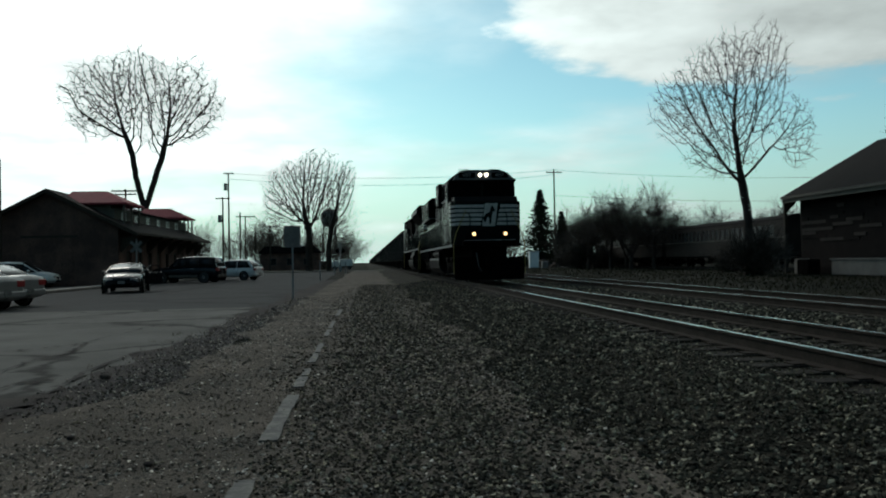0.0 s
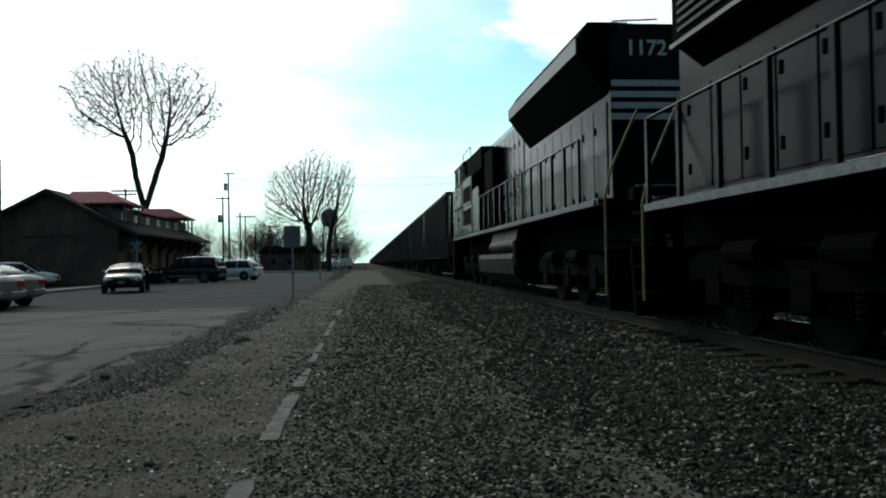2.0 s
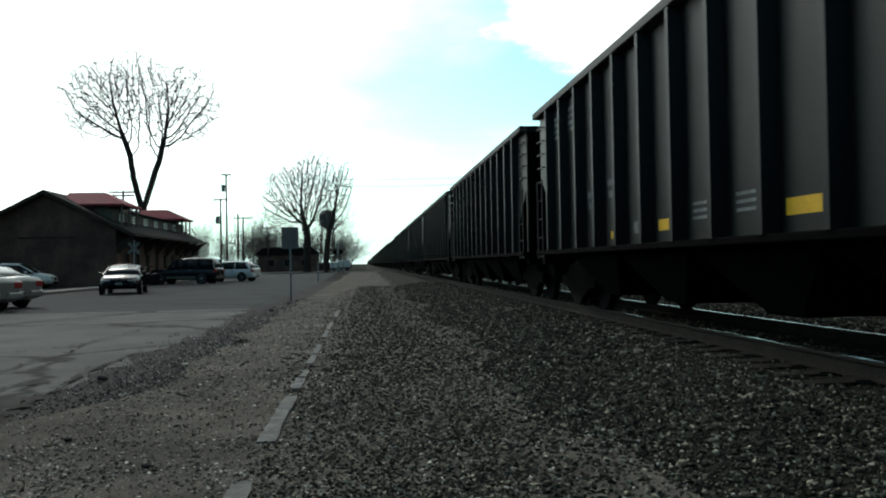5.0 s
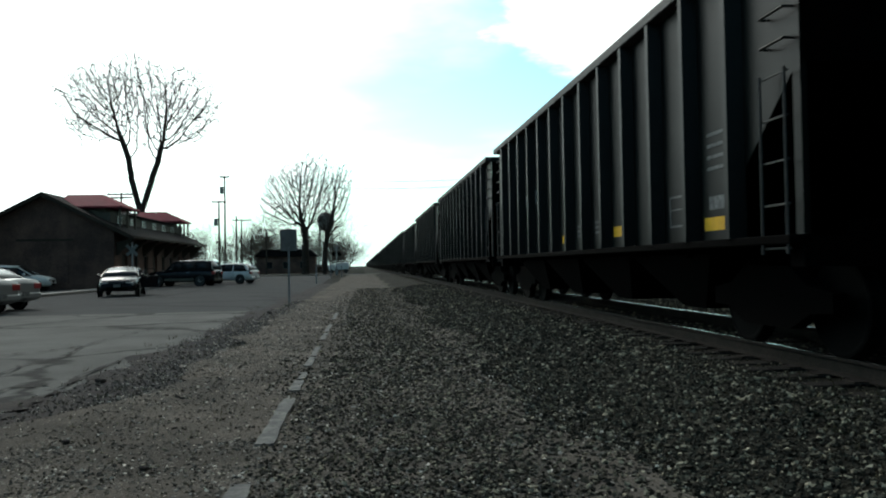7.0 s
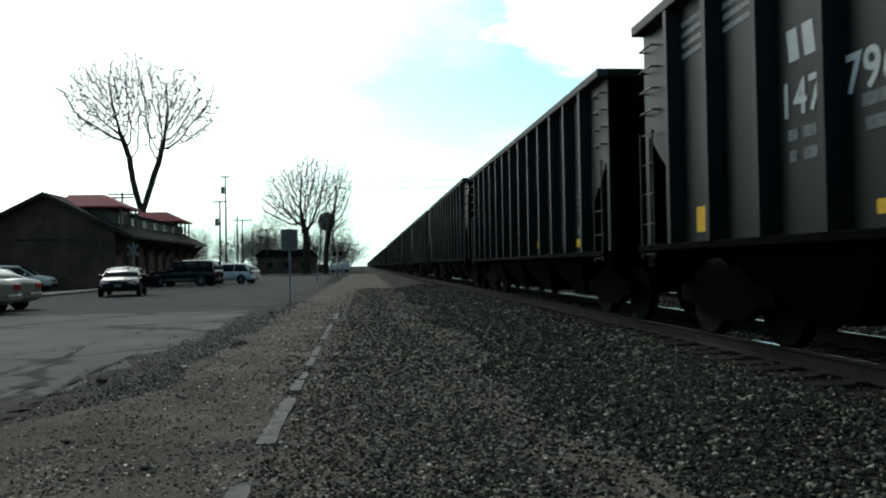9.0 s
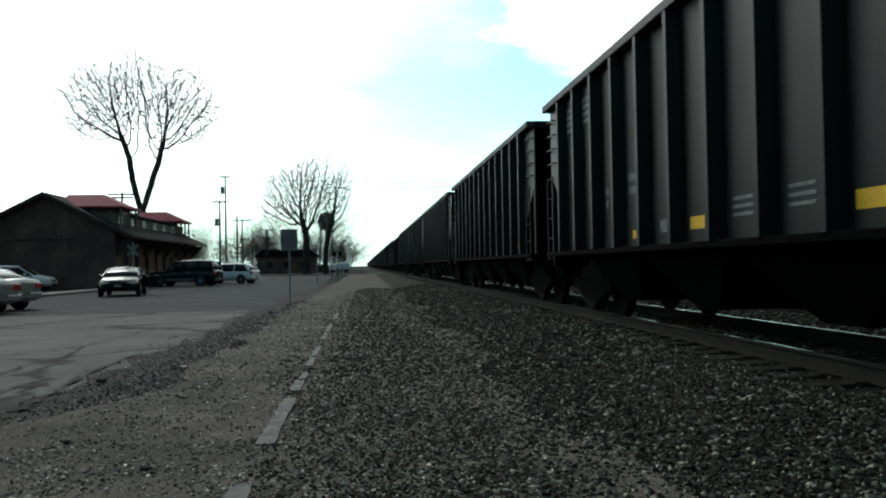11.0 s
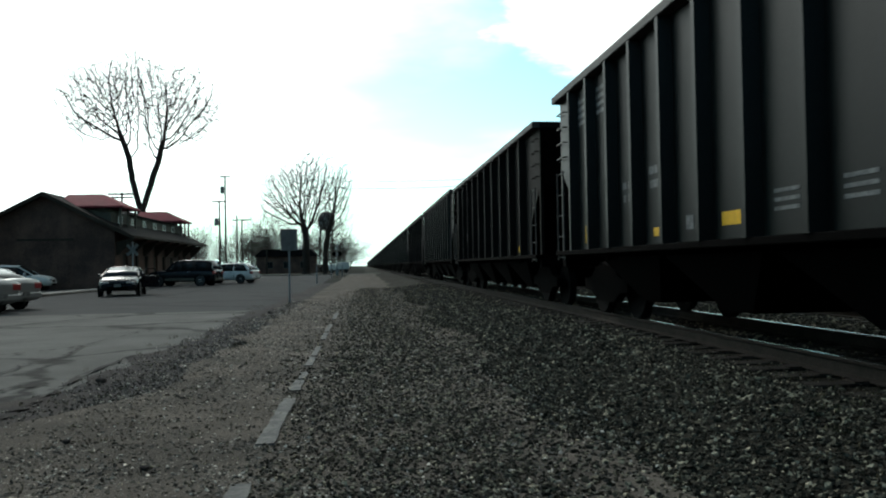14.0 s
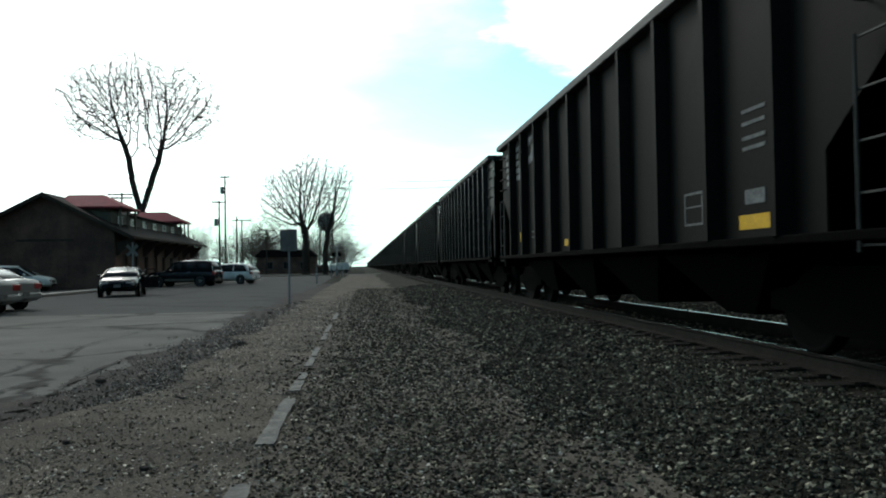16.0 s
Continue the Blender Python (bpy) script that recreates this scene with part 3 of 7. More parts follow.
def cracks():
    """Open cracks and the broken edge of the lot, filled with dark dirt."""
    lines = CRACKS
    for k, line in enumerate(lines):
        g = random.Random(k)
        bm = bmesh.new()
        rows = []
        for (x0, y0), (x1, y1) in zip(line, line[1:]):
            for i in range(10):
                u = i / 10
                x, y = x0 + (x1 - x0) * u + g.gauss(0, 0.035), y0 + (y1 - y0) * u + g.gauss(0, 0.05)
                w = g.uniform(0.012, 0.05) * (1.6 if k == 2 else 1)
                rows.append((bm.verts.new((x - w * 0.5, y - w, 0.034)), bm.verts.new((x + w * 0.5, y + w, 0.034))))
        for a, b in zip(rows, rows[1:]):
            bm.faces.new((a[0], b[0], b[1], a[1]))
        ob = new("pavement_crack", mesh_of("pavement_crack", bm, "dirt"))
        tagged(ob, "dirt-filled crack in the old asphalt", "crack", kind="structure")


CRACKS = [[(-4.55, 9.75), (-4.55, 10.32), (-4.6, 11.46), (-4.43, 12.44), (-4.78, 13.96), (-4.73, 14.96)],
          [(-5.78, 12.56), (-5.61, 12.74), (-5.12, 13.17), (-4.84, 13.61), (-4.78, 13.96)],
          [(-3.1, 6.72), (-3.15, 7.14), (-3.17, 7.88), (-3.29, 8.74), (-3.42, 9.97), (-3.43, 12.42)],
          [(-4.73, 14.96), (-4.45, 17.9), (-3.54, 20.32), (-2.9, 22.9)],
          [(-4.4, 8.7), (-3.91, 8.87), (-3.84, 9.25), (-3.51, 9.35)]]
cracks()


def stones(name, spots, sizes, material, label, seed, flat=0.75, cast=None):
    """Loose angular stones, each a skewed eight-sided lump half sunk in the ground."""
    rng = np.random.default_rng(seed)
    n = len(spots)
    base = np.array([(1, 0, 0), (-1, 0, 0), (0, 1, 0), (0, -1, 0), (0, 0, 1), (0, 0, -1)], float)
    tris = np.array([(0, 2, 4), (2, 1, 4), (1, 3, 4), (3, 0, 4), (2, 0, 5), (1, 2, 5), (3, 1, 5), (0, 3, 5)])
    v = base[None] * rng.uniform(0.55, 1.25, (n, 6, 1)) + rng.normal(0, 0.18, (n, 6, 3))
    q = rng.normal(size=(n, 4))
    q /= np.linalg.norm(q, axis=1)[:, None]
    w, x, y, z = q.T
    R = np.stack([1 - 2 * (y * y + z * z), 2 * (x * y - w * z), 2 * (x * z + w * y), 2 * (x * y + w * z), 1 - 2 * (x * x + z * z), 2 * (y * z - w * x),
                  2 * (x * z - w * y), 2 * (y * z + w * x), 1 - 2 * (x * x + y * y)], 1).reshape(n, 3, 3)
    v = np.einsum("nij,nkj->nki", R, v) * np.asarray(sizes)[:, None, None]
    v[:, :, 2] *= flat
    v += np.asarray(spots)[:, None, :]
    f = (tris[None] + 6 * np.arange(n)[:, None, None]).reshape(-1, 3)
    me = bpy.data.meshes.new(name)
    me.from_pydata(v.reshape(-1, 3).tolist(), [], f.tolist())
    me.materials.append(M[material])
    return tagged(new(name, me), label, name.replace("_", " "), kind="stuff")


RISE_X = np.linspace(-10, 20, 601)
RISE_Z = np.array([rise(x) for x in RISE_X])


def scatter(areas, seed, lift=0.03):
    """Spots and sizes over rectangles (x0, x1, y0, y1, count, smallest, largest); thicker towards the near edge."""
    rng = np.random.default_rng(seed)
    P, S = [], []
    for x0, x1, y0, y1, n, a, b in areas:
        u = rng.random(n)
        y = y0 * (y1 / y0) ** u if y0 > 0 else y0 + (y1 - y0) * u
        x = rng.uniform(x0, x1, n) + rng.normal(0, 0.12, n)
        s = a + (b - a) * rng.random(n) ** 2.2
        P.append(np.stack([x, y, np.interp(x, RISE_X, RISE_Z) + lift + s * 0.1], 1))
        S.append(s)
    return np.concatenate(P), np.concatenate(S)


spots, sizes = scatter([(0.9, 3.8, -8, 2.4, 7000, 0.014, 0.032), (0.9, 3.8, 2.4, 9, 19000, 0.011, 0.030), (3.7, 4.25, 4, 12, 900, 0.012, 0.03), (0.6, 3.8, 9, 45, 15000, 0.018, 0.045), (3.7, 4.25, 12, 45, 900, 0.02, 0.04), (4.5, 5.7, 4.5, 40, 5000, 0.02, 0.045),
                        (5.95, 8.6, 5, 45, 12000, 0.02, 0.05), (8.8, 10.1, 8, 45, 3500, 0.025, 0.05), (10.3, 12.4, 9, 50, 5000, 0.025, 0.055)], 11, 0.016)
more, more_sizes = scatter([(0.4, 2.0, 0.8, 2.4, 2200, 0.010, 0.027), (0.5, 1.9, 2.4, 9, 4600, 0.011, 0.029), (0.0, 1.0, 2.4, 9, 2600, 0.010, 0.026), (-0.5, 0.4, 2.4, 9, 1500, 0.010, 0.024),
                            (0.3, 1.9, 9, 45, 5200, 0.016, 0.036), (-0.4, 0.7, 9, 45, 4200, 0.016, 0.036), (-1.0, 0.2, 8, 40, 1600, 0.014, 0.032), (-0.7, 1.0, 2.2, 9, 6500, 0.008, 0.022), (-2.4, -0.8, 2.2, 10, 1500, 0.007, 0.018)], 15, 0.034)
stones("ballast_stones", np.concatenate([spots, more]), np.concatenate([sizes, more_sizes]), "stone", "loose grey angular crushed stone ballast", 12)
spots, sizes = scatter([(-3.0, 1.2, -8, 2.4, 6000, 0.008, 0.022), (-2.6, 1.2, 2.4, 8, 15000, 0.006, 0.021), (-2.6, 1.2, 8, 30, 12000, 0.01, 0.028), (-0.6, 1.8, 2.4, 12, 7500, 0.008, 0.024), (-3.2, -2.2, 6, 20, 3000, 0.006, 0.02), (-3.4, -0.6, 2.3, 6, 14000, 0.006, 0.019)], 21, 0.026)
stones("loose_grit", spots, sizes, "grit", "pale grit and small stones strewn over the strip", 22)


def weeds():
    """Thin winter grass and small green weeds rooted in the grit and the ballast shoulder."""
    g = random.Random(41)
    v, f = [], []
    for x0, x1, y0, y1, n in ((2.6, 4.1, 3.4, 7.0, 60), (-2.4, -0.9, 3.5, 14, 70), (-3.6, -2.4, 6, 30, 70), (-0.5, 0.8, 5, 16, 40)):
        for _ in range(n):
            cx, cy = g.uniform(x0, x1), g.uniform(y0, y1)
            for _ in range(9):
                x, y = cx + g.gauss(0, 0.035), cy + g.gauss(0, 0.035)
                z = rise(x) + 0.02
                h, a = g.uniform(0.02, 0.075), g.uniform(0, 6.283)
                dx, dy = 0.003 * math.cos(a), 0.003 * math.sin(a)
                k = len(v)
                v += [(x - dx, y - dy, z), (x + dx, y + dy, z), (x + g.gauss(0, 0.025), y + g.gauss(0, 0.025), z + h)]
                f.append((k, k + 1, k + 2))
    me = bpy.data.meshes.new("weeds")
    me.from_pydata(v, [], f)
    me.materials.append(M["weed"])
    tagged(new("weeds", me), "sparse weeds and dry grass blades in the grit", "weeds", kind="stuff")


def far_grass():
    """Dry grass on the low ground beyond the far track."""
    rng = np.random.default_rng(9)
    n = 16000
    y = 22 * (130 / 22) ** rng.random(n)
    x = 12.9 + rng.random(n) ** 0.8 * np.minimum(36, 15 + y * 0.1)
    h = rng.uniform(0.03, 0.11, n) * (0.6 + 0.8 * rng.random(n))
    a = rng.uniform(0, 6.283, n)
    w = 0.012 + 0.0006 * y
    base = np.stack([x, y, np.full(n, 0.03)], 1)
    side = np.stack([np.cos(a) * w, np.sin(a) * w, np.zeros(n)], 1)
    tip = base + np.stack([rng.normal(0, 0.06, n), rng.normal(0, 0.06, n), h + 0.03], 1)
    v = np.stack([base - side, base + side, tip], 1).reshape(-1, 3)
    me = bpy.data.meshes.new("grass")
    me.from_pydata(v.tolist(), [], np.arange(3 * n).reshape(-1, 3).tolist())
    me.materials.append(M["dry_grass"])
    tagged(new("grass", me), "rough dry winter grass beyond the far track", "grass", kind="stuff")


far_grass()
M["weed"] = surface("dull_green_weed", (0.055, 0.070, 0.030), 0.9, 0, 0.4, 6, 0.9, 0.0, dark=(0.075, 0.062, 0.035), island=0.4, spec=0.1)
weeds()


def painted_line():
    """A worn stripe along the platform strip, broken into slabs of paint with ragged ends."""
    rng = random.Random(7)
    root = empty("painted_line", -0.72, 0, 0.034)
    for a, b, w in ((2.4, 4.72, 0.064), (5.78, 7.72, 0.064), (8.2, 8.9, 0.058), (9.02, 9.6, 0.046), (10.2, 11.2, 0.05), (11.3, 12.6, 0.045), (13.8, 15.2, 0.05), (15.4, 17.3, 0.042), (19, 21.5, 0.05)):
        n = max(4, int((b - a) / 0.12))
        lft = [(-w + rng.uniform(-0.008, 0.012), a + (b - a) * i / n + rng.uniform(-0.02, 0.02)) for i in range(n + 1)]
        rgt = [(w + rng.uniform(-0.012, 0.008), a + (b - a) * i / n + rng.uniform(-0.02, 0.02)) for i in range(n + 1)]
        part("paint_slab", prism(bmesh.new(), rgt + lft[::-1], -0.02, 0.012, "z"), "line", root)
    tagged(root, "worn pale painted stripe, flaked into separate lengths", "road marking", kind="structure")


painted_line()


def clods():
    rng = random.Random(3)
    for x, y, s in ((-3.0, 9.4, 0.06), (-2.62, 22.5, 0.07), (-2.2, 6.1, 0.03), (0.2, 6.4, 0.035), (-1.4, 5.2, 0.03)):
        bm = bmesh.new()
        bmesh.ops.create_icosphere(bm, subdivisions=2, radius=s)
        for v in bm.verts:
            v.co *= 1 + 0.35 * noise.noise(v.co * 18 + Vector((x, y, 0)))
            v.co.z *= 0.6
        ob = new("dirt_clod", mesh_of("dirt_clod", bm, "dirt"))
        ob.location = (x, y, 0.045)
        tagged(ob, "dark lump of dirt lying on the strip", "clod", "clods of dirt")


clods()


def ties():
    rng = random.Random(5)
    tie = mesh_of("tie", boxed(-1.3, 1.3, -0.115, 0.115, -0.12, 0.0, 0.012), "tie")
    plate = mesh_of("tie_plate", boxed(-0.17, 0.17, -0.09, 0.09, 0, 0.014), "rail")
    for root, y0 in ((near_track, 3.0), (far_track, 8.0)):
        for k in range(150):
            t = part("tie", tie, None, root)
            at(t, rng.uniform(-0.05, 0.05), y0 + 0.5 * k + rng.uniform(-0.03, 0.03), rng.uniform(-0.012, 0.004), 0, 0, rng.uniform(-1.2, 1.2))
            if k < 40 and root is near_track:
                for s in (-0.752, 0.752):
                    at(part("tie_plate", plate, None, t), s)
        bm = bmesh.new()
        for k in range(150, 700):
            box(bm, -1.3, 1.3, y0 + 0.5 * k - 0.115, y0 + 0.5 * k + 0.115, -0.12, -0.004)
        tagged(part("distant_ties", bm, "tie", root), kind="stuff")


ties()


# ---- locomotives ----
def lettering(text, size, parent, material, m, name="number", label="", depth=0.004, spacing=1.0):
    cu = bpy.data.curves.new(name, "FONT")
    cu.body, cu.size, cu.extrude, cu.align_x, cu.align_y, cu.space_character, cu.offset = text, size, depth, "CENTER", "CENTER", spacing, size * 0.018
    ob = bpy.data.objects.new(name, cu)
    scene.collection.objects.link(ob)
    me = bpy.data.meshes.new_from_object(ob.evaluated_get(bpy.context.evaluated_depsgraph_get()))
    bpy.data.objects.remove(ob)
    me.materials.append(M[material])
    o = part(name, me, None, parent, label)
    o.matrix_basis = m
    return o


def on_side(s, y, z, out):
    """A pose for lettering on the side that faces s (-1: the camera's side), reading upright from outside."""
    return pose(s * out, y, z, 90, 0, 90 if s > 0 else -90)


def bogie(parent, y, axles=(-1.85, 0, 1.85), r=0.53):
    t = at(part("truck_frame", boxed(-0.8, 0.8, -2.2, 2.2, 0.62, 0.8), "under", parent, "near-black three-axle truck"), 0, y, 0)
    wb = lathe(bmesh.new(), [(0.12, -0.075), (r - 0.06, -0.06), (r, -0.06), (r, 0.03), (r + 0.02, 0.06), (r - 0.1, 0.06), (0.3, 0.02), (0.14, 0.06)], 26)
    wheel = mesh_of("wheel", wb, "wheel")
    box_me = mesh_of("axle_box", boxed(-0.09, 0.09, -0.2, 0.2, 0.35, 0.78, 0.03), "under")
    bm = bmesh.new()
    for k in range(5):
        lathe(bm, [(0.09, k * 0.055), (0.11, k * 0.055 + 0.02), (0.09, k * 0.055 + 0.045)], 10, "z")
    spring = mesh_of("spring", bm, "under")
    for s in (-1, 1):
        bm = prism(bmesh.new(), [(-2.55, 0.60), (-2.55, 0.86), (-2.2, 0.98), (-1.3, 0.98), (-1.0, 0.86), (1.0, 0.86), (1.3, 0.98), (2.2, 0.98), (2.55, 0.86), (2.55, 0.60),
                                 (2.2, 0.66), (1.4, 0.60), (-1.4, 0.60), (-2.2, 0.66)], -0.06, 0.06, "x")
        at(part("side_frame", bm, "under", t), s * 1.08)
        for a in axles:
            at(part("wheel", wheel, None, t, "worn steel wheel"), s * 0.752, a, r, 0, 0, 0 if s < 0 else 180)
            at(part("axle_box", box_me, None, t), s * 1.08, a, 0)
        for a in (-0.93, 0.93):
            at(part("spring", spring, None, t), s * 1.12, a, 0.36)
            tube(b := bmesh.new(), [(0, a - 0.35, 0.95), (0, a + 0.35, 0.95)], 0.13, 10)
            at(part("brake_cylinder", b, "under", t, "near-black brake cylinder"), s * 1.2)
    return t


def railing(loco, s, y0, y1, n, z0=1.62, h=1.08, x=1.47, colour="loco_black"):
    """Side handrail with upright stanchions."""
    bm = tube(bmesh.new(), [(s * x, y0, z0 + 0.55), (s * x, y0, z0 + h), (s * x, y1, z0 + h), (s * x, y1, z0 + 0.55)], 0.022, 6)
    part("handrail", bm, colour, loco)
    post = mesh_of("stanchion", boxed(-0.028, 0.028, -0.038, 0.038, -0.12, h), colour)
    for i in range(n):
        at(part("stanchion", post, None, loco), s * x, y0 + (y1 - y0) * i / (n - 1), z0)


def hood_doors(loco, s, x, y0, y1, z0, z1, n, material):
    """Engine-room doors: thin proud panels with latches and hinges."""
    w = (y1 - y0) / n
    door = mesh_of("hood_door", boxed(-0.012, 0.012, -w / 2 + 0.02, w / 2 - 0.02, z0, z1, 0.006), material)
    latch = mesh_of("latch", boxed(-0.03, 0.03, w / 2 - 0.12, w / 2 - 0.07, 0, 0.14, 0.006), "under")
    for i in range(n):
        d = at(part("hood_door", door, None, loco), s * (x + 0.006), y0 + w * (i + 0.5), 0)
        for z in (z0 + 0.2, z1 - 0.25):
            at(part("latch", latch, None, d), 0, 0, z)


def stripes(loco, z0, z1, n, y, half, drop, material="white_paint", front=True):
    """White nose stripes across an end face."""
    step = (z1 - z0) / n
    for i in range(n):
        z = z0 + i * step
        for a, b in drop:
            part("nose_stripe", boxed(a * half, b * half, y - 0.006, y + 0.004, z, z + step * 0.55), material, loco, "white painted stripe")


def steps_ladder(loco, s, y, colour="rail_yellow"):
    bm = bmesh.new()
    tube(bm, [(s * 1.5, y, 0.35), (s * 1.5, y, 1.62), (s * 1.38, y + 0.05, 2.05), (s * 0.95, y + 0.05, 2.95)], 0.02, 6)
    part("grab_rail", bm, colour, loco, "yellow step handrail")
    for z in (0.42, 0.78, 1.14, 1.5):
        part("step", boxed(s * 1.1, s * 1.48, y + 0.02, y + 0.5, z, z + 0.035), "under", loco)


def deck(loco, length):
    part("deck", boxed(-1.48, 1.48, 1.0, length - 1.0, 1.50, 1.62, 0.01), "loco_black", loco)
    for s in (-1, 1):
        part("deck_edge", boxed(s * 1.47, s * 1.505, 1.15, length - 1.1, 1.51, 1.60), "dull_white", loco, "faded white deck edge stripe")
    part("underframe", boxed(-0.75, 0.75, 0.6, length - 0.6, 1.05, 1.50), "under", loco)
    for y, d in ((0.05, 1), (length - 0.05, -1)):
        bm = boxed(-0.2, 0.2, min(y, y + d * 0.9), max(y, y + d * 0.9), 0.70, 1.02, 0.04)
        part("coupler", bm, "under", loco, "steel knuckle coupler")


def fuel_tank(loco, y0, y1):
    out = [(-1.42, 1.08), (1.42, 1.08), (1.45, 0.95), (1.40, 0.55), (1.15, 0.28), (-1.15, 0.28), (-1.40, 0.55), (-1.45, 0.95)]
    part("fuel_tank", prism(bmesh.new(), out, y0, y1, "y"), "tank", loco, "dusty dark grey fuel tank")
    for s in (-1, 1):
        tube(b := bmesh.new(), [(s * 1.22, y0 + 0.1, 1.30), (s * 1.22, y1 - 1.9, 1.30)], 0.17, 14)
        part("air_reservoir", b, "tank", loco, "long grey air reservoir")
        part("filler", boxed(s * 1.3, s * 1.46, y0 - 0.55, y0 - 0.15, 0.75, 1.4, 0.03), "under", loco)


def pilot(loco, y, d):
    """Snow plough and steps platform at an end; d points outwards along y."""
    bm = bmesh.new()
    prof = [(-1.45, 0.12), (1.45, 0.12), (1.5, 0.9), (1.5, 1.05), (-1.5, 1.05), (-1.5, 0.9)]
    prism(bm, prof, min(y, y + d * 0.08), max(y, y + d * 0.08), "y")
    part("pilot_plate", bm, "under", loco)
    bm = bmesh.new()
    v = [bm.verts.new(p) for p in ((-1.4, y, 0.12), (0, y + d * 0.55, 0.10), (1.4, y, 0.12), (1.35, y, 0.72), (0, y + d * 0.22, 0.78), (-1.35, y, 0.72))]
    bm.faces.new((v[0], v[1], v[4], v[5]))
    bm.faces.new((v[1], v[2], v[3], v[4]))
    bm.faces.new((v[0], v[2], v[1]))
    bm.faces.new((v[3], v[5], v[4]))
    bm.faces.new((v[5], v[3], v[2], v[0]))
    part("snow_plough", bm, "under", loco, "black steel snow plough")
    part("anticlimber", boxed(-1.12, 1.12, y - 0.02 if d > 0 else y - 0.28, y + 0.28 if d > 0 else y + 0.02, 1.52, 1.74, 0.04), "under", loco)
    # pale strip along the anticlimber's top edge
    part("anticlimber_lip", boxed(-1.08, 1.08, *sorted((y + d * 0.24, y + d * 0.29)), 1.735, 1.765), "dull_white", loco, "thin pale lip of the anticlimber")
    tube(b := bmesh.new(), [(-0.55, y + d * 0.12, 1.25), (-0.5, y + d * 0.32, 0.7), (-0.35, y + d * 0.2, 0.45)], 0.035, 6)
    part("air_hose", b, "rubber", loco)


def stretch(lo, ky, kz, lift=0.0, deck_z=1.62):
    """Bring a locomotive to its full length, and to its full height above the deck."""
    done = set()
    for o in lo.children:
        t = o.location
        rail = o.name.startswith(("handrail", "stanchion"))
        up = lambda z: (deck_z + (z - deck_z) * kz if z > deck_z and not rail else z) + (lift if z > 1.44 else 0)
        o.location = (t.x, t.y * ky, up(t.z))
        if o.name.startswith(("truck_frame", "stanchion", "road_number")) or o.data.name in done:
            continue
        done.add(o.data.name)
        for v in o.data.vertices:
            v.co.y *= ky
            if t.z < 0.5:
                v.co.z = up(v.co.z)


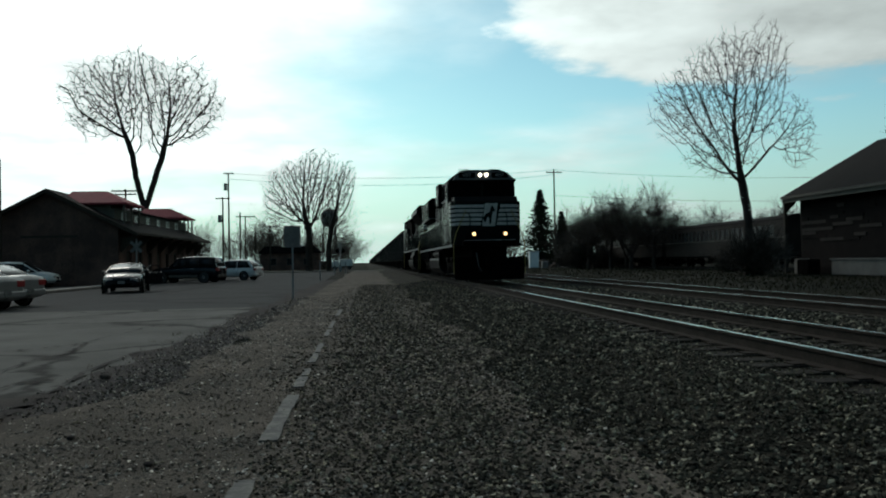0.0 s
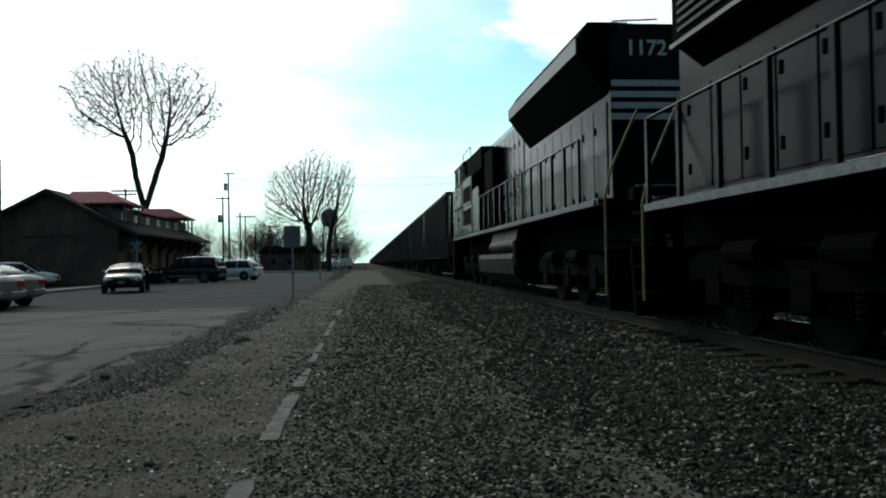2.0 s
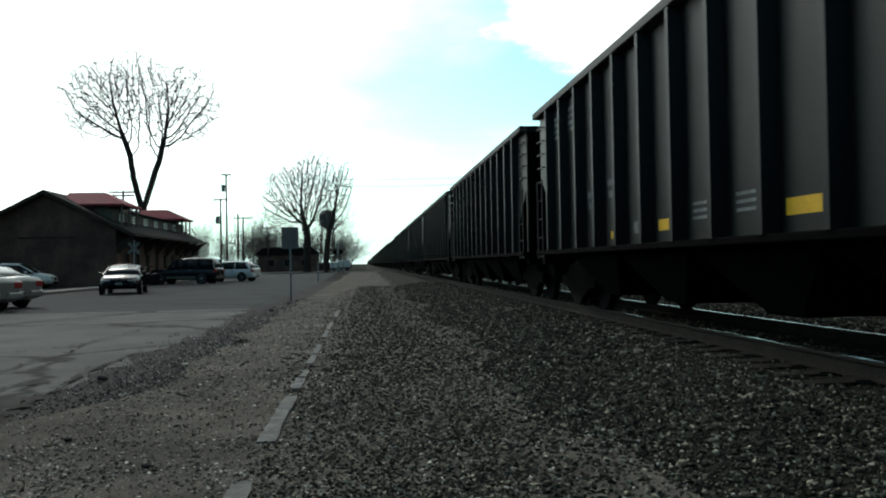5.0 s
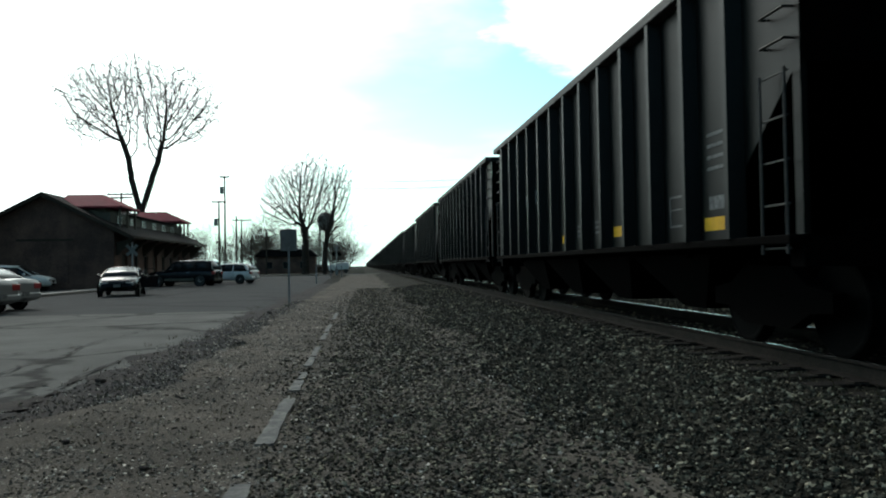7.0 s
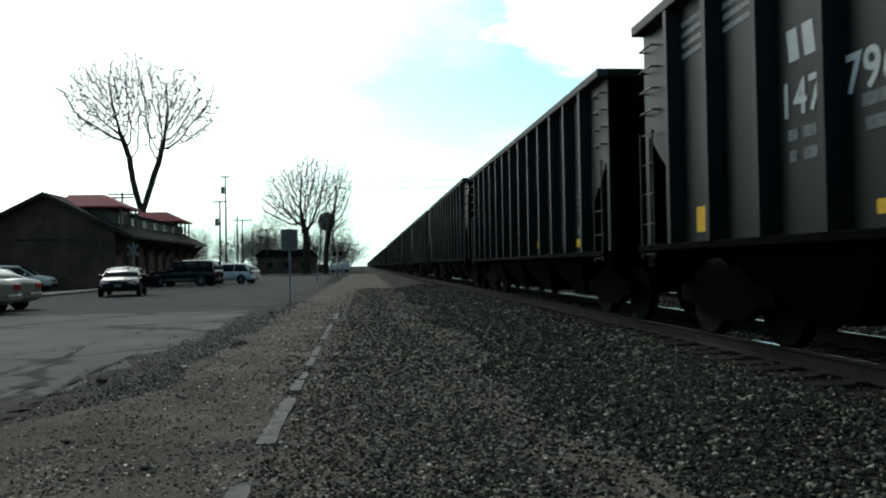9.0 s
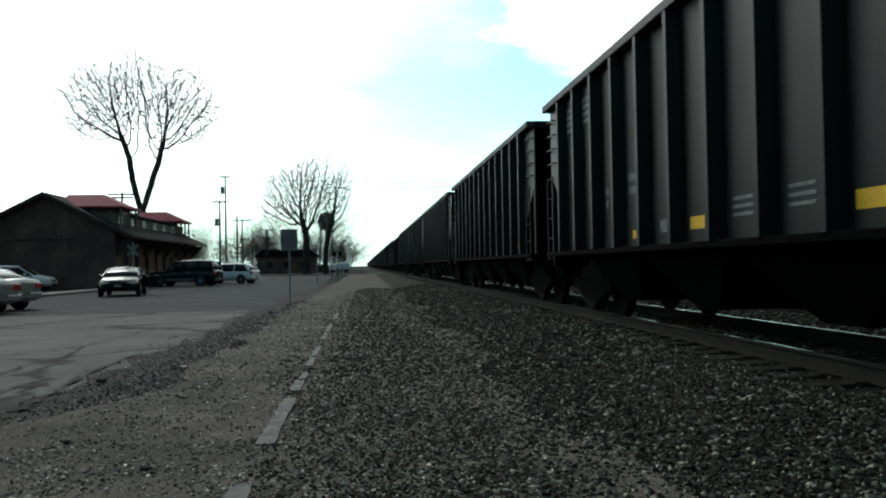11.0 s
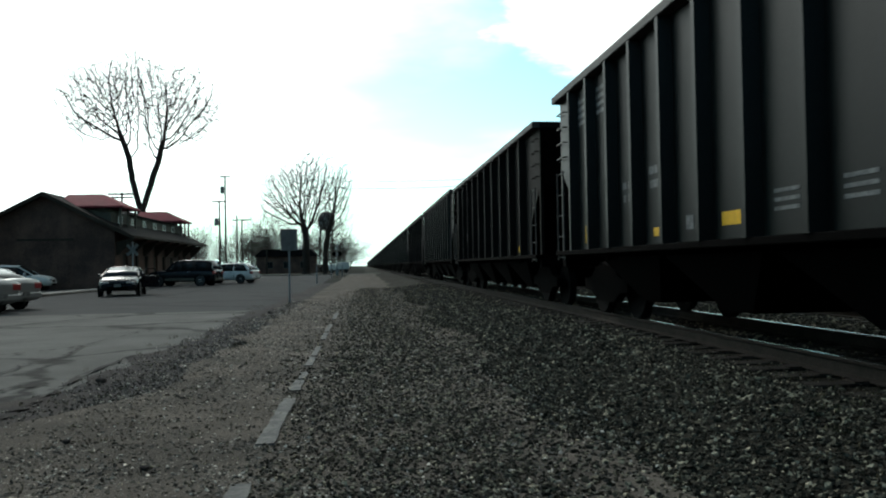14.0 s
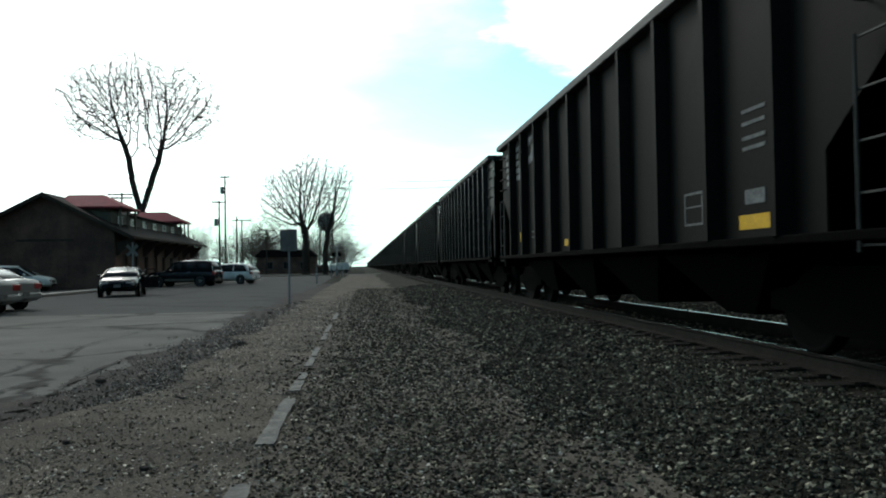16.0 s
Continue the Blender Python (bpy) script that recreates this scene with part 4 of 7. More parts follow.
def lead_locomotive():
    """Comfort-cab road diesel, running cab first; front coupler face at y = 0."""
    lo = empty("locomotive")
    n = 21.7
    deck(lo, n)
    # nose: full height block with chamfered corners and a sloping top
    bm = bmesh.new()
    prism(bm, [(-1.5, 2.9), (-1.5, 1.45), (-1.32, 1.2), (1.32, 1.2), (1.5, 1.45), (1.5, 2.9)], 1.62, 3.36, "z")
    part("nose", bm, "loco_black", lo, "glossy black broad nose")
    prism(b := bmesh.new(), [(1.2, 3.36), (1.35, 3.56), (2.6, 3.66), (2.9, 3.66), (2.9, 3.36)], -1.36, 1.36, "x")
    part("nose_top", b, "loco_black", lo)
    # cab with real window openings framed by posts
    prism(b := bmesh.new(), [(2.6, 1.62), (2.6, 3.58), (5.2, 3.58), (5.2, 1.62)], -1.5, 1.5, "x")
    part("cab_body", b, "loco_black", lo, "black cab side with road number")
    roof = [(-1.5, 4.26), (1.5, 4.26), (1.5, 4.34), (0.95, 4.72), (0.55, 4.76), (-0.55, 4.76), (-0.95, 4.72), (-1.5, 4.34)]
    part("cab_roof", prism(bmesh.new(), roof, 2.25, 5.2, "y"), "loco_black", lo)
    prism(b := bmesh.new(), [(-1.30, 4.30), (1.30, 4.30), (1.22, 4.46), (0.92, 4.66), (-0.92, 4.66), (-1.22, 4.46)], 1.86, 2.27, "y")
    part("headlight_panel", b, "loco_sunlit_grey", lo, "grey panel with number boards and headlights")
    for x in (-1.47, 1.47):
        for y in (2.62, 3.1, 4.15, 5.14):
            part("cab_post", boxed(x - 0.03, x + 0.03, y - 0.06, y + 0.06, 3.58, 4.27), "loco_black", lo)
        for y0, y1 in ((2.68, 3.04), (3.16, 4.09), (4.21, 5.08)):
            part("side_window", boxed(x - 0.012, x + 0.012, y0, y1, 3.58, 4.26), "glass", lo, "dark cab side window")
        part("window_frame", boxed(x - 0.045, x + 0.045, 3.1, 5.1, 3.54, 3.60), "dull_white", lo)
    for x0, x1 in ((-1.42, -0.06), (0.06, 1.42)):
        bm = bmesh.new()
        v = [bm.verts.new(p) for p in ((x0, 2.56, 3.64), (x1, 2.56, 3.64), (x1 * 0.97, 2.34, 4.30), (x0 * 0.97, 2.34, 4.30))]
        f = bm.faces.new(v)
        bmesh.ops.solidify(bm, geom=[f], thickness=0.025)
        part("windshield", bm, "glass", lo, "dark sloping windshield")
    part("windshield_post", boxed(-0.06, 0.06, 2.36, 2.6, 3.6, 4.3), "loco_black", lo)
    part("cab_rear_wall", boxed(-1.44, 1.44, 5.1, 5.2, 3.58, 4.3), "loco_black", lo)
    for x in (-1.58, 1.58):
        part("mirror", boxed(x - 0.09, x + 0.02, 3.0, 3.04, 3.72, 4.12, 0.01), "under", lo)
    # lamps
    for x in (-0.14, 0.14):
        tube(b := bmesh.new(), [(x, 1.80, 4.50), (x, 1.88, 4.50)], 0.075, 16)
        part("headlight", b, "lamp", lo, "lit round headlight")
    for x in (-0.66, 0.66):
        tube(b := bmesh.new(), [(x, 0.30, 2.0), (x, 0.345, 2.0)], 0.065, 16)
        part("ditch_light", b, "lamp_amber", lo, "lit warm ditch light")
        part("ditch_light_housing", boxed(x - 0.11, x + 0.11, 0.34, 0.52, 1.72, 2.12, 0.02), "under", lo)
    for x in (-0.72, 0.72):
        part("number_board", boxed(x - 0.36, x + 0.36, 1.835, 1.865, 4.38, 4.60), "under", lo)
        lettering("6957", 0.19, lo, "dull_white", pose(x, 1.83, 4.49, 90, 0, 0), "road_number", "pale road number")
    # nose stripes, broken in the middle for the emblem
    for i in range(5):
        z, k = 2.38 + i * 0.18, 0.04 * i
        for outline in ([(-1.32, z), (-0.25 + k, z), (-0.22 + k, z + 0.12), (-1.32, z + 0.12)], [(0.43 + k, z), (1.32, z), (1.32, z + 0.12), (0.46 + k, z + 0.12)]):
            part("nose_stripe", prism(bmesh.new(), outline, 1.189, 1.199, "y"), "nose_white", lo, "white painted stripe")
    for s in (-1, 1):
        for i in range(5):
            z = 2.38 + i * 0.18
            prism(b := bmesh.new(), [(s * 1.322, 1.19), (s * 1.505, 1.44), (s * 1.505, 1.62 + 0.05 * i), (s * 1.495, 1.62 + 0.05 * i), (s * 1.49, 1.45), (s * 1.31, 1.20)], z, z + 0.1, "z")
            part("nose_stripe", b, "nose_white", lo, "white painted stripe")
    prism(b := bmesh.new(), [(-0.19, 2.34), (0.37, 2.34), (0.50, 3.27), (-0.04, 3.27)], 1.182, 1.20, "y")
    part("emblem_panel", b, "nose_white", lo, "pale slanted emblem panel")
    prism(b := bmesh.new(), [(-0.10, 2.50), (-0.03, 2.50), (0.02, 2.70), (0.12, 2.68), (0.13, 2.42), (0.20, 2.42), (0.23, 2.74), (0.30, 2.94), (0.39, 2.94), (0.37, 3.02), (0.29, 3.15), (0.22, 3.18), (0.14, 2.92), (0.0, 2.86), (-0.14, 2.70)], 1.168, 1.185, "y")
    part("emblem", b, "loco_black", lo, "plain dark emblem shape")
    lettering("6957", 0.42, lo, "dull_white", on_side(-1, 3.5, 3.12, 1.503), "road_number", "pale road number")
    lettering("6957", 0.42, lo, "dull_white", on_side(1, 3.5, 3.12, 1.503), "road_number", "pale road number")
    for s in (-1, 1):
        part("cab_door", boxed(s * 1.5, s * 1.515, 3.0, 4.55, 1.66, 2.62, 0.005), "loco_black", lo)
        for i in range(4):
            for k in range(8):
                part("louvre", boxed(s * 1.514, s * 1.53, 2.72 + i * 0.36 if i else 2.62, (2.72 + i * 0.36 if i else 2.62) + 0.24, 1.80 + k * 0.085, 1.80 + k * 0.085 + 0.035), "loco_sunlit_grey", lo)
        tube(b := bmesh.new(), [(s * 1.56, 5.3, 2.2), (s * 1.56, 5.3, 3.6)], 0.02, 6)
        part("door_grab_iron", b, "loco_black", lo)
    # long hood
    hood = [(-0.98, 1.62), (0.98, 1.62), (0.98, 4.36), (0.82, 4.60), (-0.82, 4.60), (-0.98, 4.36)]
    part("long_hood", prism(bmesh.new(), hood, 5.2, 20.6, "y"), "loco_black", lo, "long black engine hood")
    for s in (-1, 1):
        hood_doors(lo, s, 0.98, 6.9, 14.4, 1.75, 2.9, 10, "loco_black")
        hood_doors(lo, s, 0.98, 6.9, 14.4, 2.95, 4.05, 10, "loco_black")
        hood_doors(lo, s, 0.98, 14.6, 20.4, 1.75, 2.95, 8, "loco_black")
        part("blower_box", boxed(s * 0.98, s * 1.66, 5.30, 6.55, 3.42, 4.46, 0.03), "under", lo, "black intake box behind the cab")
        part("blower_grille", boxed(s * 1.655, s * 1.675, 5.42, 6.43, 3.54, 4.34), "loco_black", lo)
        prism(b := bmesh.new(), [(s * 0.98, 3.15), (s * 1.36, 3.42), (s * 1.36, 4.42), (s * 1.15, 4.56), (s * 0.7, 4.56), (s * 0.7, 3.15)], 14.5, 19.9, "y")
        part("radiator_housing", b, "under", lo, "flared black radiator housing")
        for k in range(9):
            part("radiator_slat", boxed(s * 1.355, s * 1.385, 14.7, 19.7, 3.5 + k * 0.1, 3.54 + k * 0.1), "loco_black", lo)
        part("radiator_lip", boxed(s * 0.98, s * 1.38, 14.45, 19.95, 3.36, 3.41), "loco_sunlit_grey", lo)
        # emblem shapes on the hood, without lettering
        for k in range(6):
            part("hood_stripe", boxed(s * 0.99, s * 1.004, 11.9, 14.1, 2.95 + k * 0.16, 3.03 + k * 0.16), "faded", lo, "faded white stripe")
        prism(b := bmesh.new(), [(9.5, 2.85), (10.2, 2.85), (11.7, 3.85), (10.9, 3.85)], s * 0.996, s * 1.006, "x")
        part("hood_emblem", b, "faded", lo, "faded white emblem shape")
        prism(b := bmesh.new(), [(8.6, 2.95), (9.3, 2.85), (9.7, 3.2), (9.4, 3.8), (8.7, 3.9), (8.3, 3.5)], s * 0.996, s * 1.006, "x")
        part("hood_emblem", b, "faded", lo, "faded white emblem shape")
        for z in (2.28, 2.55):
            for k in range(5):
                part("lettering_bar", boxed(s * 0.996, s * 1.008, 8.5 + k * 0.6, 8.95 + k * 0.6, z, z + 0.15), "faded", lo, "faded white lettering")
        railing(lo, s, 5.6, 20.5, 16)
        steps_ladder(lo, s, 0.55)
        steps_ladder(lo, s, n - 1.05)
    for x in (-0.78, 0.78):
        tube(b := bmesh.new(), [(x, 0.62, 1.74), (x, 0.62, 2.72), (x - 0.02, 1.1, 2.9)], 0.022, 6)
        part("front_grab_rail", b, "loco_black", lo)
    tube(b := bmesh.new(), [(-0.95, 3.0, 4.74), (-0.95, 3.0, 4.84), (-0.5, 3.0, 4.86), (-0.5, 3.0, 4.74)], 0.015, 5)
    part("roof_grab", b, "loco_black", lo)
    tube(b := bmesh.new(), [(0.5, 3.0, 4.74), (0.5, 3.0, 4.86), (0.95, 3.0, 4.84), (0.95, 3.0, 4.72)], 0.015, 5)
    part("roof_grab", b, "loco_black", lo)
    for y in (15.6, 17.2, 18.8):
        tube(b := bmesh.new(), [(0, y, 4.5), (0, y, 4.66)], 0.62, 20)
        part("cooling_fan", b, "under", lo)
    part("exhaust_stack", boxed(-0.3, 0.3, 10.6, 11.3, 4.3, 4.58, 0.05), "under", lo)
    fuel_tank(lo, 7.9, 13.6)
    pilot(lo, 0.62, -1)
    pilot(lo, n - 0.62, 1)
    bogie(lo, 4.3)
    bogie(lo, n - 4.1)
    tagged(lo, "glossy black diesel locomotive with white nose stripes and lit headlights", "locomotive", "coal train")
    stretch(lo, 1.033, 1.045)
    MOVING.append((lo, 32.1))


def second_locomotive():
    """Bigger road diesel running hood first; leading coupler face at y = 0, cab at the far end."""
    lo = empty("locomotive")
    n = 22.6
    deck(lo, n)
    hood = [(-0.98, 1.62), (0.98, 1.62), (0.98, 4.30), (0.78, 4.62), (-0.78, 4.62), (-0.98, 4.30)]
    part("long_hood", prism(bmesh.new(), hood, 1.8, 16.0, "y"), "loco_black", lo, "long black engine hood")
    stripes(lo, 3.0, 3.75, 4, 1.796, 0.97, ((-1.0, 1.0),))
    lettering("1172", 0.36, lo, "white_paint", pose(-0.35, 1.795, 4.2, 90, 0, 0), "road_number", "white road number")
    for s in (-1, 1):
        prism(b := bmesh.new(), [(s * 0.98, 3.45), (s * 1.50, 4.15), (s * 1.50, 4.42), (s * 1.30, 4.70), (s * 0.6, 4.70), (s * 0.6, 3.45)], 2.0, 8.4, "y")
        part("radiator_wing", b, "under", lo, "wide flared black radiator wing")
        part("wing_edge", boxed(s * 1.49, s * 1.515, 2.0, 8.4, 4.16, 4.42), "loco_sunlit_grey", lo)
        hood_doors(lo, s, 0.98, 2.0, 9.0, 1.75, 3.35, 9, "loco_black")
        hood_doors(lo, s, 0.98, 9.1, 12.4, 1.75, 2.95, 5, "loco_black")
        hood_doors(lo, s, 0.98, 9.1, 12.4, 3.0, 4.2, 5, "loco_black")
        part("dark_intake", boxed(s * 0.98, s * 1.28, 12.5, 14.1, 1.64, 4.1, 0.03), "under", lo)
        part("cabinet_panel", boxed(s * 0.9, s * 1.47, 14.2, 15.75, 1.63, 3.10, 0.02), "loco_black", lo)
        part("cabinet_panel", boxed(s * 0.9, s * 1.49, 15.8, 18.2, 1.63, 3.62, 0.02), "loco_black", lo)
        for z0, z1 in ((1.95, 2.50), (2.75, 3.30)):
            part("grille", boxed(s * 1.485, s * 1.50, 16.0, 18.0, z0, z1), "under", lo, "dark louvred grille")
            part("grille_frame", boxed(s * 1.485, s * 1.515, 15.95, 18.05, z0 - 0.06, z0), "loco_sunlit_grey", lo)
        part("inertial_intake", boxed(s * 0.7, s * 1.35, 14.3, 18.0, 3.66, 4.4, 0.03), "under", lo, "black recessed air intake")
        railing(lo, s, 2.1, 14.0, 13)
        steps_ladder(lo, s, 0.55)
        steps_ladder(lo, s, n - 1.05)
        for k in range(7):
            part("lettering_bar", boxed(s * 0.996, s * 1.008, 9.3 + k * 0.43, 9.62 + k * 0.43, 2.6, 2.95), "faded", lo, "faded white lettering")
            part("lettering_bar", boxed(s * 0.996, s * 1.008, 9.3 + k * 0.43, 9.62 + k * 0.43, 2.15, 2.45), "faded", lo, "faded white lettering")
        # cab
        part("cab_side", boxed(s * 0.9, s * 1.5, 18.25, 21.4, 1.62, 3.55, 0.03), "loco_black", lo, "tall black cab side")
        for y in (18.3, 19.0, 20.1, 20.6):
            part("cab_post", boxed(s * 1.44, s * 1.5, y - 0.06, y + 0.06, 3.55, 4.28), "loco_black", lo)
        for y0, y1 in ((19.06, 20.04), (20.16, 20.54)):
            part("side_window", boxed(s * 1.46, s * 1.475, y0, y1, 3.6, 4.26), "glass", lo, "dark cab side window")
        part("window_frame", boxed(s * 1.46, s * 1.53, 18.9, 20.7, 3.55, 3.61), "dull_white", lo)
        part("access_door", boxed(s * 1.5, s * 1.512, 19.6, 20.5, 1.7, 2.6, 0.004), "loco_black", lo)
        for k in range(5):
            part("louvre", boxed(s * 1.51, s * 1.53, 19.85, 20.25, 1.95 + k * 0.1, 1.99 + k * 0.1), "dull_white", lo)
        for k in range(5):
            prism(b := bmesh.new(), [(21.10 + 0.03 * k, 2.25 + k * 0.2), (21.385, 2.25 + k * 0.2), (21.385, 2.36 + k * 0.2), (21.06 + 0.03 * k, 2.36 + k * 0.2)], s * 1.498, s * 1.508, "x")
            part("nose_stripe", b, "dull_white", lo, "white painted stripe")
        part("door_seam", boxed(s * 1.5, s * 1.51, 18.52, 18.56, 1.66, 3.5), "under", lo)
        part("cab_moulding", boxed(s * 1.5, s * 1.53, 18.3, 20.55, 2.66, 2.72), "under", lo)
        for y, z in ((19.66, 2.2), (20.42, 2.3), (19.2, 2.2)):
            part("latch", boxed(s * 1.5, s * 1.53, y, y + 0.07, z, z + 0.12, 0.006), "under", lo)
        tube(b := bmesh.new(), [(s * 1.2, 17.9, 4.4), (s * 1.2, 18.0, 4.9), (s * 1.2, 20.2, 4.86), (s * 1.2, 20.2, 4.66)], 0.02, 5)
        part("roof_rail", b, "loco_black", lo)
    for s in (-1, 1):
        lettering("1172", 0.36, lo, "dull_white", on_side(s, 20.2, 3.15, 1.503), "road_number", "pale road number")
    roof = [(-1.5, 4.26), (1.5, 4.26), (1.5, 4.34), (0.95, 4.68), (-0.95, 4.68), (-1.5, 4.34)]
    part("cab_roof", prism(bmesh.new(), roof, 18.2, 21.0, "y"), "loco_black", lo)
    part("cab_core", boxed(-1.2, 1.2, 18.3, 21.3, 1.62, 3.6), "loco_black", lo)
    part("nose", boxed(-1.25, 1.25, 20.9, 21.5, 1.62, 3.5, 0.06), "loco_black", lo)
    part("cab_partition", boxed(-1.4, 1.4, 18.26, 18.34, 3.5, 4.3), "loco_black", lo)
    bm = boxed(-1.38, 1.38, 20.62, 20.66, 3.55, 4.28)
    part("windshield", bm, "glass", lo, "dark windshield")
    for y in (3.4, 5.6, 7.8):
        tube(b := bmesh.new(), [(0, y, 4.62), (0, y, 4.74)], 0.75, 22)
        part("cooling_fan", b, "under", lo)
    part("exhaust_stack", boxed(-0.35, 0.35, 10.4, 11.4, 4.6, 4.85, 0.05), "under", lo)
    tube(b := bmesh.new(), [(-0.9, 1.9, 4.6), (-0.8, 2.2, 4.78), (0.0, 2.2, 4.82)], 0.016, 5)
    part("roof_grab", b, "loco_black", lo)
    fuel_tank(lo, 8.6, 14.6)
    pilot(lo, 0.62, -1)
    pilot(lo, n - 0.62, 1)
    bogie(lo, 4.3)
    bogie(lo, n - 4.3)
    tagged(lo, "black diesel locomotive running hood first with flared radiators", "locomotive", "coal train")
    stretch(lo, 1.0, 1.0, 0.24)
    MOVING.append((lo, 54.5))


lead_locomotive()
second_locomotive()


def car_numbers():
    """Road numbers and plain reporting-mark blocks on the cars that pass in full view."""
    for i, left, right in ((5, "148", "154"), (7, "147", "796"), (11, "148", ""), (12, "14", "23"), (13, "146", ""), (15, "301", "000"), (16, "146", "730")):
        c = CARS[i]
        d0, low = (2.2, 0.42) if i == 15 else (3.69, 0.0)
        for text, d, z in ((left, d0, 2.26 - low), (right, d0 + 0.95, 2.28 - low)):
            if text:
                lettering(text, 0.38 if i == 15 else 0.42, c, "dull_white" if low else "white_paint", on_side(-1, CAR_LEN - d, z, PANEL + 0.004), "road_number", "white stencilled car number", spacing=1.05)
        for d in (d0 - 0.10, d0 + 0.14):
            prism(b := bmesh.new(), [(CAR_LEN - d - 0.10, 2.60 - low), (CAR_LEN - d + 0.06, 2.60 - low), (CAR_LEN - d + 0.10, 2.88 - low), (CAR_LEN - d - 0.06, 2.88 - low)], -PANEL - 0.006, -PANEL + 0.002, "x")
            part("reporting_mark", b, "white_paint", c, "plain white mark")
    for i in (0, 15, 17):
        c = CARS[i]

        def shape(outline):
            prism(b := bmesh.new(), [(CAR_LEN - d, z) for d, z in outline], -PANEL - 0.006, -PANEL + 0.002, "x")
            part("painted_emblem", b, "dull_white", c, "large faded white emblem")

        # speed stripes running into two bold slanted shapes
        a = 0.45 if i else 1.25
        for k in range(5):
            z = 2.88 + k * 0.17
            if i:
                shape([(a + 0.10 - 0.02 * k, z), (1.42, z + 0.02), (1.42, z + 0.12), (a + 0.14 - 0.02 * k, z + 0.10)])
            shape([(1.70, z + 0.02), (1.98, z + 0.02), (2.02, z + 0.12), (1.70, z + 0.12)])
        shape([(1.98, 2.88), (2.18, 2.88), (2.42, 3.70), (2.22, 3.70)])
        shape([(2.46, 2.92), (2.66, 2.92), (2.66, 3.70), (2.42, 3.70)])
        shape([(3.04, 3.10), (3.50, 3.16), (3.62, 3.40), (3.40, 3.50), (3.28, 3.30), (3.04, 3.26)])
        shape([(3.04, 3.52), (3.24, 3.56), (3.42, 3.70), (3.04, 3.70)])



car_numbers()


# ---- bare trees ----
class Twigs:
    """Collects tapered branches as one mesh."""

    def __init__(self, seed):
        self.v, self.f, self.rng = [], [], random.Random(seed)

    def bar(self, a, b, ra, rb, sides):
        d = (b - a).normalized()
        u = d.cross(Vector((0.3, 0.9, 0.2))).normalized()
        w = d.cross(u)
        k0 = len(self.v)
        for p, r in ((a, ra), (b, rb)):
            for k in range(sides):
                an = 2 * math.pi * k / sides
                self.v.append(p + r * (math.cos(an) * u + math.sin(an) * w))
        for k in range(sides):
            self.f.append((k0 + k, k0 + (k + 1) % sides, k0 + sides + (k + 1) % sides, k0 + sides + k))

    def limb(self, a, d, length, r, level, rise_up, wild, fork, thin):
        """Grow one limb in bent pieces; smaller limbs leave it along its outer part."""
        g = self.rng
        n = 5 if level > 1 else 3
        p, d = a.copy(), d.normalized()
        for i in range(n):
            d = (d + Vector((g.gauss(0, wild), g.gauss(0, wild), g.gauss(0, wild * 0.7) + rise_up))).normalized()
            q = p + d * (length / n)
            r0, r1 = r * (1 - 0.78 * i / n), r * (1 - 0.78 * (i + 1) / n)
            self.bar(p, q, max(r0, thin), max(r1, thin), 6 if level > 3 else (4 if level > 1 else 3))
            if level > 0 and i >= (1 if level > 2 else 0):
                for _ in range(int(fork + g.random()) + (i == n - 1 and level > 1)):
                    side = Vector((g.gauss(0, 1), g.gauss(0, 1), g.gauss(0, 0.6)))
                    side = (side - side.dot(d) * d).normalized()
                    ang = g.uniform(0.50, 0.90) if level >= 3 else g.uniform(0.30, 0.70)
                    self.limb(q, d * math.cos(ang) + side * math.sin(ang), length * g.uniform(0.46, 0.76), r1 * g.uniform(0.45, 0.7), level - 1, rise_up * 0.8, wild, fork, thin)
            p = q

    def mesh(self, name, material):
        me = bpy.data.meshes.new(name)
        me.from_pydata([tuple(p) for p in self.v], [], self.f)
        me.materials.append(M[material])
        return me


def bare_tree(name, x, y, trunk, stems, seed, label, z=0.0, level=4, wild=0.13, up=0.05, fork=1, thin=0.012, category="tree", group=""):
    """trunk: points of the bole with radii; stems: (start, direction, length, radius) of the main limbs."""
    root = empty(name, x, y, z)
    bm = bmesh.new()
    for (p, r), (q, s) in zip(trunk, trunk[1:]):
        tube(bm, [p, q], r, 10, s)
    part("trunk", bm, "bark", root, "rough grey-brown trunk")
    t = Twigs(seed)
    for a, d, length, r in stems:
        t.limb(Vector(a), Vector(d), length, r, level, up, wild, fork, thin)
    part("crown", t.mesh("crown", "bark"), None, root, "bare branches and fine twigs")
    return tagged(root, label, category, group)


def crown_spots(g, lobes, density):
    """Spots where twigs will reach, in rounded lobes (centre, radii), thicker towards the outside."""
    out = []
    for c, r in lobes:
        for _ in range(int(density * (r[0] * r[1] * r[2]) ** (2 / 3))):
            d = Vector((g.gauss(0, 1), g.gauss(0, 1), g.gauss(0, 1))).normalized() * (g.random() ** 0.40) * g.uniform(0.84, 1.08)
            out.append((c[0] + d.x * r[0], c[1] + d.y * r[1], c[2] + d.z * r[2]))
    return np.array(out)


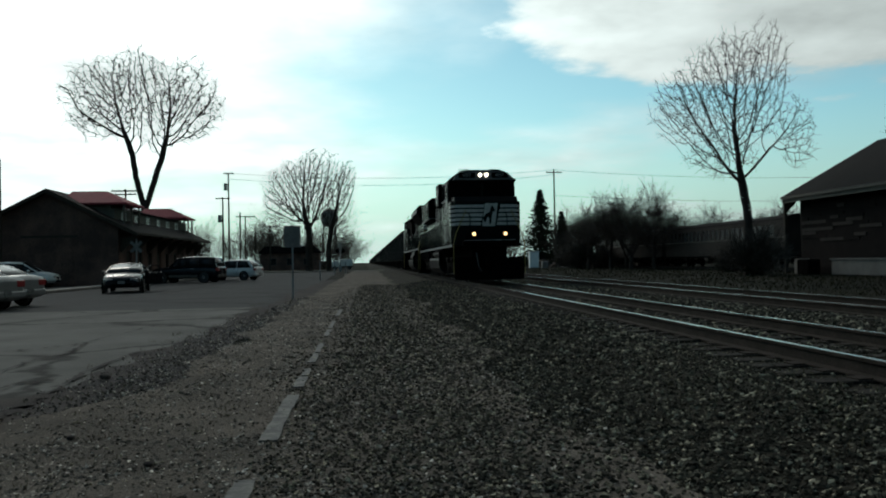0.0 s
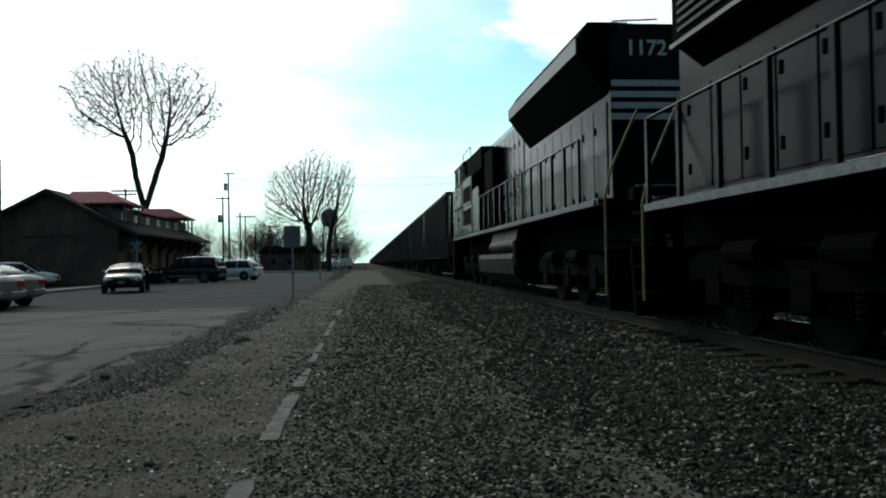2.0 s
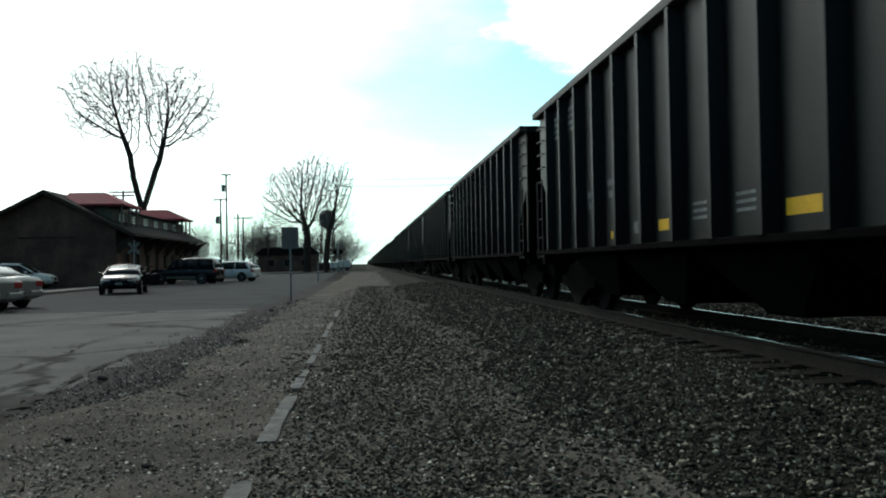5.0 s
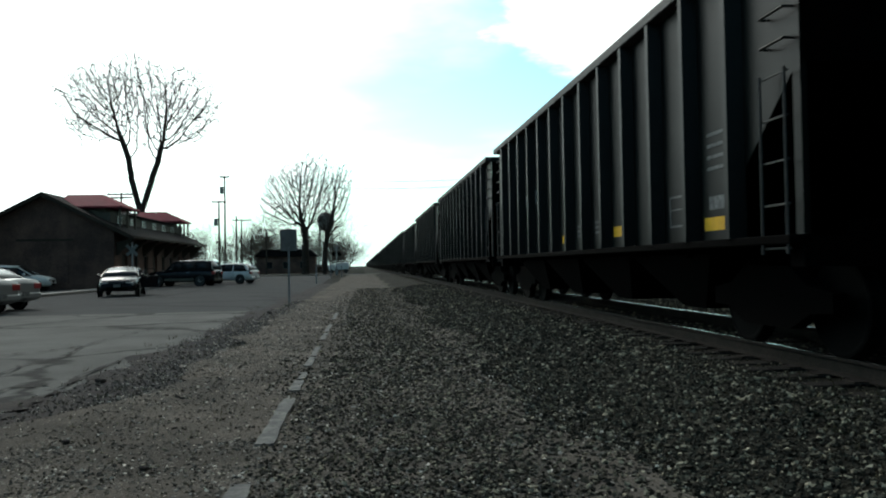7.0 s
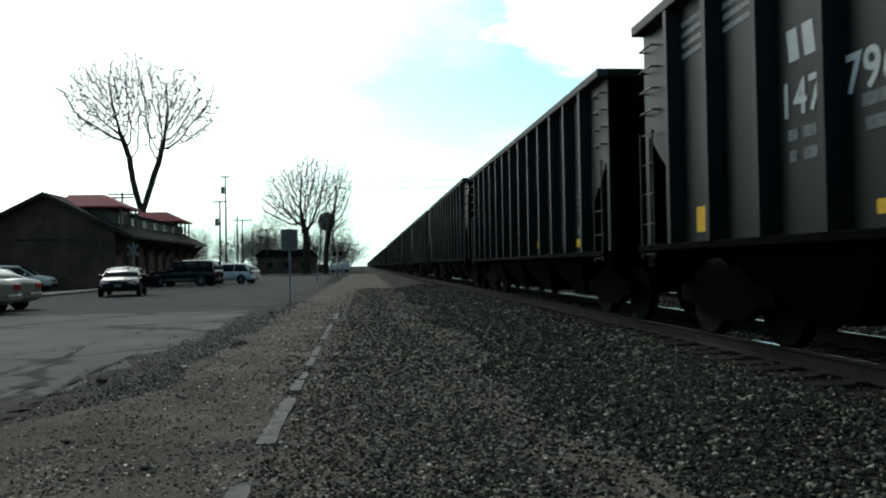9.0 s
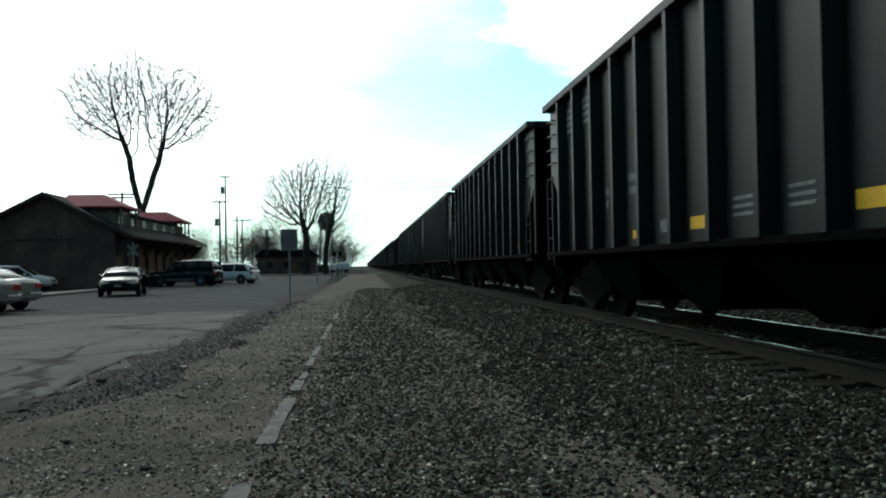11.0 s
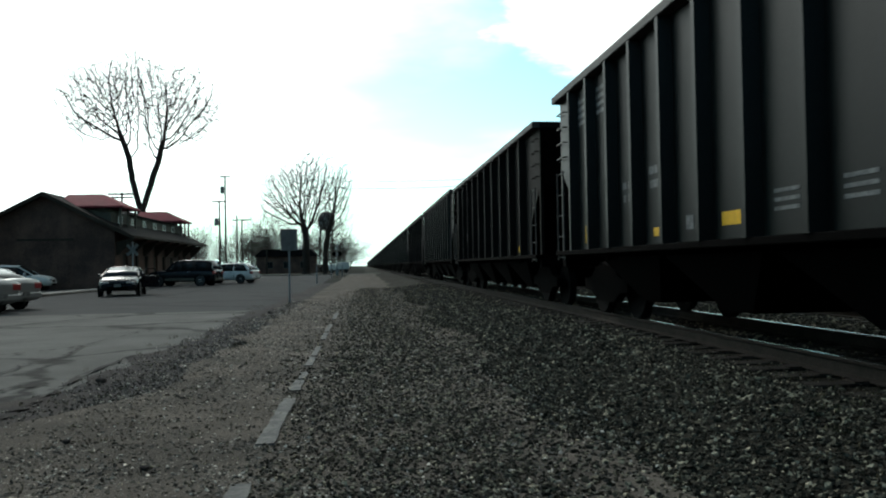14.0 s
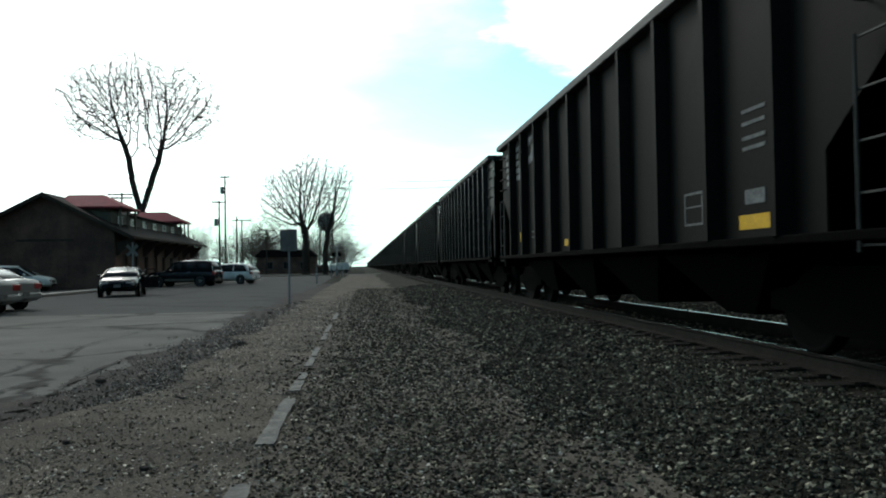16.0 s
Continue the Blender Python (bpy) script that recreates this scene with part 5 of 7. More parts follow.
def reach(stems, spots, step, see, stop, up, rng):
    """Grow limbs from the given stems towards the spots, a step at a time. Returns places and each one's parent."""
    P, parent, kids = [], [], []
    for line, root in stems:
        prev = root
        for a, b in zip(line, line[1:]):
            a, b = np.array(a, float), np.array(b, float)
            n = max(1, int(np.linalg.norm(b - a) / step))
            for i in range(n):
                P.append(a + (b - a) * (i + 1) / n + rng.normal(0, 0.06 * step, 3))
                parent.append(prev)
                prev = len(P) - 1
    kids = [0] * len(P)
    P = [np.array(p) for p in P]
    near, best = np.full(len(spots), -1), np.full(len(spots), 1e9)
    fresh, alive = list(range(len(P))), np.ones(len(spots), bool)
    for _ in range(140):
        q = np.array([P[i] for i in fresh])
        d = np.linalg.norm(spots[:, None, :] - q[None], axis=2)
        k = d.argmin(1)
        dm = d[np.arange(len(spots)), k]
        closer = dm < best
        best[closer], near[closer] = dm[closer], np.array(fresh)[k[closer]]
        alive &= best > stop
        use = np.where(alive & (best < see))[0]
        if not len(use):
            break
        pull = {}
        for i in use:
            v = spots[i] - P[near[i]]
            pull.setdefault(near[i], []).append(v / np.linalg.norm(v))
        fresh = []
        for i, vs in pull.items():
            if kids[i] > 2:
                continue
            v = np.sum(vs, 0)
            v = v / (np.linalg.norm(v) + 1e-6) + rng.normal(0, 0.09, 3)
            v[2] += up
            P.append(P[i] + step * v / np.linalg.norm(v))
            parent.append(i)
            kids.append(0)
            kids[i] += 1
            fresh.append(len(P) - 1)
        if not fresh:
            break
    return P, parent


def grown_tree(x, y, z, stems, lobes, seed, label, density=75, step=0.42, see=9.0, stop=0.5, up=0.12, thin=0.012, bole=0.5, twig=0.8, sprays=2):
    """A bare tree: the first stem is the bole; limbs thicken towards it as the twigs they carry add up."""
    g, rng = random.Random(seed), np.random.default_rng(seed)
    root = empty("bare_tree", x, y, z)
    P, parent = reach(stems, crown_spots(g, lobes, density), step, see, stop, up, rng)
    n = len(P)
    load, leaf = np.zeros(n), np.ones(n, bool)
    for i in range(n - 1, -1, -1):
        if load[i] == 0:
            load[i] = 1.0
        if parent[i] >= 0:
            load[parent[i]] += load[i]
            leaf[parent[i]] = False
    R = [float(r) for r in thin + (bole - thin) * (load / load.max()) ** 0.60]
    wood, fine = Twigs(seed), Twigs(seed + 1)
    for i in range(n):
        j = parent[i]
        a = Vector(P[j]) if j >= 0 else Vector((P[i][0], P[i][1], 0))
        b = Vector(P[i])
        into = wood if R[i] > bole * 0.42 else fine
        r0 = R[j] if j >= 0 else bole * 1.25
        into.bar(a, b, min(r0, R[i] * 1.5), R[i], 9 if into is wood else (5 if R[i] > 0.06 else 3))
        if load[i] < 7:
            d0 = (b - a).normalized()
            for _ in range(sprays if leaf[i] else 1):
                d = (d0 + Vector((g.gauss(0, 0.5), g.gauss(0, 0.5), g.gauss(0.12, 0.4)))).normalized()
                m = b + d * twig * g.uniform(0.3, 0.6)
                e = m + (d + Vector((g.gauss(0, 0.25), g.gauss(0, 0.25), g.gauss(0.1, 0.25)))).normalized() * twig * g.uniform(0.3, 0.6)
                fine.bar(b, m, thin, thin * 0.8, 3)
                fine.bar(m, e, thin * 0.8, thin * 0.55, 3)
    part("trunk", wood.mesh("trunk", "bark"), None, root, "rough grey-brown trunk")
    part("crown", fine.mesh("crown", "bark"), None, root, "bare branches and fine twigs")
    return tagged(root, label, "tree")


def big_trees():
    grown_tree(-23.7, 88, 0, [([(0, 0, 0), (0, 0, 4), (0, 0, 7.4)], -1), ([(0, 0, 7.4), (-0.9, 0, 10.6), (-1.3, 0.1, 13.4)], 15), ([(0, 0, 7.4), (0.9, 0, 10.2), (2.0, -0.1, 13.6)], 15)],
               [((-3.9, 0, 19.3), (4.9, 4.4, 4.6)), ((-0.4, 0, 20.6), (3.4, 4.0, 4.2)), ((4.2, 0, 19.0), (4.2, 4.2, 4.8)), ((-6.4, 0, 17.0), (1.8, 2.0, 1.6)), ((1.2, 0, 16.0), (2.6, 2.2, 2.6))],
               31, "tall bare deciduous tree forked into two stems behind the station", thin=0.020, bole=0.47, stop=0.5, up=0.2)
    grown_tree(-10, 140, 0, [([(0, 0, 0), (0, 0, 3.4), (0.1, 0, 6.6)], -1)], [((-1.4, 0, 13.8), (6.8, 5.5, 6.2)), ((1.6, 0, 16.4), (5.0, 4.5, 5.0)), ((-4.4, 0, 11.6), (4.0, 3.0, 3.6))],
               32, "spreading bare deciduous tree beyond the level crossing", thin=0.018, bole=0.66, density=64, step=0.5, stop=0.6, up=0.22)
    grown_tree(-6.4, 135, 0, [([(0, 0, 0), (0.1, 0, 4.5), (0.7, 0, 7.6)], -1)], [((2.0, 0, 11.6), (2.6, 2.8, 4.4)), ((3.2, 0, 15.6), (2.2, 2.4, 3.4)), ((1.0, 0, 9.0), (3.2, 2.4, 2.0))],
               33, "slender bare tree leaning over the street", thin=0.018, bole=0.40, density=64, step=0.5, stop=0.6, up=0.22)
    grown_tree(24.45, 48.8, 0.06, [([(0, 0, 0), (0.02, 0, 2.0), (0.02, 0, 3.9)], -1)],
               [((-1.2, 0, 11.4), (3.9, 3.4, 3.8)), ((-3.9, 0, 10.8), (2.5, 2.4, 2.6)), ((1.6, 0, 13.9), (1.5, 1.6, 2.6)), ((-1.0, 0, 13.6), (1.8, 1.8, 2.4)), ((-1.6, 0, 7.8), (2.4, 2.2, 1.8)), ((3.4, 0, 9.2), (1.3, 1.6, 2.6))],
               38, "bare young deciduous tree with upswept limbs beside the tracks", thin=0.0095, bole=0.27, density=110, step=0.30, stop=0.34, up=0.3, twig=0.5)
    grown_tree(54.3, 70, 0.06, [([(0, 0, 0), (0, 0, 6)], -1)], [((0, 0, 13), (4.6, 4.0, 5.0))], 35, "bare tree standing behind the brick station", thin=0.012, bole=0.4, density=80)


big_trees()


def thicket():
    """A belt of smaller bare trees and scrub behind the far track."""
    rng = random.Random(8)
    for k, (x, y, h) in enumerate(((33.5, 118, 7.5), (36.5, 112, 8.4), (42.0, 116, 8.8), (47.0, 116, 8.4), (52.0, 112, 8.4), (30.8, 124, 6.6), (57, 104, 9), (62, 96, 9), (26.6, 93, 7.0), (27.4, 87, 7.8), (28.6, 83.5, 8.6), (29.8, 80, 8.0), (28.2, 99, 7.2), (30.2, 90, 7.6))):
        stems = [((0, 0, h * 0.16), (rng.uniform(-0.8, 0.8), rng.uniform(-0.5, 0.5), 1), h * rng.uniform(0.36, 0.50), 0.10) for _ in range(7)]
        bare_tree("bare_tree", x, y, [((0, 0, 0), 0.24), ((0, 0, h * 0.18), 0.2)], stems, 60 + k, "smaller bare tree in a belt of scrub", z=0.06, level=3, wild=0.16, up=0.03, fork=1.5, thin=0.011, group="scrub belt")


thicket()


def shrub(x, y, h, w, seed, label):
    root = empty("shrub", x, y, 0.06)
    t = Twigs(seed)
    g = random.Random(seed)
    for _ in range(46):
        t.limb(Vector((g.uniform(-0.25, 0.25) * w, g.uniform(-0.25, 0.25) * w, 0)), Vector((g.gauss(0, 0.6), g.gauss(0, 0.6), 1)), h * g.uniform(0.6, 1.0), 0.03, 2, 0.02, 0.2, 2, 0.012)
    part("woody_base", t.mesh("woody_base", "brush"), None, root)
    # small dry leaves kept through winter
    v, f = [], []
    for _ in range(2600):
        a, rr, zz = g.uniform(0, 6.283), abs(g.gauss(0, 0.42)) * w, h * g.random() ** 0.8
        p = Vector((rr * math.cos(a) * (1.1 - 0.6 * zz / h), rr * math.sin(a) * (1.1 - 0.6 * zz / h), zz))
        d, e = Vector((g.gauss(0, 1), g.gauss(0, 1), g.gauss(0, 1))) * 0.06, Vector((g.gauss(0, 1), g.gauss(0, 1), g.gauss(0, 1))) * 0.05
        k = len(v)
        v += [p - d, p + e, p + d, p - e]
        f.append((k, k + 1, k + 2, k + 3))
    me = bpy.data.meshes.new("leaves")
    me.from_pydata([tuple(p) for p in v], [], f)
    me.materials.append(M["needle"])
    part("foliage", me, None, root, "small dark leaves")
    tagged(root, label, "shrub", "shrubs")


for a in ((24.4, 47.8, 2.0, 0.85, 1), (26.9, 98, 2.6, 2.4, 2), (30.5, 100, 1.8, 2.2, 3), (34.5, 92, 1.6, 2.0, 4), (29.5, 62, 1.2, 1.6, 5), (38, 96, 2.2, 3.0, 6)):
    shrub(*a, "dense dark shrub beside the far track")


def spruce(x, y, h):
    root = empty("spruce", x, y, 0.06)
    part("trunk", tube(bmesh.new(), [(0, 0, 0), (0, 0, h * 0.97)], 0.22, 8, 0.03), "bark", root)
    g = random.Random(14)
    v, f = [], []
    z = 0.5
    while z < h - 0.1:
        reach = (h - z) * 0.33 + 0.15
        for _ in range(19):
            a = g.uniform(0, 6.283)
            r = reach * g.uniform(0.65, 1.12)
            droop = g.uniform(0.1, 0.35)
            for s in range(9):
                k = (s + 1) / 9
                c = Vector((r * k * math.cos(a), r * k * math.sin(a), z - droop * r * k + 0.25 * r * k * k))
                for _ in range(2):
                    d = Vector((g.gauss(0, 0.16), g.gauss(0, 0.16), g.gauss(0, 0.10)))
                    e = Vector((g.gauss(0, 0.12), g.gauss(0, 0.12), g.gauss(0, 0.12) - 0.06))
                    n = len(v)
                    v += [c - d, c + e, c + d]
                    f.append((n, n + 1, n + 2))
        z += 0.34
    me = bpy.data.meshes.new("crown")
    me.from_pydata([tuple(p) for p in v], [], f)
    me.materials.append(M["needle"])
    part("crown", me, None, root, "dark drooping evergreen boughs")
    tagged(root, "dark green conical spruce tree beside the tracks", "tree")


spruce(29.0, 130, 13.1)
spruce(33.6, 134, 9.5)


def far_woods():
    """Bare woods closing the distance on both sides, plus unseen belts added to block low sky."""
    t = Twigs(77)
    g = random.Random(77)
    spots = [(g.uniform(-95, -9), g.uniform(170, 260), g.uniform(6.0, 10.5)) for _ in range(62)] + [(g.uniform(-7, -3.5) - 2, g.uniform(190, 330), g.uniform(5, 8.5)) for _ in range(10)]
    spots += [(g.uniform(30, 150), g.uniform(140, 230), g.uniform(6, 9.5)) for _ in range(46)] + [(g.uniform(-70, -30), g.uniform(95, 150), g.uniform(5, 8)) for _ in range(16)]
    for x, y, h in spots:
        for _ in range(5):
            t.limb(Vector((x + g.gauss(0, 0.7), y, 0)), Vector((g.gauss(0, 0.35), g.gauss(0, 0.3), 1)), h * g.uniform(0.55, 0.85), 0.12, 3, 0.03, 0.14, 1, 0.016)
    # unseen belts behind and left of the camera, added to block low sky
    for x, y in [(g.choice((g.uniform(-60, -6), g.uniform(18, 70))), g.uniform(-75, -45)) for _ in range(60)] + [(g.uniform(-75, -52), g.uniform(-40, 45)) for _ in range(40)]:
        for _ in range(4):
            t.limb(Vector((x + g.gauss(0, 0.7), y, 0)), Vector((g.gauss(0, 0.35), g.gauss(0, 0.3), 1)), g.uniform(7, 12), 0.2, 2, 0.03, 0.2, 2, 0.06)
    tagged(new("far_woods", t.mesh("far_woods", "brush")), "distant bare brown winter woods, unseen belts added to block low sky", "woods", kind="stuff")
    # ragged clumps: low undergrowth far off, unseen tall ones added to block sky
    rng = np.random.default_rng(5)
    P = [(g.uniform(-110, -8), g.uniform(185, 290), 0.3) for _ in range(1100)] + [(g.uniform(27, 150), g.uniform(118, 220), 0.5) for _ in range(1800)]
    # unseen clumps up to 9 m high, added to fill the sky-blocking belts
    P += [(g.choice((g.uniform(-65, -4), g.uniform(16, 75))), g.uniform(-80, -46), g.uniform(0.5, 9)) for _ in range(3500)] + [(g.uniform(-78, -54), g.uniform(-45, 45), g.uniform(0.5, 5)) for _ in range(1500)]
    stones("undergrowth", np.array(P), rng.uniform(0.7, 1.9, len(P)), "brush", "tangled brown undergrowth below distant trees, unseen clumps added to block sky", 6, 1.1)


far_woods()


# ---- the brick station west of the tracks ----
def gable_roof(x0, x1, xr, y0, y1, ze, zr, t=0.16):
    """A roof with its ridge along y."""
    return prism(bmesh.new(), [(x0, ze), (xr, zr), (x1, ze), (x1, ze - t), (xr, zr - t * 1.15), (x0, ze - t)], y0, y1, "y")


def window_unit(parent, w, h, m, frame_mat="trim", bars=1):
    """A framed pane in the wall plane: x across, z up, y outwards; placed by the pose m."""
    win = part("window", boxed(-w / 2, w / 2, -0.02, 0.01, 0, h), "glass", parent, "dark framed window")
    win.matrix_basis = m
    fr = bmesh.new()
    for a in ((-w / 2 - 0.07, -w / 2, 0, h), (w / 2, w / 2 + 0.07, 0, h), (-w / 2 - 0.07, w / 2 + 0.07, h, h + 0.08), (-w / 2 - 0.12, w / 2 + 0.12, -0.09, 0)):
        box(fr, a[0], a[1], -0.05, 0.06, a[2], a[3])
    for k in range(bars):
        x = -w / 2 + w * (k + 1) / (bars + 1)
        box(fr, x - 0.02, x + 0.02, -0.03, 0.03, 0, h)
    part("window_frame", fr, frame_mat, win)
    return win


def west_station():
    st = empty("station_building", -22.2, 58, 0)
    L = 25.0
    xw, ze, zr = 4.7, 3.72, 6.85
    slope = (zr - ze) / 6.1
    zt = zr - slope * xw
    for y0, y1 in ((0, 0.35), (L - 0.35, L)):
        prism(b := bmesh.new(), [(-xw, 0), (xw, 0), (xw, zt - 0.2), (0, zr - 0.22), (-xw, zt - 0.2)], y0, y1, "y")
        part("gable_wall", b, "brick", st, "dark red brick gable wall")
    # long walls with door and window openings: piers, sills and lintels
    openings = [(2.5, 1.3, 0.0, 2.5), (5.5, 1.1, 0.8, 2.4), (8.2, 1.1, 0.8, 2.4), (11.0, 1.3, 0.0, 2.5), (13.8, 1.1, 0.8, 2.4), (16.6, 1.1, 0.8, 2.4), (19.4, 1.3, 0.0, 2.5), (22.2, 1.1, 0.8, 2.4)]
    for s in (-1, 1):
        y = 0.35
        for c, w, z0, z1 in openings:
            part("wall_pier", boxed(s * xw, s * (xw - 0.35), y, c - w / 2, 0, zt - 0.2), "brick", st)
            if z0:
                part("wall_below_window", boxed(s * xw, s * (xw - 0.35), c - w / 2, c + w / 2, 0, z0), "brick", st)
            part("wall_above_opening", boxed(s * xw, s * (xw - 0.35), c - w / 2, c + w / 2, z1, zt - 0.2), "brick", st)
            if z0:
                window_unit(st, w - 0.14, z1 - z0 - 0.12, pose(s * (xw - 0.12), c, z0 + 0.08, 0, 0, 90 if s < 0 else -90))
            else:
                d = part("door", boxed(s * (xw - 0.14), s * (xw - 0.20), c - w / 2 + 0.02, c + w / 2 - 0.02, 0.02, z1 - 0.02, 0.01), "wood", st, "dark panelled wooden door")
                part("door_handle", boxed(s * (xw - 0.14), s * (xw - 0.08), c + w / 2 - 0.2, c + w / 2 - 0.12, 1.0, 1.06), "steel", d)
            y = c + w / 2
        part("wall_pier", boxed(s * xw, s * (xw - 0.35), y, L - 0.35, 0, zt - 0.2), "brick", st)
        part("stone_sill_course", boxed(s * (xw - 0.02), s * (xw + 0.05), 0.0, L, 0.62, 0.74), "concrete", st)
        for k in range(8):
            yb = 0.4 + k * (L - 0.8) / 7
            prism(b := bmesh.new(), [(s * xw, 2.35), (s * xw, 3.3), (s * (xw + 1.25), 3.62), (s * (xw + 1.25), 3.50), (s * (xw + 0.12), 2.35)], yb - 0.07, yb + 0.07, "y")
            part("eave_bracket", b, "wood", st, "heavy timber eave bracket")
        part("gutter", boxed(s * 6.08, s * 6.2, -0.65, L + 0.65, ze - 0.17, ze - 0.05), "wood", st)
    part("roof", gable_roof(-6.1, 6.1, 0, -0.6, L + 0.6, ze, zr), "roof", st, "dark shingle gable roof with wide eaves")
    for s in (-1, 1):
        prism(b := bmesh.new(), [(0, zr - 0.02), (s * 6.1, ze - 0.02), (s * 6.1, ze - 0.28), (0, zr - 0.30)], -0.66, -0.58, "y")
        part("rake_board", b, "wood", st)
    # freight doorway and stone lintel in the end wall
    part("lintel", boxed(-1.9, 1.9, -0.05, 0.02, 3.42, 3.58), "wood", st, "weathered timber lintel")
    part("freight_door", boxed(-1.6, 1.6, -0.035, 0.0, 0.05, 3.4), "brick", st, "bricked-up freight doorway")
    # clerestory with two red-roofed dormers
    part("clerestory_wall", boxed(1.2, 4.0, 1.5, L - 0.5, 4.4, 5.55), "trim", st, "grey clerestory wall along the roof slope")
    part("clerestory_roof", boxed(0.9, 4.25, 5.7, 19.9, 5.5, 5.62), "roof", st)
    for k in range(6):
        window_unit(st, 0.9, 0.42, pose(4.0, 3.6 + k * 3.3, 4.85, 0, 0, -90), "white_paint", 1)
    for y0, y1, zz in ((1.0, 5.6, 5.95), (20.0, 24.2, 5.95)):
        bm = bmesh.new()
        lo_, hi_ = [(0.4, y0), (5.0, y0), (5.0, y1), (0.4, y1)], [(0.5, y0 + 2.0), (3.0, y0 + 2.0), (3.0, y1 - 2.0), (0.5, y1 - 2.0)]
        a = [bm.verts.new((x, y, zz)) for x, y in lo_]
        a2 = [bm.verts.new((x, y, zz - 0.13)) for x, y in lo_]
        b = [bm.verts.new((x, y, zz + 1.0)) for x, y in hi_]
        for i in range(4):
            j = (i + 1) % 4
            bm.faces.new((a[i], a[j], b[j], b[i]))
            bm.faces.new((a2[i], a2[j], a[j], a[i]))
        bm.faces.new(b)
        bm.faces.new(a2[::-1])
        part("dormer_roof", bm, "red_roof", st, "low red hipped dormer roof")
        part("dormer_wall", boxed(0.8, 3.7, y0 + 0.6, y1 - 0.6, 4.3, zz - 0.13), "trim", st)
        for x, y in ((4.7, y0 + 0.4), (4.7, y1 - 0.4), (4.7, (y0 + y1) / 2)):
            part("dormer_post", boxed(x - 0.07, x + 0.07, y - 0.07, y + 0.07, zr - slope * x - 0.1, zz - 0.1), "trim", st)
    tagged(st, "dark red brick station with shingle roof and red dormer roofs", "building")


west_station()


# ---- the station, porch and coaches east of the tracks ----
def east_station():
    st = empty("station_building", 28.0, 0, 0.06)
    y0, y1 = 14.0, 51.0
    bm = prism(bmesh.new(), [(0, 5.02), (7.0, 8.85), (14.0, 5.02), (14.0, 5.18), (7.0, 9.02), (0, 5.18)], y0, y1, "y")
    part("roof", bm, "roof", st, "dark shingle roof with broad eaves")
    part("gutter", boxed(-0.10, 0.06, y0, y1, 4.98, 5.16), "trim", st, "pale gutter")
    part("fascia", boxed(0.02, 0.10, y0, y1, 4.74, 4.99), "trim", st, "pale fascia board")
    part("soffit", boxed(0.1, 0.9, y0, y1, 4.90, 4.95), "wood", st)
    wall = part("long_wall", boxed(0.9, 1.25, y0 + 1, 50.3, 0.0, 4.96), "blackish_brick", st, "dark brick wall with weathered pale boards")
    rng = random.Random(2)
    z = 2.1
    while z < 4.7:
        y = 50.1
        while y > 43.6:
            w = rng.uniform(0.7, 2.2)
            if rng.random() < 0.72:
                part("siding_board", boxed(0.855 - rng.random() * 0.02, 0.9, y - w + 0.03, y, z, z + 0.20), "blackish_brick" if rng.random() < 0.6 else "pullman", wall)
            y -= w
        z += 0.23
    part("end_wall", boxed(1.25, 13.0, 49.95, 50.3, 0.0, 5.0), "blackish_brick", st)
    prism(b := bmesh.new(), [(1.25, 5.0), (12.75, 5.0), (7.0, 8.3)], 49.95, 50.3, "y")
    part("gable_infill", b, "wood", st)
    part("stone_base", boxed(0.35, 0.9, y0 + 1, 46.0, 0.0, 0.92, 0.03), "concrete", st, "pale stone plinth wall")
    part("stone_cap", boxed(0.28, 0.9, y0 + 1, 46.05, 0.92, 1.0), "concrete", st)
    for y in (50.8,):
        p = part("porch_post", boxed(0.02, 0.22, y - 0.1, y + 0.1, 0, 4.92, 0.01), "wood", st, "timber porch post")
        prism(b := bmesh.new(), [(0.2, 4.2), (0.30, 4.2), (0.85, 4.75), (0.85, 4.90), (0.2, 4.90)], y - 0.06, y + 0.06, "y")
        part("brace", b, "wood", p)
    part("stone_pier", boxed(-0.35, 0.4, 48.4, 49.0, 0, 1.0, 0.03), "concrete", st, "squat pale stone pier")
    for y in (38.0, 33.0, 28.0, 22.0):
        window_unit(st, 1.3, 1.8, pose(0.89, y, 1.9, 0, 0, 90), "trim", 1)
    lamp = part("wall_light", boxed(0.7, 0.9, 40.7, 40.95, 2.62, 2.75, 0.02), "white_paint", st, "small pale wall light")
    tagged(st, "dark brick trackside station with porch and stone plinth", "building")


east_station()
for x, y in ((27.6, 47.9), (27.5, 47.1)):
    bm = boxed(-0.4, 0.4, -0.35, 0.35, 0, 0.95, 0.05)
    ob = new("utility_box", mesh_of("utility_box", bm, "under"))
    ob.location = (x + 0.2, y, 0.06)
    tagged(ob, "low dark metal utility box beside the porch", "utility box")


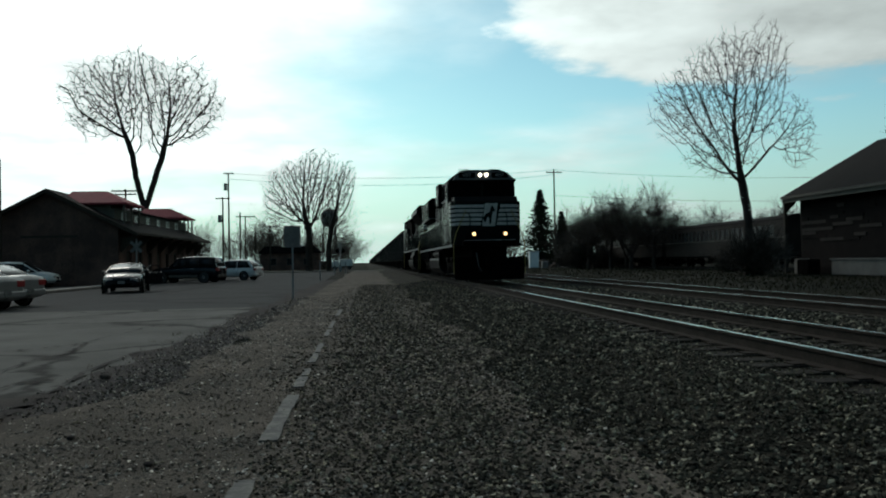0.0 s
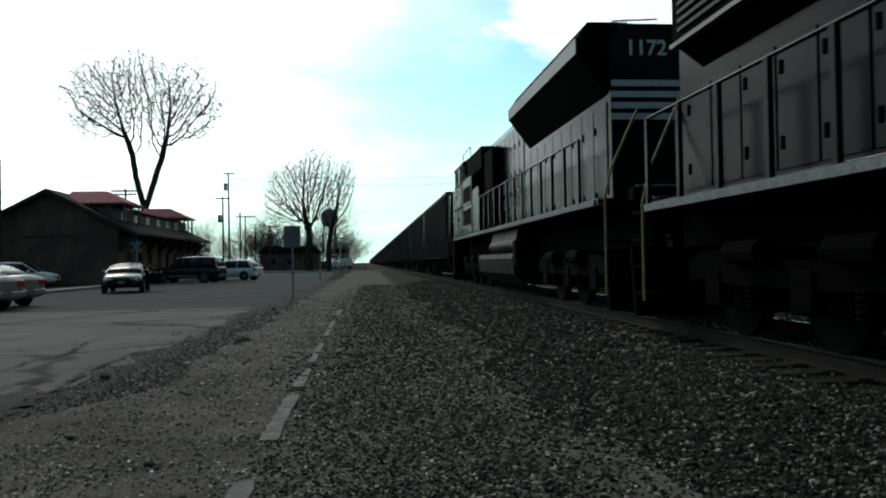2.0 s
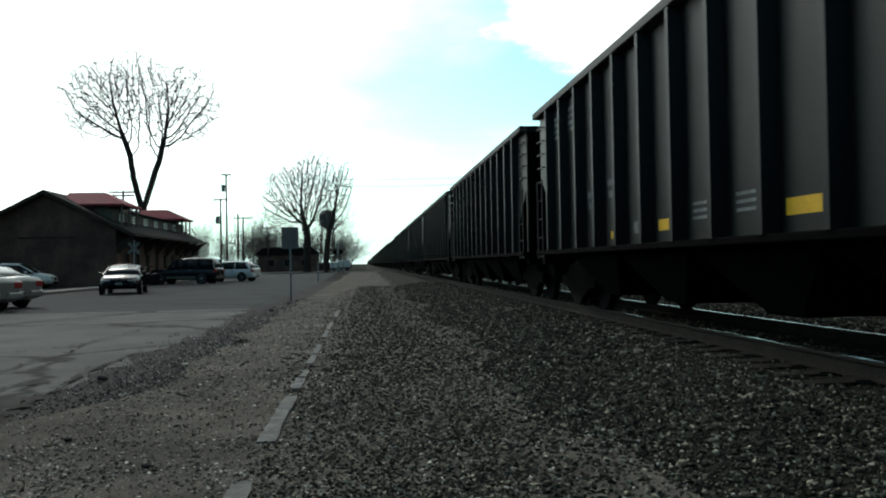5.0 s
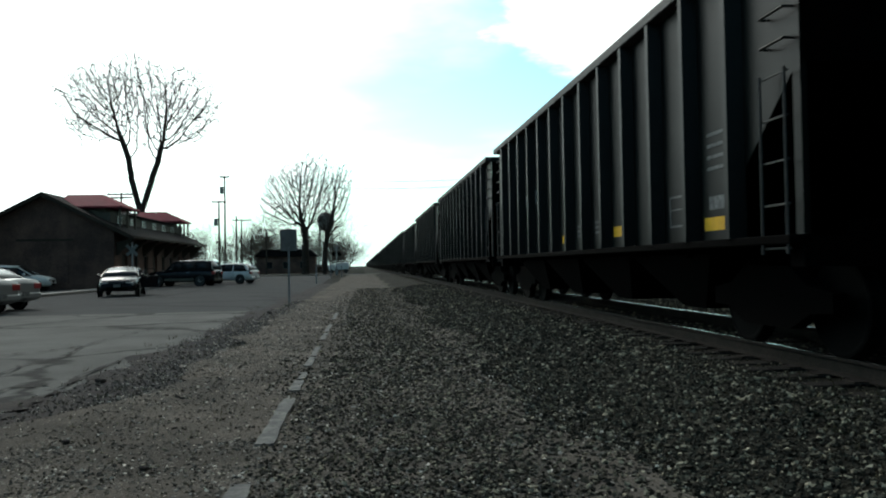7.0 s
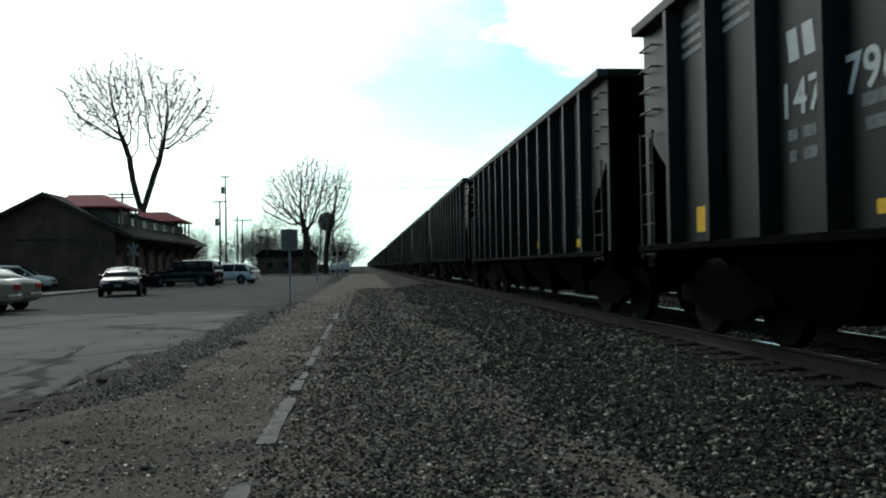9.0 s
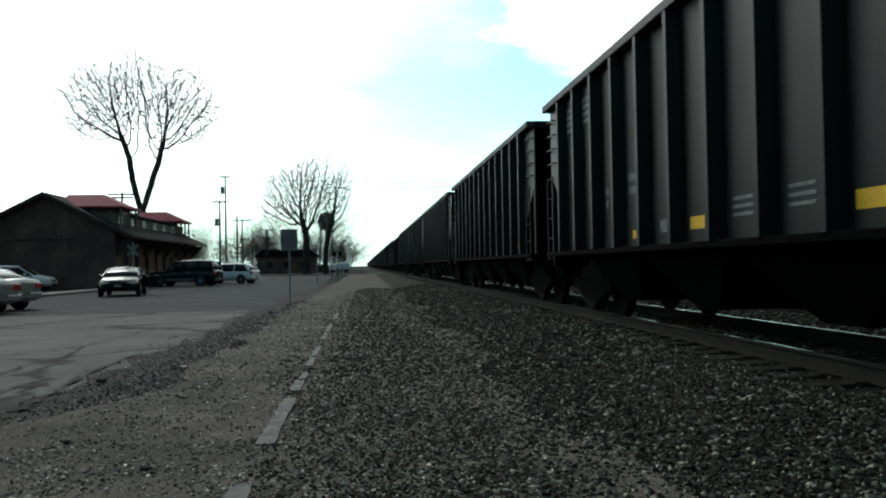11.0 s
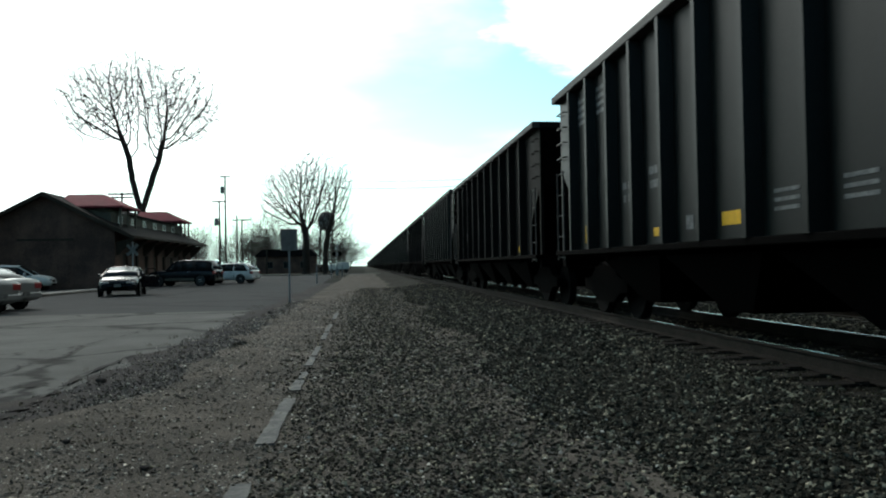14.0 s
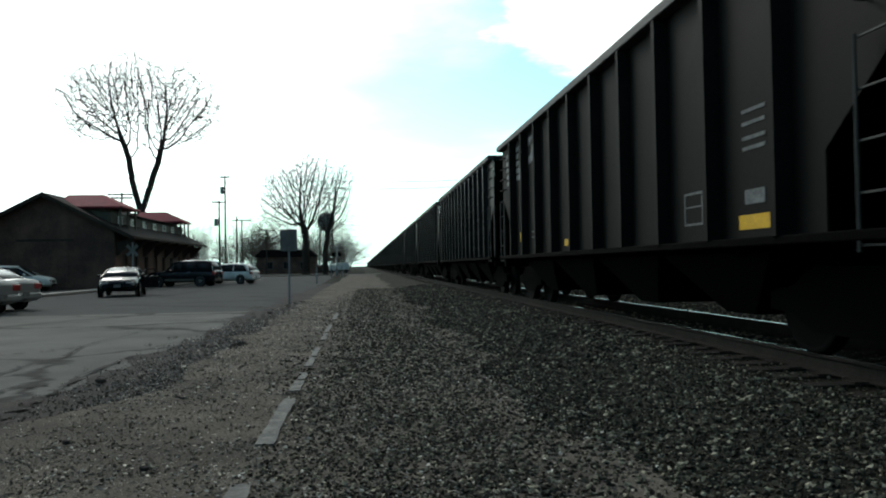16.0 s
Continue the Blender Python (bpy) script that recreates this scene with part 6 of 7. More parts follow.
def coach(y0):
    """An old passenger coach with a row of windows and a rounded roof."""
    c = empty("passenger_coach", 33.5, y0, 0.30)
    L, W = 24.5, 1.5
    for s in (-1, 1):
        part("side_below_windows", boxed(s * (W - 0.06), s * W, 0, L, 1.0, 2.42), "pullman", c, "faded brown lower side")
        part("letter_board", boxed(s * (W - 0.06), s * W, 0, L, 3.42, 3.75), "pullman", c)
        part("belt_rail", boxed(s * (W - 0.02), s * (W + 0.04), 0, L, 2.36, 2.46), "trim", c, "pale belt rail")
        part("side_sill", boxed(s * (W - 0.1), s * (W + 0.03), 0, L, 0.88, 1.02), "under", c)
        n = 22
        for k in range(n):
            y = 1.5 + k * (L - 3.0) / n
            w = (L - 3.0) / n
            part("window_post", boxed(s * (W - 0.06), s * W, y, y + 0.26, 2.42, 3.42), "pullman", c)
            part("window_pane", boxed(s * (W - 0.05), s * (W - 0.035), y + 0.26, y + w, 2.46, 3.42), "dark_pane", c, "dark window pane")
        for a, b in ((0, 1.5), (L - 1.5, L)):
            part("vestibule_side", boxed(s * (W - 0.06), s * W, a, b, 2.42, 3.42), "pullman", c)
    for a, b in ((0, 0.08), (L - 0.08, L)):
        part("end_wall", boxed(-W + 0.06, W - 0.06, a, b, 1.0, 3.75), "pullman", c)
    out = [(W * math.cos(math.pi * i / 12) * 1.01, 3.75 + 0.48 * math.sin(math.pi * i / 12)) for i in range(13)]
    part("roof", prism(bmesh.new(), out, -0.1, L + 0.1, "y"), "roof", c, "dull rounded roof")
    part("floor", boxed(-W + 0.06, W - 0.06, 0.08, L - 0.08, 1.0, 1.12), "under", c)
    part("underbody_box", boxed(-1.1, 1.1, 8, 15, 0.4, 0.95, 0.04), "under", c)
    truck(c, 3.0, 2.4)
    truck(c, L - 3.0, 2.4)
    tagged(c, "faded brown passenger coach parked behind the trees", "passenger coach", "parked coaches")


coach(57.8)
coach(83.4)


def siding():
    root = empty("siding_track", 33.5, 0, 0.13)
    for s in (-0.752, 0.752):
        at(part("rail", prism(bmesh.new(), rail_profile(), 30, 130, "y"), "rail", root, "rusty steel rail"), s)
    tie = mesh_of("tie", boxed(-1.3, 1.3, -0.115, 0.115, -0.12, 0.0), "tie")
    for k in range(120):
        at(part("tie", tie, None, root), 0, 40 + k * 0.6, 0)
    tagged(root, "overgrown siding with rusty rails", "railway track", kind="structure")


siding()


# ---- vehicles ----
M["car_dark"] = surface("dark_blue_black_car_paint", (0.006, 0.007, 0.010), 0.25, 0, 0.15, 20, 2, 0.0, spec=0.22)
M["car_silver"] = surface("silver_car_paint", (0.22, 0.22, 0.217), 0.3, 0.2, 0.1, 20, 2, 0.0)
M["car_white"] = surface("white_car_paint", (0.62, 0.62, 0.60), 0.3, 0, 0.1, 20, 2, 0.0)
M["chrome"] = surface("bright_trim", (0.5, 0.5, 0.5), 0.2, 1.0, 0.1, 20, 2, 0.0)
M["tail"] = surface("red_tail_lamp", (0.28, 0.02, 0.02), 0.3, 0, 0.1, 20, 2, 0.0)
M["headlamp"] = surface("clear_headlamp", (0.16, 0.165, 0.17), 0.3, 0, 0.1, 20, 2, 0.0)


def vehicle(name, x, y, turn, style, width, paint, label, category, open_door=False, wheel_r=0.33, lower=None):
    """style: body stations (along, underside, shoulder height, share of width) and cabin stations (along, height over the belt); front at +x."""
    v = empty(name, x, y, 0.02, turn)
    w = width / 2
    rings = []
    bm = bmesh.new()
    for sx, zl, zb, k in style["body"]:
        h, ww = zb - zl, w * k
        half = [(0.0, zl), (ww * 0.82, zl), (ww * 0.96, zl + h * 0.14), (ww, zl + h * 0.48), (ww * 0.985, zl + h * 0.80), (ww * 0.92, zb - 0.02), (ww * 0.78, zb + 0.015), (0.0, zb + 0.04)]
        ring = [(sx, yy, zz) for yy, zz in half] + [(sx, -yy, zz) for yy, zz in half[-2:0:-1]]
        rings.append([bm.verts.new(p) for p in ring])
    m = len(rings[0])
    for a, b in zip(rings, rings[1:]):
        for i in range(m):
            bm.faces.new((a[i], a[(i + 1) % m], b[(i + 1) % m], b[i]))
    bm.faces.new(rings[0])
    bm.faces.new(rings[-1][::-1])
    b = part("body", bm, paint, v)
    for f in b.data.polygons:
        f.use_smooth = len(f.vertices) == 4
    # cabin: a grid of stations along and points across, cut into roof and panes
    belt, roof_h = style["belt"], max(h for _, h in style["cabin"])
    grid = []
    for sx, h in style["cabin"]:
        u = h / roof_h
        wb, wt, zt = w * 0.93, w * (0.93 - 0.20 * u), belt + h
        drop = 0.085 * u
        half = [(wb, belt - 0.02), (wt, zt - drop), (wt * 0.84, zt - drop * 0.2), (0.0, zt + 0.025 * u)]
        grid.append([Vector((sx, -yy, zz)) for yy, zz in half] + [Vector((sx, yy, zz)) for yy, zz in half[-2::-1]])
    n = len(grid)

    def shell(name, i0, i1, j0, j1, material, label, thick=0.03, shrink=0.0):
        bm = bmesh.new()
        rows = [[bm.verts.new(grid[i][j]) for j in range(j0, j1 + 1)] for i in range(i0, i1 + 1)]
        for p, q in zip(rows, rows[1:]):
            for k in range(j1 - j0):
                quad = [p[k], p[k + 1], q[k + 1], q[k]]
                if len({tuple(round(c, 4) for c in t.co) for t in quad}) == 4:
                    bm.faces.new(quad)
        if not bm.faces:
            bm.free()
            return
        bmesh.ops.recalc_face_normals(bm, faces=bm.faces)
        bmesh.ops.solidify(bm, geom=list(bm.faces), thickness=thick)
        ob = part(name, bm, material, v, label)
        for f in ob.data.polygons:
            f.use_smooth = True

    shell("roof_panel", 1, n - 2, 1, 5, paint, "rounded roof panel", 0.05)
    shell("windshield", n - 2, n - 1, 1, 5, "glass", "sloping windshield")
    shell("rear_window", 0, 1, 1, 5, "glass", "rear window")
    for j in (0, 5):
        for i in range(n - 1):
            shell("side_window", i, i + 1, j, j + 1, "glass", "dark side window")
    for s in (0, 6):
        t = 1 if s == 0 else 5
        for i, r in [(1, style["rear_pillar"]), (n - 2, 0.035)] + [(i, 0.032) for i in range(2, n - 2)]:
            foot = grid[0][s].lerp(grid[1][s], 0.25) if i == 1 else (grid[n - 1][s] if i == n - 2 else grid[i][s])
            part("pillar", tube(bmesh.new(), [foot, grid[i][t]], r * 1.15, 6, r), paint, v)
        part("belt_moulding", tube(bmesh.new(), [grid[i][s] for i in range(n)], 0.022, 5), "under", v)
        part("roof_edge", tube(bmesh.new(), [grid[i][t] for i in range(1, n - 1)], 0.035, 6), paint, v)
    stations = style["body"]
    lx, hx = stations[0][0], stations[-1][0]
    tyre = mesh_of("tyre", lathe(bmesh.new(), [(wheel_r * 0.62, -0.1), (wheel_r * 0.95, -0.11), (wheel_r, -0.07), (wheel_r, 0.07), (wheel_r * 0.95, 0.11), (wheel_r * 0.62, 0.1)], 22, "y"), "rubber")
    rim = mesh_of("rim", lathe(bmesh.new(), [(wheel_r * 0.62, -0.09), (wheel_r * 0.60, -0.06), (wheel_r * 0.2, -0.10), (wheel_r * 0.2, 0.10), (wheel_r * 0.60, 0.06), (wheel_r * 0.62, 0.09)], 16, "y"), "car_white")
    L = hx - lx
    for wx in (lx + L * 0.20, hx - L * 0.185):
        for s in (-1, 1):
            wl = at(part("wheel_arch", lathe(bmesh.new(), [(wheel_r * 1.16, -0.035), (wheel_r * 1.16, 0.02)], 22, "y"), "under", v), wx, s * (w - 0.015), wheel_r)
            at(part("tyre", tyre, None, wl, "black rubber tyre"), 0, s * -0.055, 0)
            at(part("rim", rim, None, wl, "bright wheel rim"), 0, s * -0.05, 0)
    zh, zr_ = stations[-2][2], stations[1][2]
    wf, wr = w * stations[-2][3], w * stations[1][3]
    for s in (-1, 1):
        part("headlight", boxed(stations[-2][0] - 0.16, hx - 0.01, s * (wf - 0.42), s * (wf - 0.02), zh - 0.19, zh - 0.03, 0.04), "headlamp", v, "clear headlight")
        part("tail_light", boxed(lx - 0.012, stations[1][0] + 0.12, s * (wr - 0.36), s * (wr + 0.012), zr_ - 0.30, zr_ - 0.08, 0.04), "tail", v, "red tail light")
        cx = style["cabin"][-1][0]
        part("mirror", boxed(cx - 0.55, cx - 0.40, s * (w - 0.03), s * (w + 0.17), belt - 0.01, belt + 0.13, 0.04), paint, v)
        for k in (0.36, 0.57):
            part("door_handle", boxed(lx + L * k, lx + L * k + 0.2, s * (w - 0.02), s * (w + 0.015), belt - 0.17, belt - 0.13, 0.01), "chrome", v)
        for k in (0.33, 0.54, 0.74):
            part("door_seam", boxed(lx + L * k - 0.006, lx + L * k + 0.006, s * (w - 0.02), s * (w + 0.003), 0.42, belt - 0.08), "under", v)
    part("grille", boxed(hx - 0.10, hx + 0.012, -w * 0.42, w * 0.42, zh - 0.24, zh - 0.10, 0.02), "under", v, "dark radiator grille")
    part("lower_grille", boxed(hx - 0.10, hx + 0.02, -w * 0.5, w * 0.5, 0.34, 0.46, 0.02), "under", v)
    part("front_bumper", boxed(hx - 0.14, hx + 0.03, -w * 0.80, w * 0.80, 0.46, 0.56, 0.03), lower or paint, v)
    part("rear_bumper", boxed(lx - 0.06, lx + 0.14, -w * 0.84, w * 0.84, 0.36, 0.58, 0.05), lower or paint, v)
    if lower:
        for s in (-1, 1):
            part("side_cladding", boxed(lx + L * 0.29, hx - L * 0.28, s * (w - 0.03), s * (w + 0.012), 0.40, 0.58, 0.01), lower, v, "tan lower side cladding")
    for xx in (hx + 0.035, lx - 0.065):
        part("licence_plate", boxed(xx - 0.006, xx + 0.006, -0.16, 0.16, 0.46, 0.60), "dull_white", v, "blank pale plate")
    if open_door:
        cx, top = style["cabin"][-1][0], belt + roof_h
        d = part("open_door", boxed(-1.05, 0, -0.05, 0.03, 0.38, belt, 0.02), paint, v, "driver's door standing open")
        at(d, cx - 0.45, w, 0, 0, 0, -48)
        fr = bmesh.new()
        tube(fr, [(-1.0, 0, belt - 0.02), (-0.85, -0.1, top - 0.12), (-0.35, -0.1, top - 0.14), (-0.02, 0, belt)], 0.03, 6)
        part("door_window_frame", fr, paint, d)
    return tagged(v, label, category, "parked vehicles")


SEDAN = dict(belt=0.97, rear_pillar=0.06, cabin=[(-1.95, 0.03), (-1.15, 0.43), (-0.35, 0.48), (0.30, 0.44), (1.22, 0.0)],
             body=[(-2.42, 0.46, 0.84, 0.76), (-2.37, 0.32, 0.99, 0.88), (-2.05, 0.26, 1.03, 0.96), (-1.2, 0.22, 0.98, 1.0), (0.9, 0.22, 0.96, 1.0), (1.5, 0.24, 0.92, 0.985), (2.1, 0.26, 0.83, 0.93), (2.36, 0.30, 0.73, 0.85), (2.45, 0.38, 0.62, 0.74)])
SUV = dict(belt=1.16, rear_pillar=0.07, cabin=[(-2.52, 0.0), (-2.30, 0.70), (-1.15, 0.77), (-0.10, 0.77), (0.50, 0.70), (1.15, 0.0)],
           body=[(-2.62, 0.50, 1.02, 0.86), (-2.57, 0.36, 1.15, 0.94), (-2.2, 0.32, 1.16, 0.99), (-1.0, 0.30, 1.16, 1.0), (1.05, 0.30, 1.15, 1.0), (1.7, 0.32, 1.13, 0.98), (2.3, 0.34, 1.06, 0.94), (2.54, 0.38, 0.96, 0.88), (2.62, 0.46, 0.84, 0.80)])
CROSS = dict(belt=1.05, rear_pillar=0.10, cabin=[(-2.25, 0.06), (-1.72, 0.58), (-0.75, 0.66), (0.35, 0.62), (1.25, 0.0)],
             body=[(-2.34, 0.48, 0.90, 0.82), (-2.28, 0.34, 1.06, 0.92), (-1.95, 0.28, 1.08, 0.98), (-1.0, 0.26, 1.05, 1.0), (0.9, 0.26, 1.03, 1.0), (1.5, 0.28, 1.0, 0.98), (2.02, 0.30, 0.90, 0.93), (2.24, 0.34, 0.80, 0.86), (2.32, 0.42, 0.68, 0.76)])
vehicle("sedan", -12.2, 41.8, -80, SEDAN, 1.86, "car_dark", "dark blue-black sedan with its driver's door open", "car", open_door=True)
vehicle("sport_utility_vehicle", -13.4, 61.4, 169, SUV, 1.98, "car_dark", "large black sport utility vehicle with tan lower trim", "car", wheel_r=0.39, lower="trim")
vehicle("sport_utility_vehicle", -11.2, 68.0, 163, CROSS, 1.9, "car_white", "white crossover parked beside a black vehicle", "car", wheel_r=0.36)
vehicle("sedan", -13.65, 28.6, 163, SEDAN, 1.84, "car_silver", "silver sedan parked nose-in beside the station lot", "car")
vehicle("sedan", -13.35, 26.2, 163, SEDAN, 1.84, "car_silver", "silver sedan parked at the edge of the lot", "car")
vehicle("hatchback", -22.9, 54.9, 8, CROSS, 1.85, "car_white", "white hatchback parked in front of the station gable", "car", wheel_r=0.34)


# ---- poles, wires, signs ----
def utility_pole(x, y, h, arms=((0.5, 1.2),), box_at=None, r=0.16, label="weathered wooden utility pole with crossarm"):
    p = empty("utility_pole", x, y, 0)
    part("pole", tube(bmesh.new(), [(0, 0, 0), (0, 0, h)], r, 10, r * 0.65), "wood", p)
    for d, half in arms:
        a = part("crossarm", boxed(-half, half, -0.06, 0.06, h - d - 0.08, h - d + 0.08), "wood", p)
        for k in (-0.9, -0.45, 0.45, 0.9):
            tube(b := bmesh.new(), [(k * half, 0, h - d + 0.06), (k * half, 0, h - d + 0.24)], 0.045, 6)
            part("insulator", b, "steel", a)
    if box_at:
        tube(b := bmesh.new(), [(-0.42, 0, box_at), (-0.42, 0, box_at + 1.0)], 0.28, 12)
        part("transformer", b, "steel", p, "grey pole transformer")
    tagged(p, label, "utility pole", "utility poles")


utility_pole(28.55, 118, 15.0)
utility_pole(-19.96, 118, 14.8, ((0.15, 0.7),), 12.2)
utility_pole(-19.75, 112, 10.7, ((0.2, 1.0),), 7.2)
utility_pole(-19.9, 128, 9.6, ())
utility_pole(-20.9, 140, 9.8, ((0.2, 1.6),))
utility_pole(-17.9, 150, 8.5, ((0.2, 1.5), (1.6, 1.2)))
utility_pole(-20.6, 150, 7.6, ())
utility_pole(-24.9, 56.6, 8.8, (), None, 0.16, "plain wooden pole with a thin antenna beside the station")
utility_pole(-27.8, 95, 10.3, ((0.2, 1.6), (0.6, 1.2)))


def wires():
    for k, (a, b, sag) in enumerate((((-19.96, 118, 14.7), (28.55, 118, 14.9), 1.0), ((28.55, 118, 14.9), (95, 118, 14.4), 1.2), ((-19.96, 118, 13.9), (28.55, 118, 14.2), 1.3), ((28.55, 118, 11.0), (95, 118, 10.6), 1.0))):
        pts = []
        for i in range(25):
            u = i / 24
            p = Vector(a).lerp(Vector(b), u)
            p.z -= sag * 4 * u * (1 - u)
            pts.append(p)
        ob = new("overhead_wire", mesh_of("overhead_wire", tube(bmesh.new(), pts, 0.022, 4), "under"))
        tagged(ob, "thin dark overhead wire strung across the tracks", "wire", "overhead wires")


wires()
ob = new("antenna", mesh_of("antenna", tube(bmesh.new(), [(0, 0, 0), (0, 0, 1.9)], 0.02, 5), "steel"))
ob.location = (-24.9, 56.6, 8.75)
tagged(ob, "thin metal antenna rod on a wooden pole", "antenna")


def road_sign(x, y, post_h, w, h, zc, label, turn=0, name="road_sign"):
    s = empty(name, x, y, 0)
    s.matrix_world = pose(x, y, 0, 0, 0, turn)
    bm = bmesh.new()
    prism(bm, [(-0.03, -0.02), (0.03, -0.02), (0.03, 0.02), (0.012, 0.02), (0.012, -0.004), (-0.012, -0.004), (-0.012, 0.02), (-0.03, 0.02)], 0, post_h, "z")
    part("post", bm, "steel", s, "steel channel sign post")
    part("sign_panel", boxed(-w / 2, w / 2, -0.035, -0.022, zc - h / 2, zc + h / 2, 0.004), "sign_back", s, "bare grey metal back of the sign")
    for z in (zc - h / 3, zc + h / 3):
        part("bolt", tube(bmesh.new(), [(0, -0.05, z), (0, -0.034, z)], 0.012, 8), "steel", s)
    tagged(s, label, "road sign", "road signs")


road_sign(-2.66, 28.9, 2.7, 0.60, 0.78, 2.28, "grey metal road sign seen from behind on a steel post")
road_sign(26.9, 100, 3.7, 0.9, 0.9, 3.30, "small pale square sign on a thin post beside the tracks")
for x, y, h in ((-3.5, 60, 1.5), (-3.5, 87, 1.6), (-2.6, 97, 1.4)):
    p = empty("marker_post", x, y, 0)
    part("post", boxed(-0.05, 0.05, -0.03, 0.03, 0, h, 0.01), "steel", p)
    part("reflector", boxed(-0.04, 0.04, -0.04, -0.03, h - 0.25, h - 0.08), "dull_white", p)
    tagged(p, "short steel marker post beside the lane", "marker post", "marker posts")


def crossbuck(x, y, zc, lights=False, label="white crossbuck sign on a post beside the station"):
    c = empty("crossing_sign", x, y, 0)
    part("mast", tube(bmesh.new(), [(0, 0, 0), (0, 0, zc + 0.55)], 0.055, 8), "steel", c)
    for k in (45, -45):
        b = part("crossbuck_arm", boxed(-0.5, 0.5, -0.05 - 0.02 * (k > 0), -0.03 - 0.02 * (k > 0), -0.1, 0.1), "sign_back", c, "pale crossbuck arm")
        at(b, 0, -0.04, zc, 0, k, 0)
    if lights:
        part("light_bar", boxed(-0.4, 0.4, -0.04, 0.04, zc - 0.95, zc - 0.87), "steel", c)
        for xx in (-0.38, 0.38):
            t = part("signal_lamp", tube(bmesh.new(), [(xx, -0.16, zc - 0.9), (xx, 0.02, zc - 0.9)], 0.15, 14), "under", c, "round black crossing signal lamp")
            part("backing_disc", tube(bmesh.new(), [(xx, 0.02, zc - 0.9), (xx, 0.035, zc - 0.9)], 0.28, 18), "under", t)
        part("control_box", boxed(-0.2, 0.2, -0.15, 0.15, 0.1, 1.0, 0.02), "steel", c)
    tagged(c, label, "railway sign", "crossing signs")


crossbuck(-15.7, 56.0, 2.65)
crossbuck(-3.7, 112, 3.9, True, "crossing signal with crossbuck and round lamps at the street")
crossbuck(10.9 + 2.6, 131, 3.9, True, "crossing signal with crossbuck and round lamps at the street")


def water_tower(x, y):
    w = empty("water_tower", x, y, 0)
    prof = [(0.1, 14.6), (1.6, 14.9), (2.9, 16.2), (3.3, 18.4), (2.9, 20.3), (1.7, 21.5), (0.3, 21.9)]
    part("tank", lathe(bmesh.new(), prof, 24, "z"), "sign_back", w, "rounded grey water tank")
    for k in range(4):
        a = math.pi / 4 + k * math.pi / 2
        part("leg", tube(bmesh.new(), [(3.9 * math.cos(a), 3.9 * math.sin(a), 0), (2.9 * math.cos(a), 2.9 * math.sin(a), 17)], 0.22, 8), "sign_back", w)
    part("riser_pipe", tube(bmesh.new(), [(0, 0, 0), (0, 0, 15)], 0.5, 10), "sign_back", w)
    tagged(w, "distant grey water tower on steel legs", "water tower")


water_tower(-13.7, 300)


def cabinet():
    c = empty("signal_cabinet", 23.9, 112, 0.06)
    part("cabinet_body", boxed(-0.65, 0.65, -0.5, 0.5, 0.1, 2.35, 0.03), "enamel", c)
    part("cabinet_roof", boxed(-0.72, 0.72, -0.57, 0.57, 2.35, 2.45), "white_paint", c)
    part("cabinet_door", boxed(-0.55, 0.55, -0.515, -0.5, 0.25, 2.2, 0.004), "enamel", c)
    part("foundation", boxed(-0.7, 0.7, -0.55, 0.55, -0.1, 0.1), "concrete", c)
    tagged(c, "white metal railway signal cabinet beside the spruce", "signal cabinet")
    b = empty("junction_box", 25.6, 112.5, 0.06)
    part("box_body", boxed(-0.4, 0.4, -0.3, 0.3, 0, 0.95, 0.03), "steel", b)
    tagged(b, "low grey metal junction box near the spruce", "junction box")


cabinet()


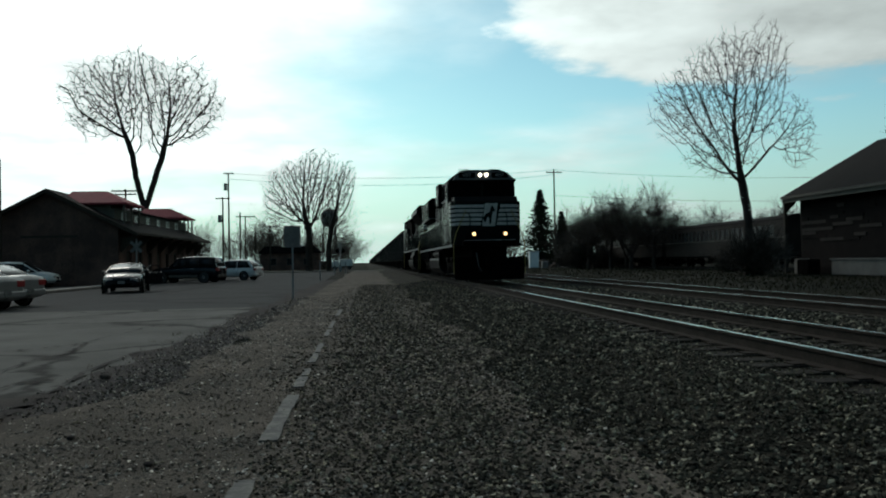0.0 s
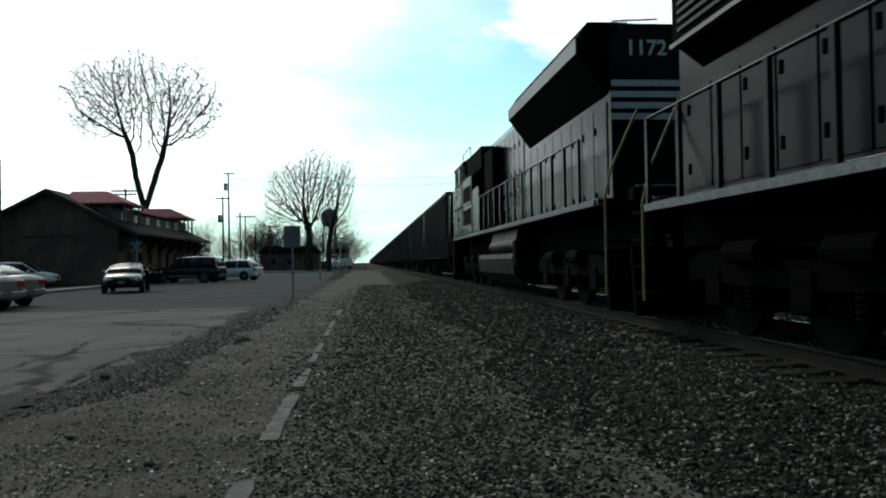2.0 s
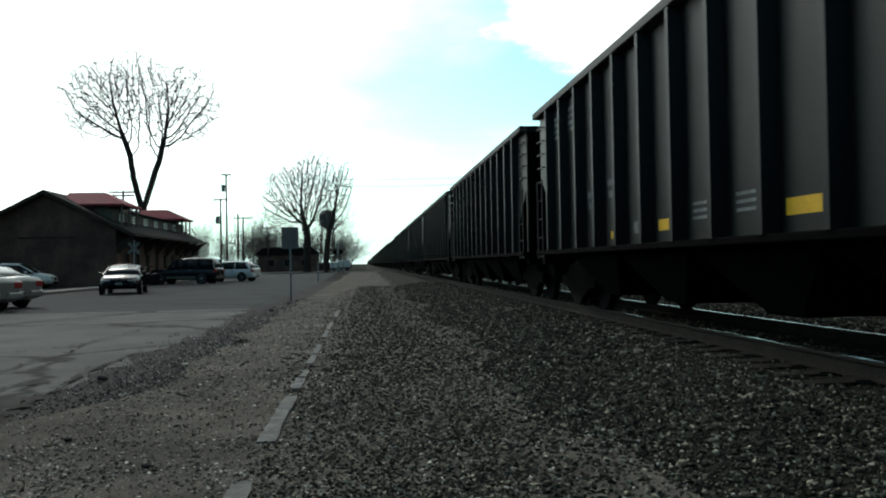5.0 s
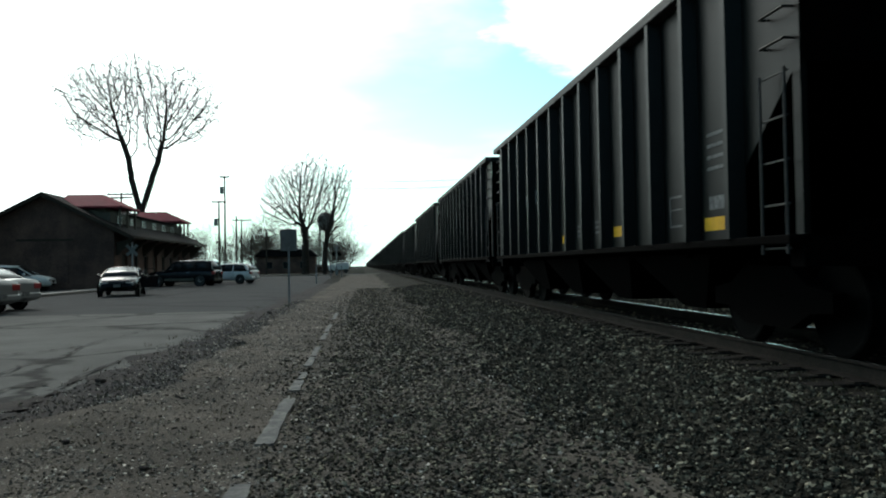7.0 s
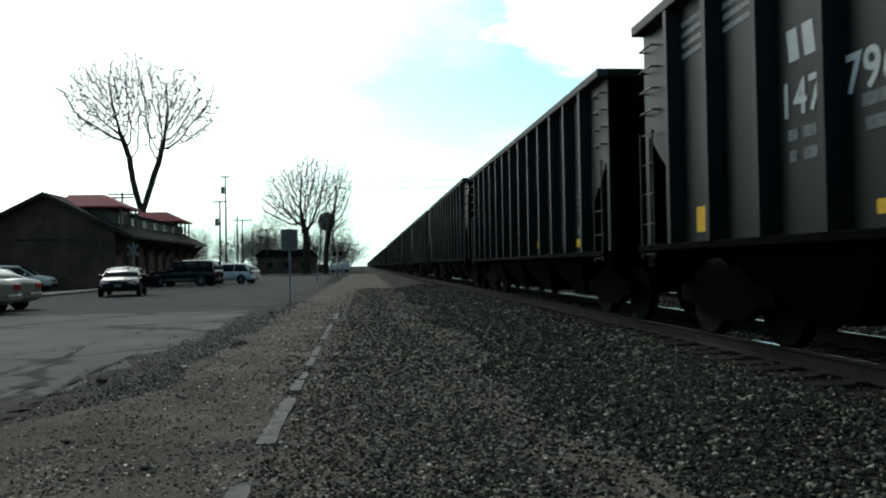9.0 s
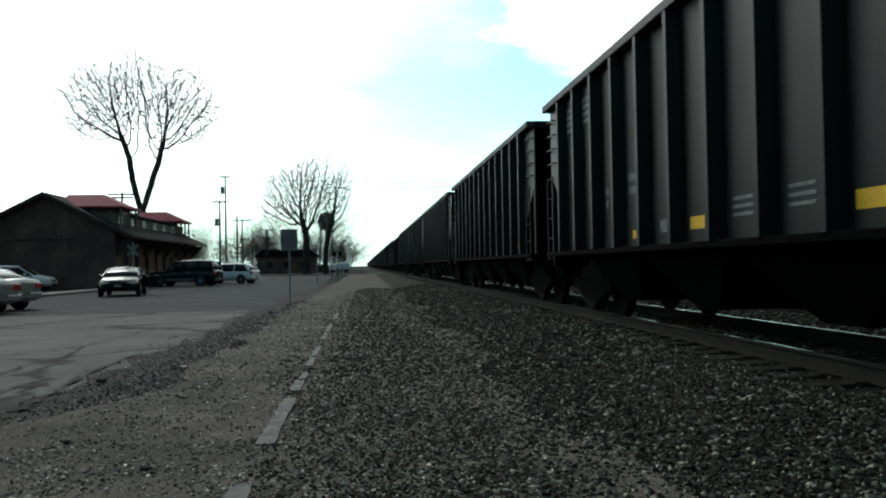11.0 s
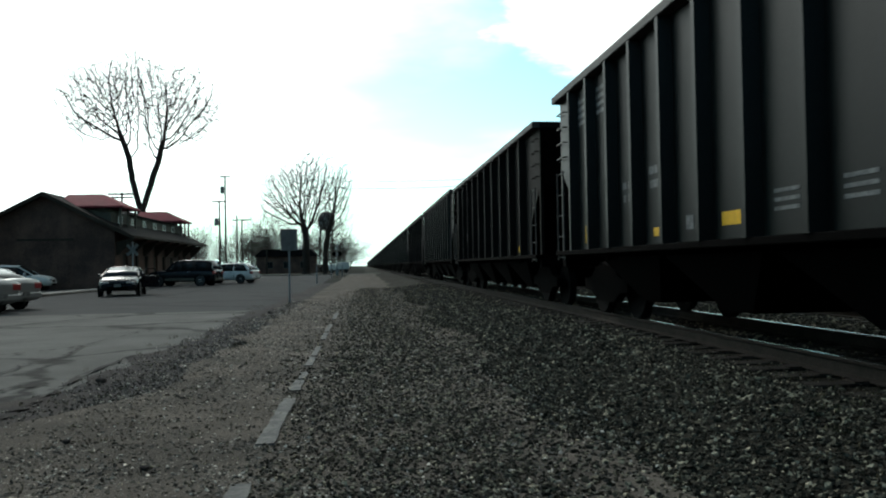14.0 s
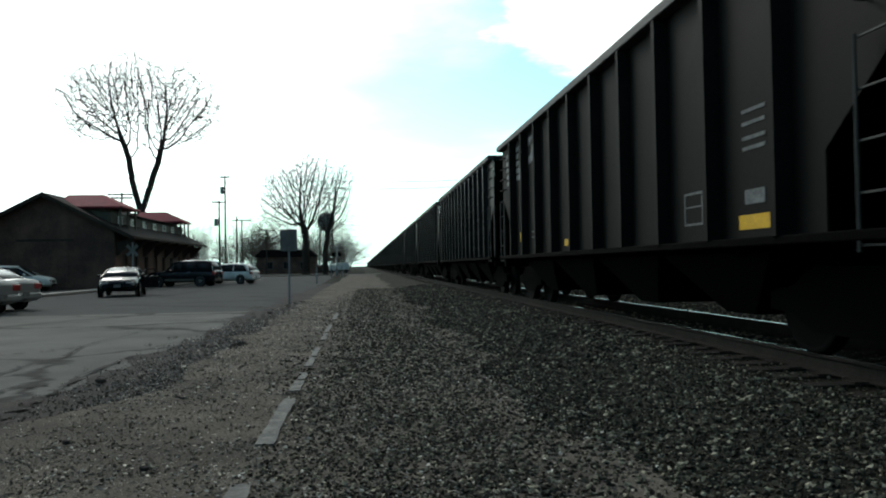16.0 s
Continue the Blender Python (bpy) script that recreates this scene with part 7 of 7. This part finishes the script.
def far_truck():
    t = empty("box_truck", -4.2, 152, 0.02)
    part("cargo_box", boxed(-0.9, 1.5, -1.1, 1.1, 0.7, 2.0, 0.04), "car_white", t, "white cargo box")
    part("cab", boxed(-2.3, -1.0, -1.0, 1.0, 0.5, 1.7, 0.12), "car_white", t)
    for x in (-1.8, 0.9):
        for y in (-1.0, 1.0):
            at(part("wheel", lathe(bmesh.new(), [(0.2, -0.1), (0.38, -0.1), (0.38, 0.1), (0.2, 0.1)], 16, "y"), "rubber", t), x, y, 0.38)
    tagged(t, "small white truck parked beyond the level crossing", "truck")


far_truck()


def kerbs():
    k = new("station_kerb", mesh_of("station_kerb", boxed(-17.4, -16.1, 36, 57.5, 0.0, 0.14, 0.02), "concrete"))
    tagged(k, "pale concrete kerb and walk beside the station", "kerb", kind="structure")
    k = new("platform_walk", mesh_of("platform_walk", boxed(-17.4, -15.4, 57.5, 84, 0.0, 0.14, 0.02), "concrete"))
    tagged(k, "pale concrete platform walk under the eaves", "pavement", kind="structure")
    bm = bmesh.new()
    prism(bm, [(-60, 0.0), (-4.5, 0.0), (-4.5, 0.12), (-60, 0.12)], 117.6, 118.0, "y")
    k = new("street_kerb", mesh_of("street_kerb", bm, "concrete"))
    tagged(k, "pale concrete kerb along the cross street", "kerb", kind="structure")


kerbs()


def far_house():
    h = empty("brick_house", -16, 172, 0)
    part("wall", boxed(-6, 6, -4, 4, 0, 3.6), "brick", h)
    part("roof", prism(bmesh.new(), [(-6.6, 3.5), (6.6, 3.5), (5.0, 5.0), (-5.0, 5.0)], -4.6, 4.6, "y"), "roof", h)
    for x in (-3.5, 0, 3.5):
        window_unit(h, 1.2, 1.3, pose(x, -4.0, 1.1, 0, 0, 0), "trim", 1)
    tagged(h, "low brown brick building beyond the cross street", "building")


far_house()


# ---- what moves ----
def motions():
    for thing, y0 in MOVING:
        walk(thing, [(t, pose(TRACK_X, y0 - SPEED * t, RAIL_TOP - 0.001)) for t in (0.0, 4.0, 8.0, 12.0, 16.0)])


motions()
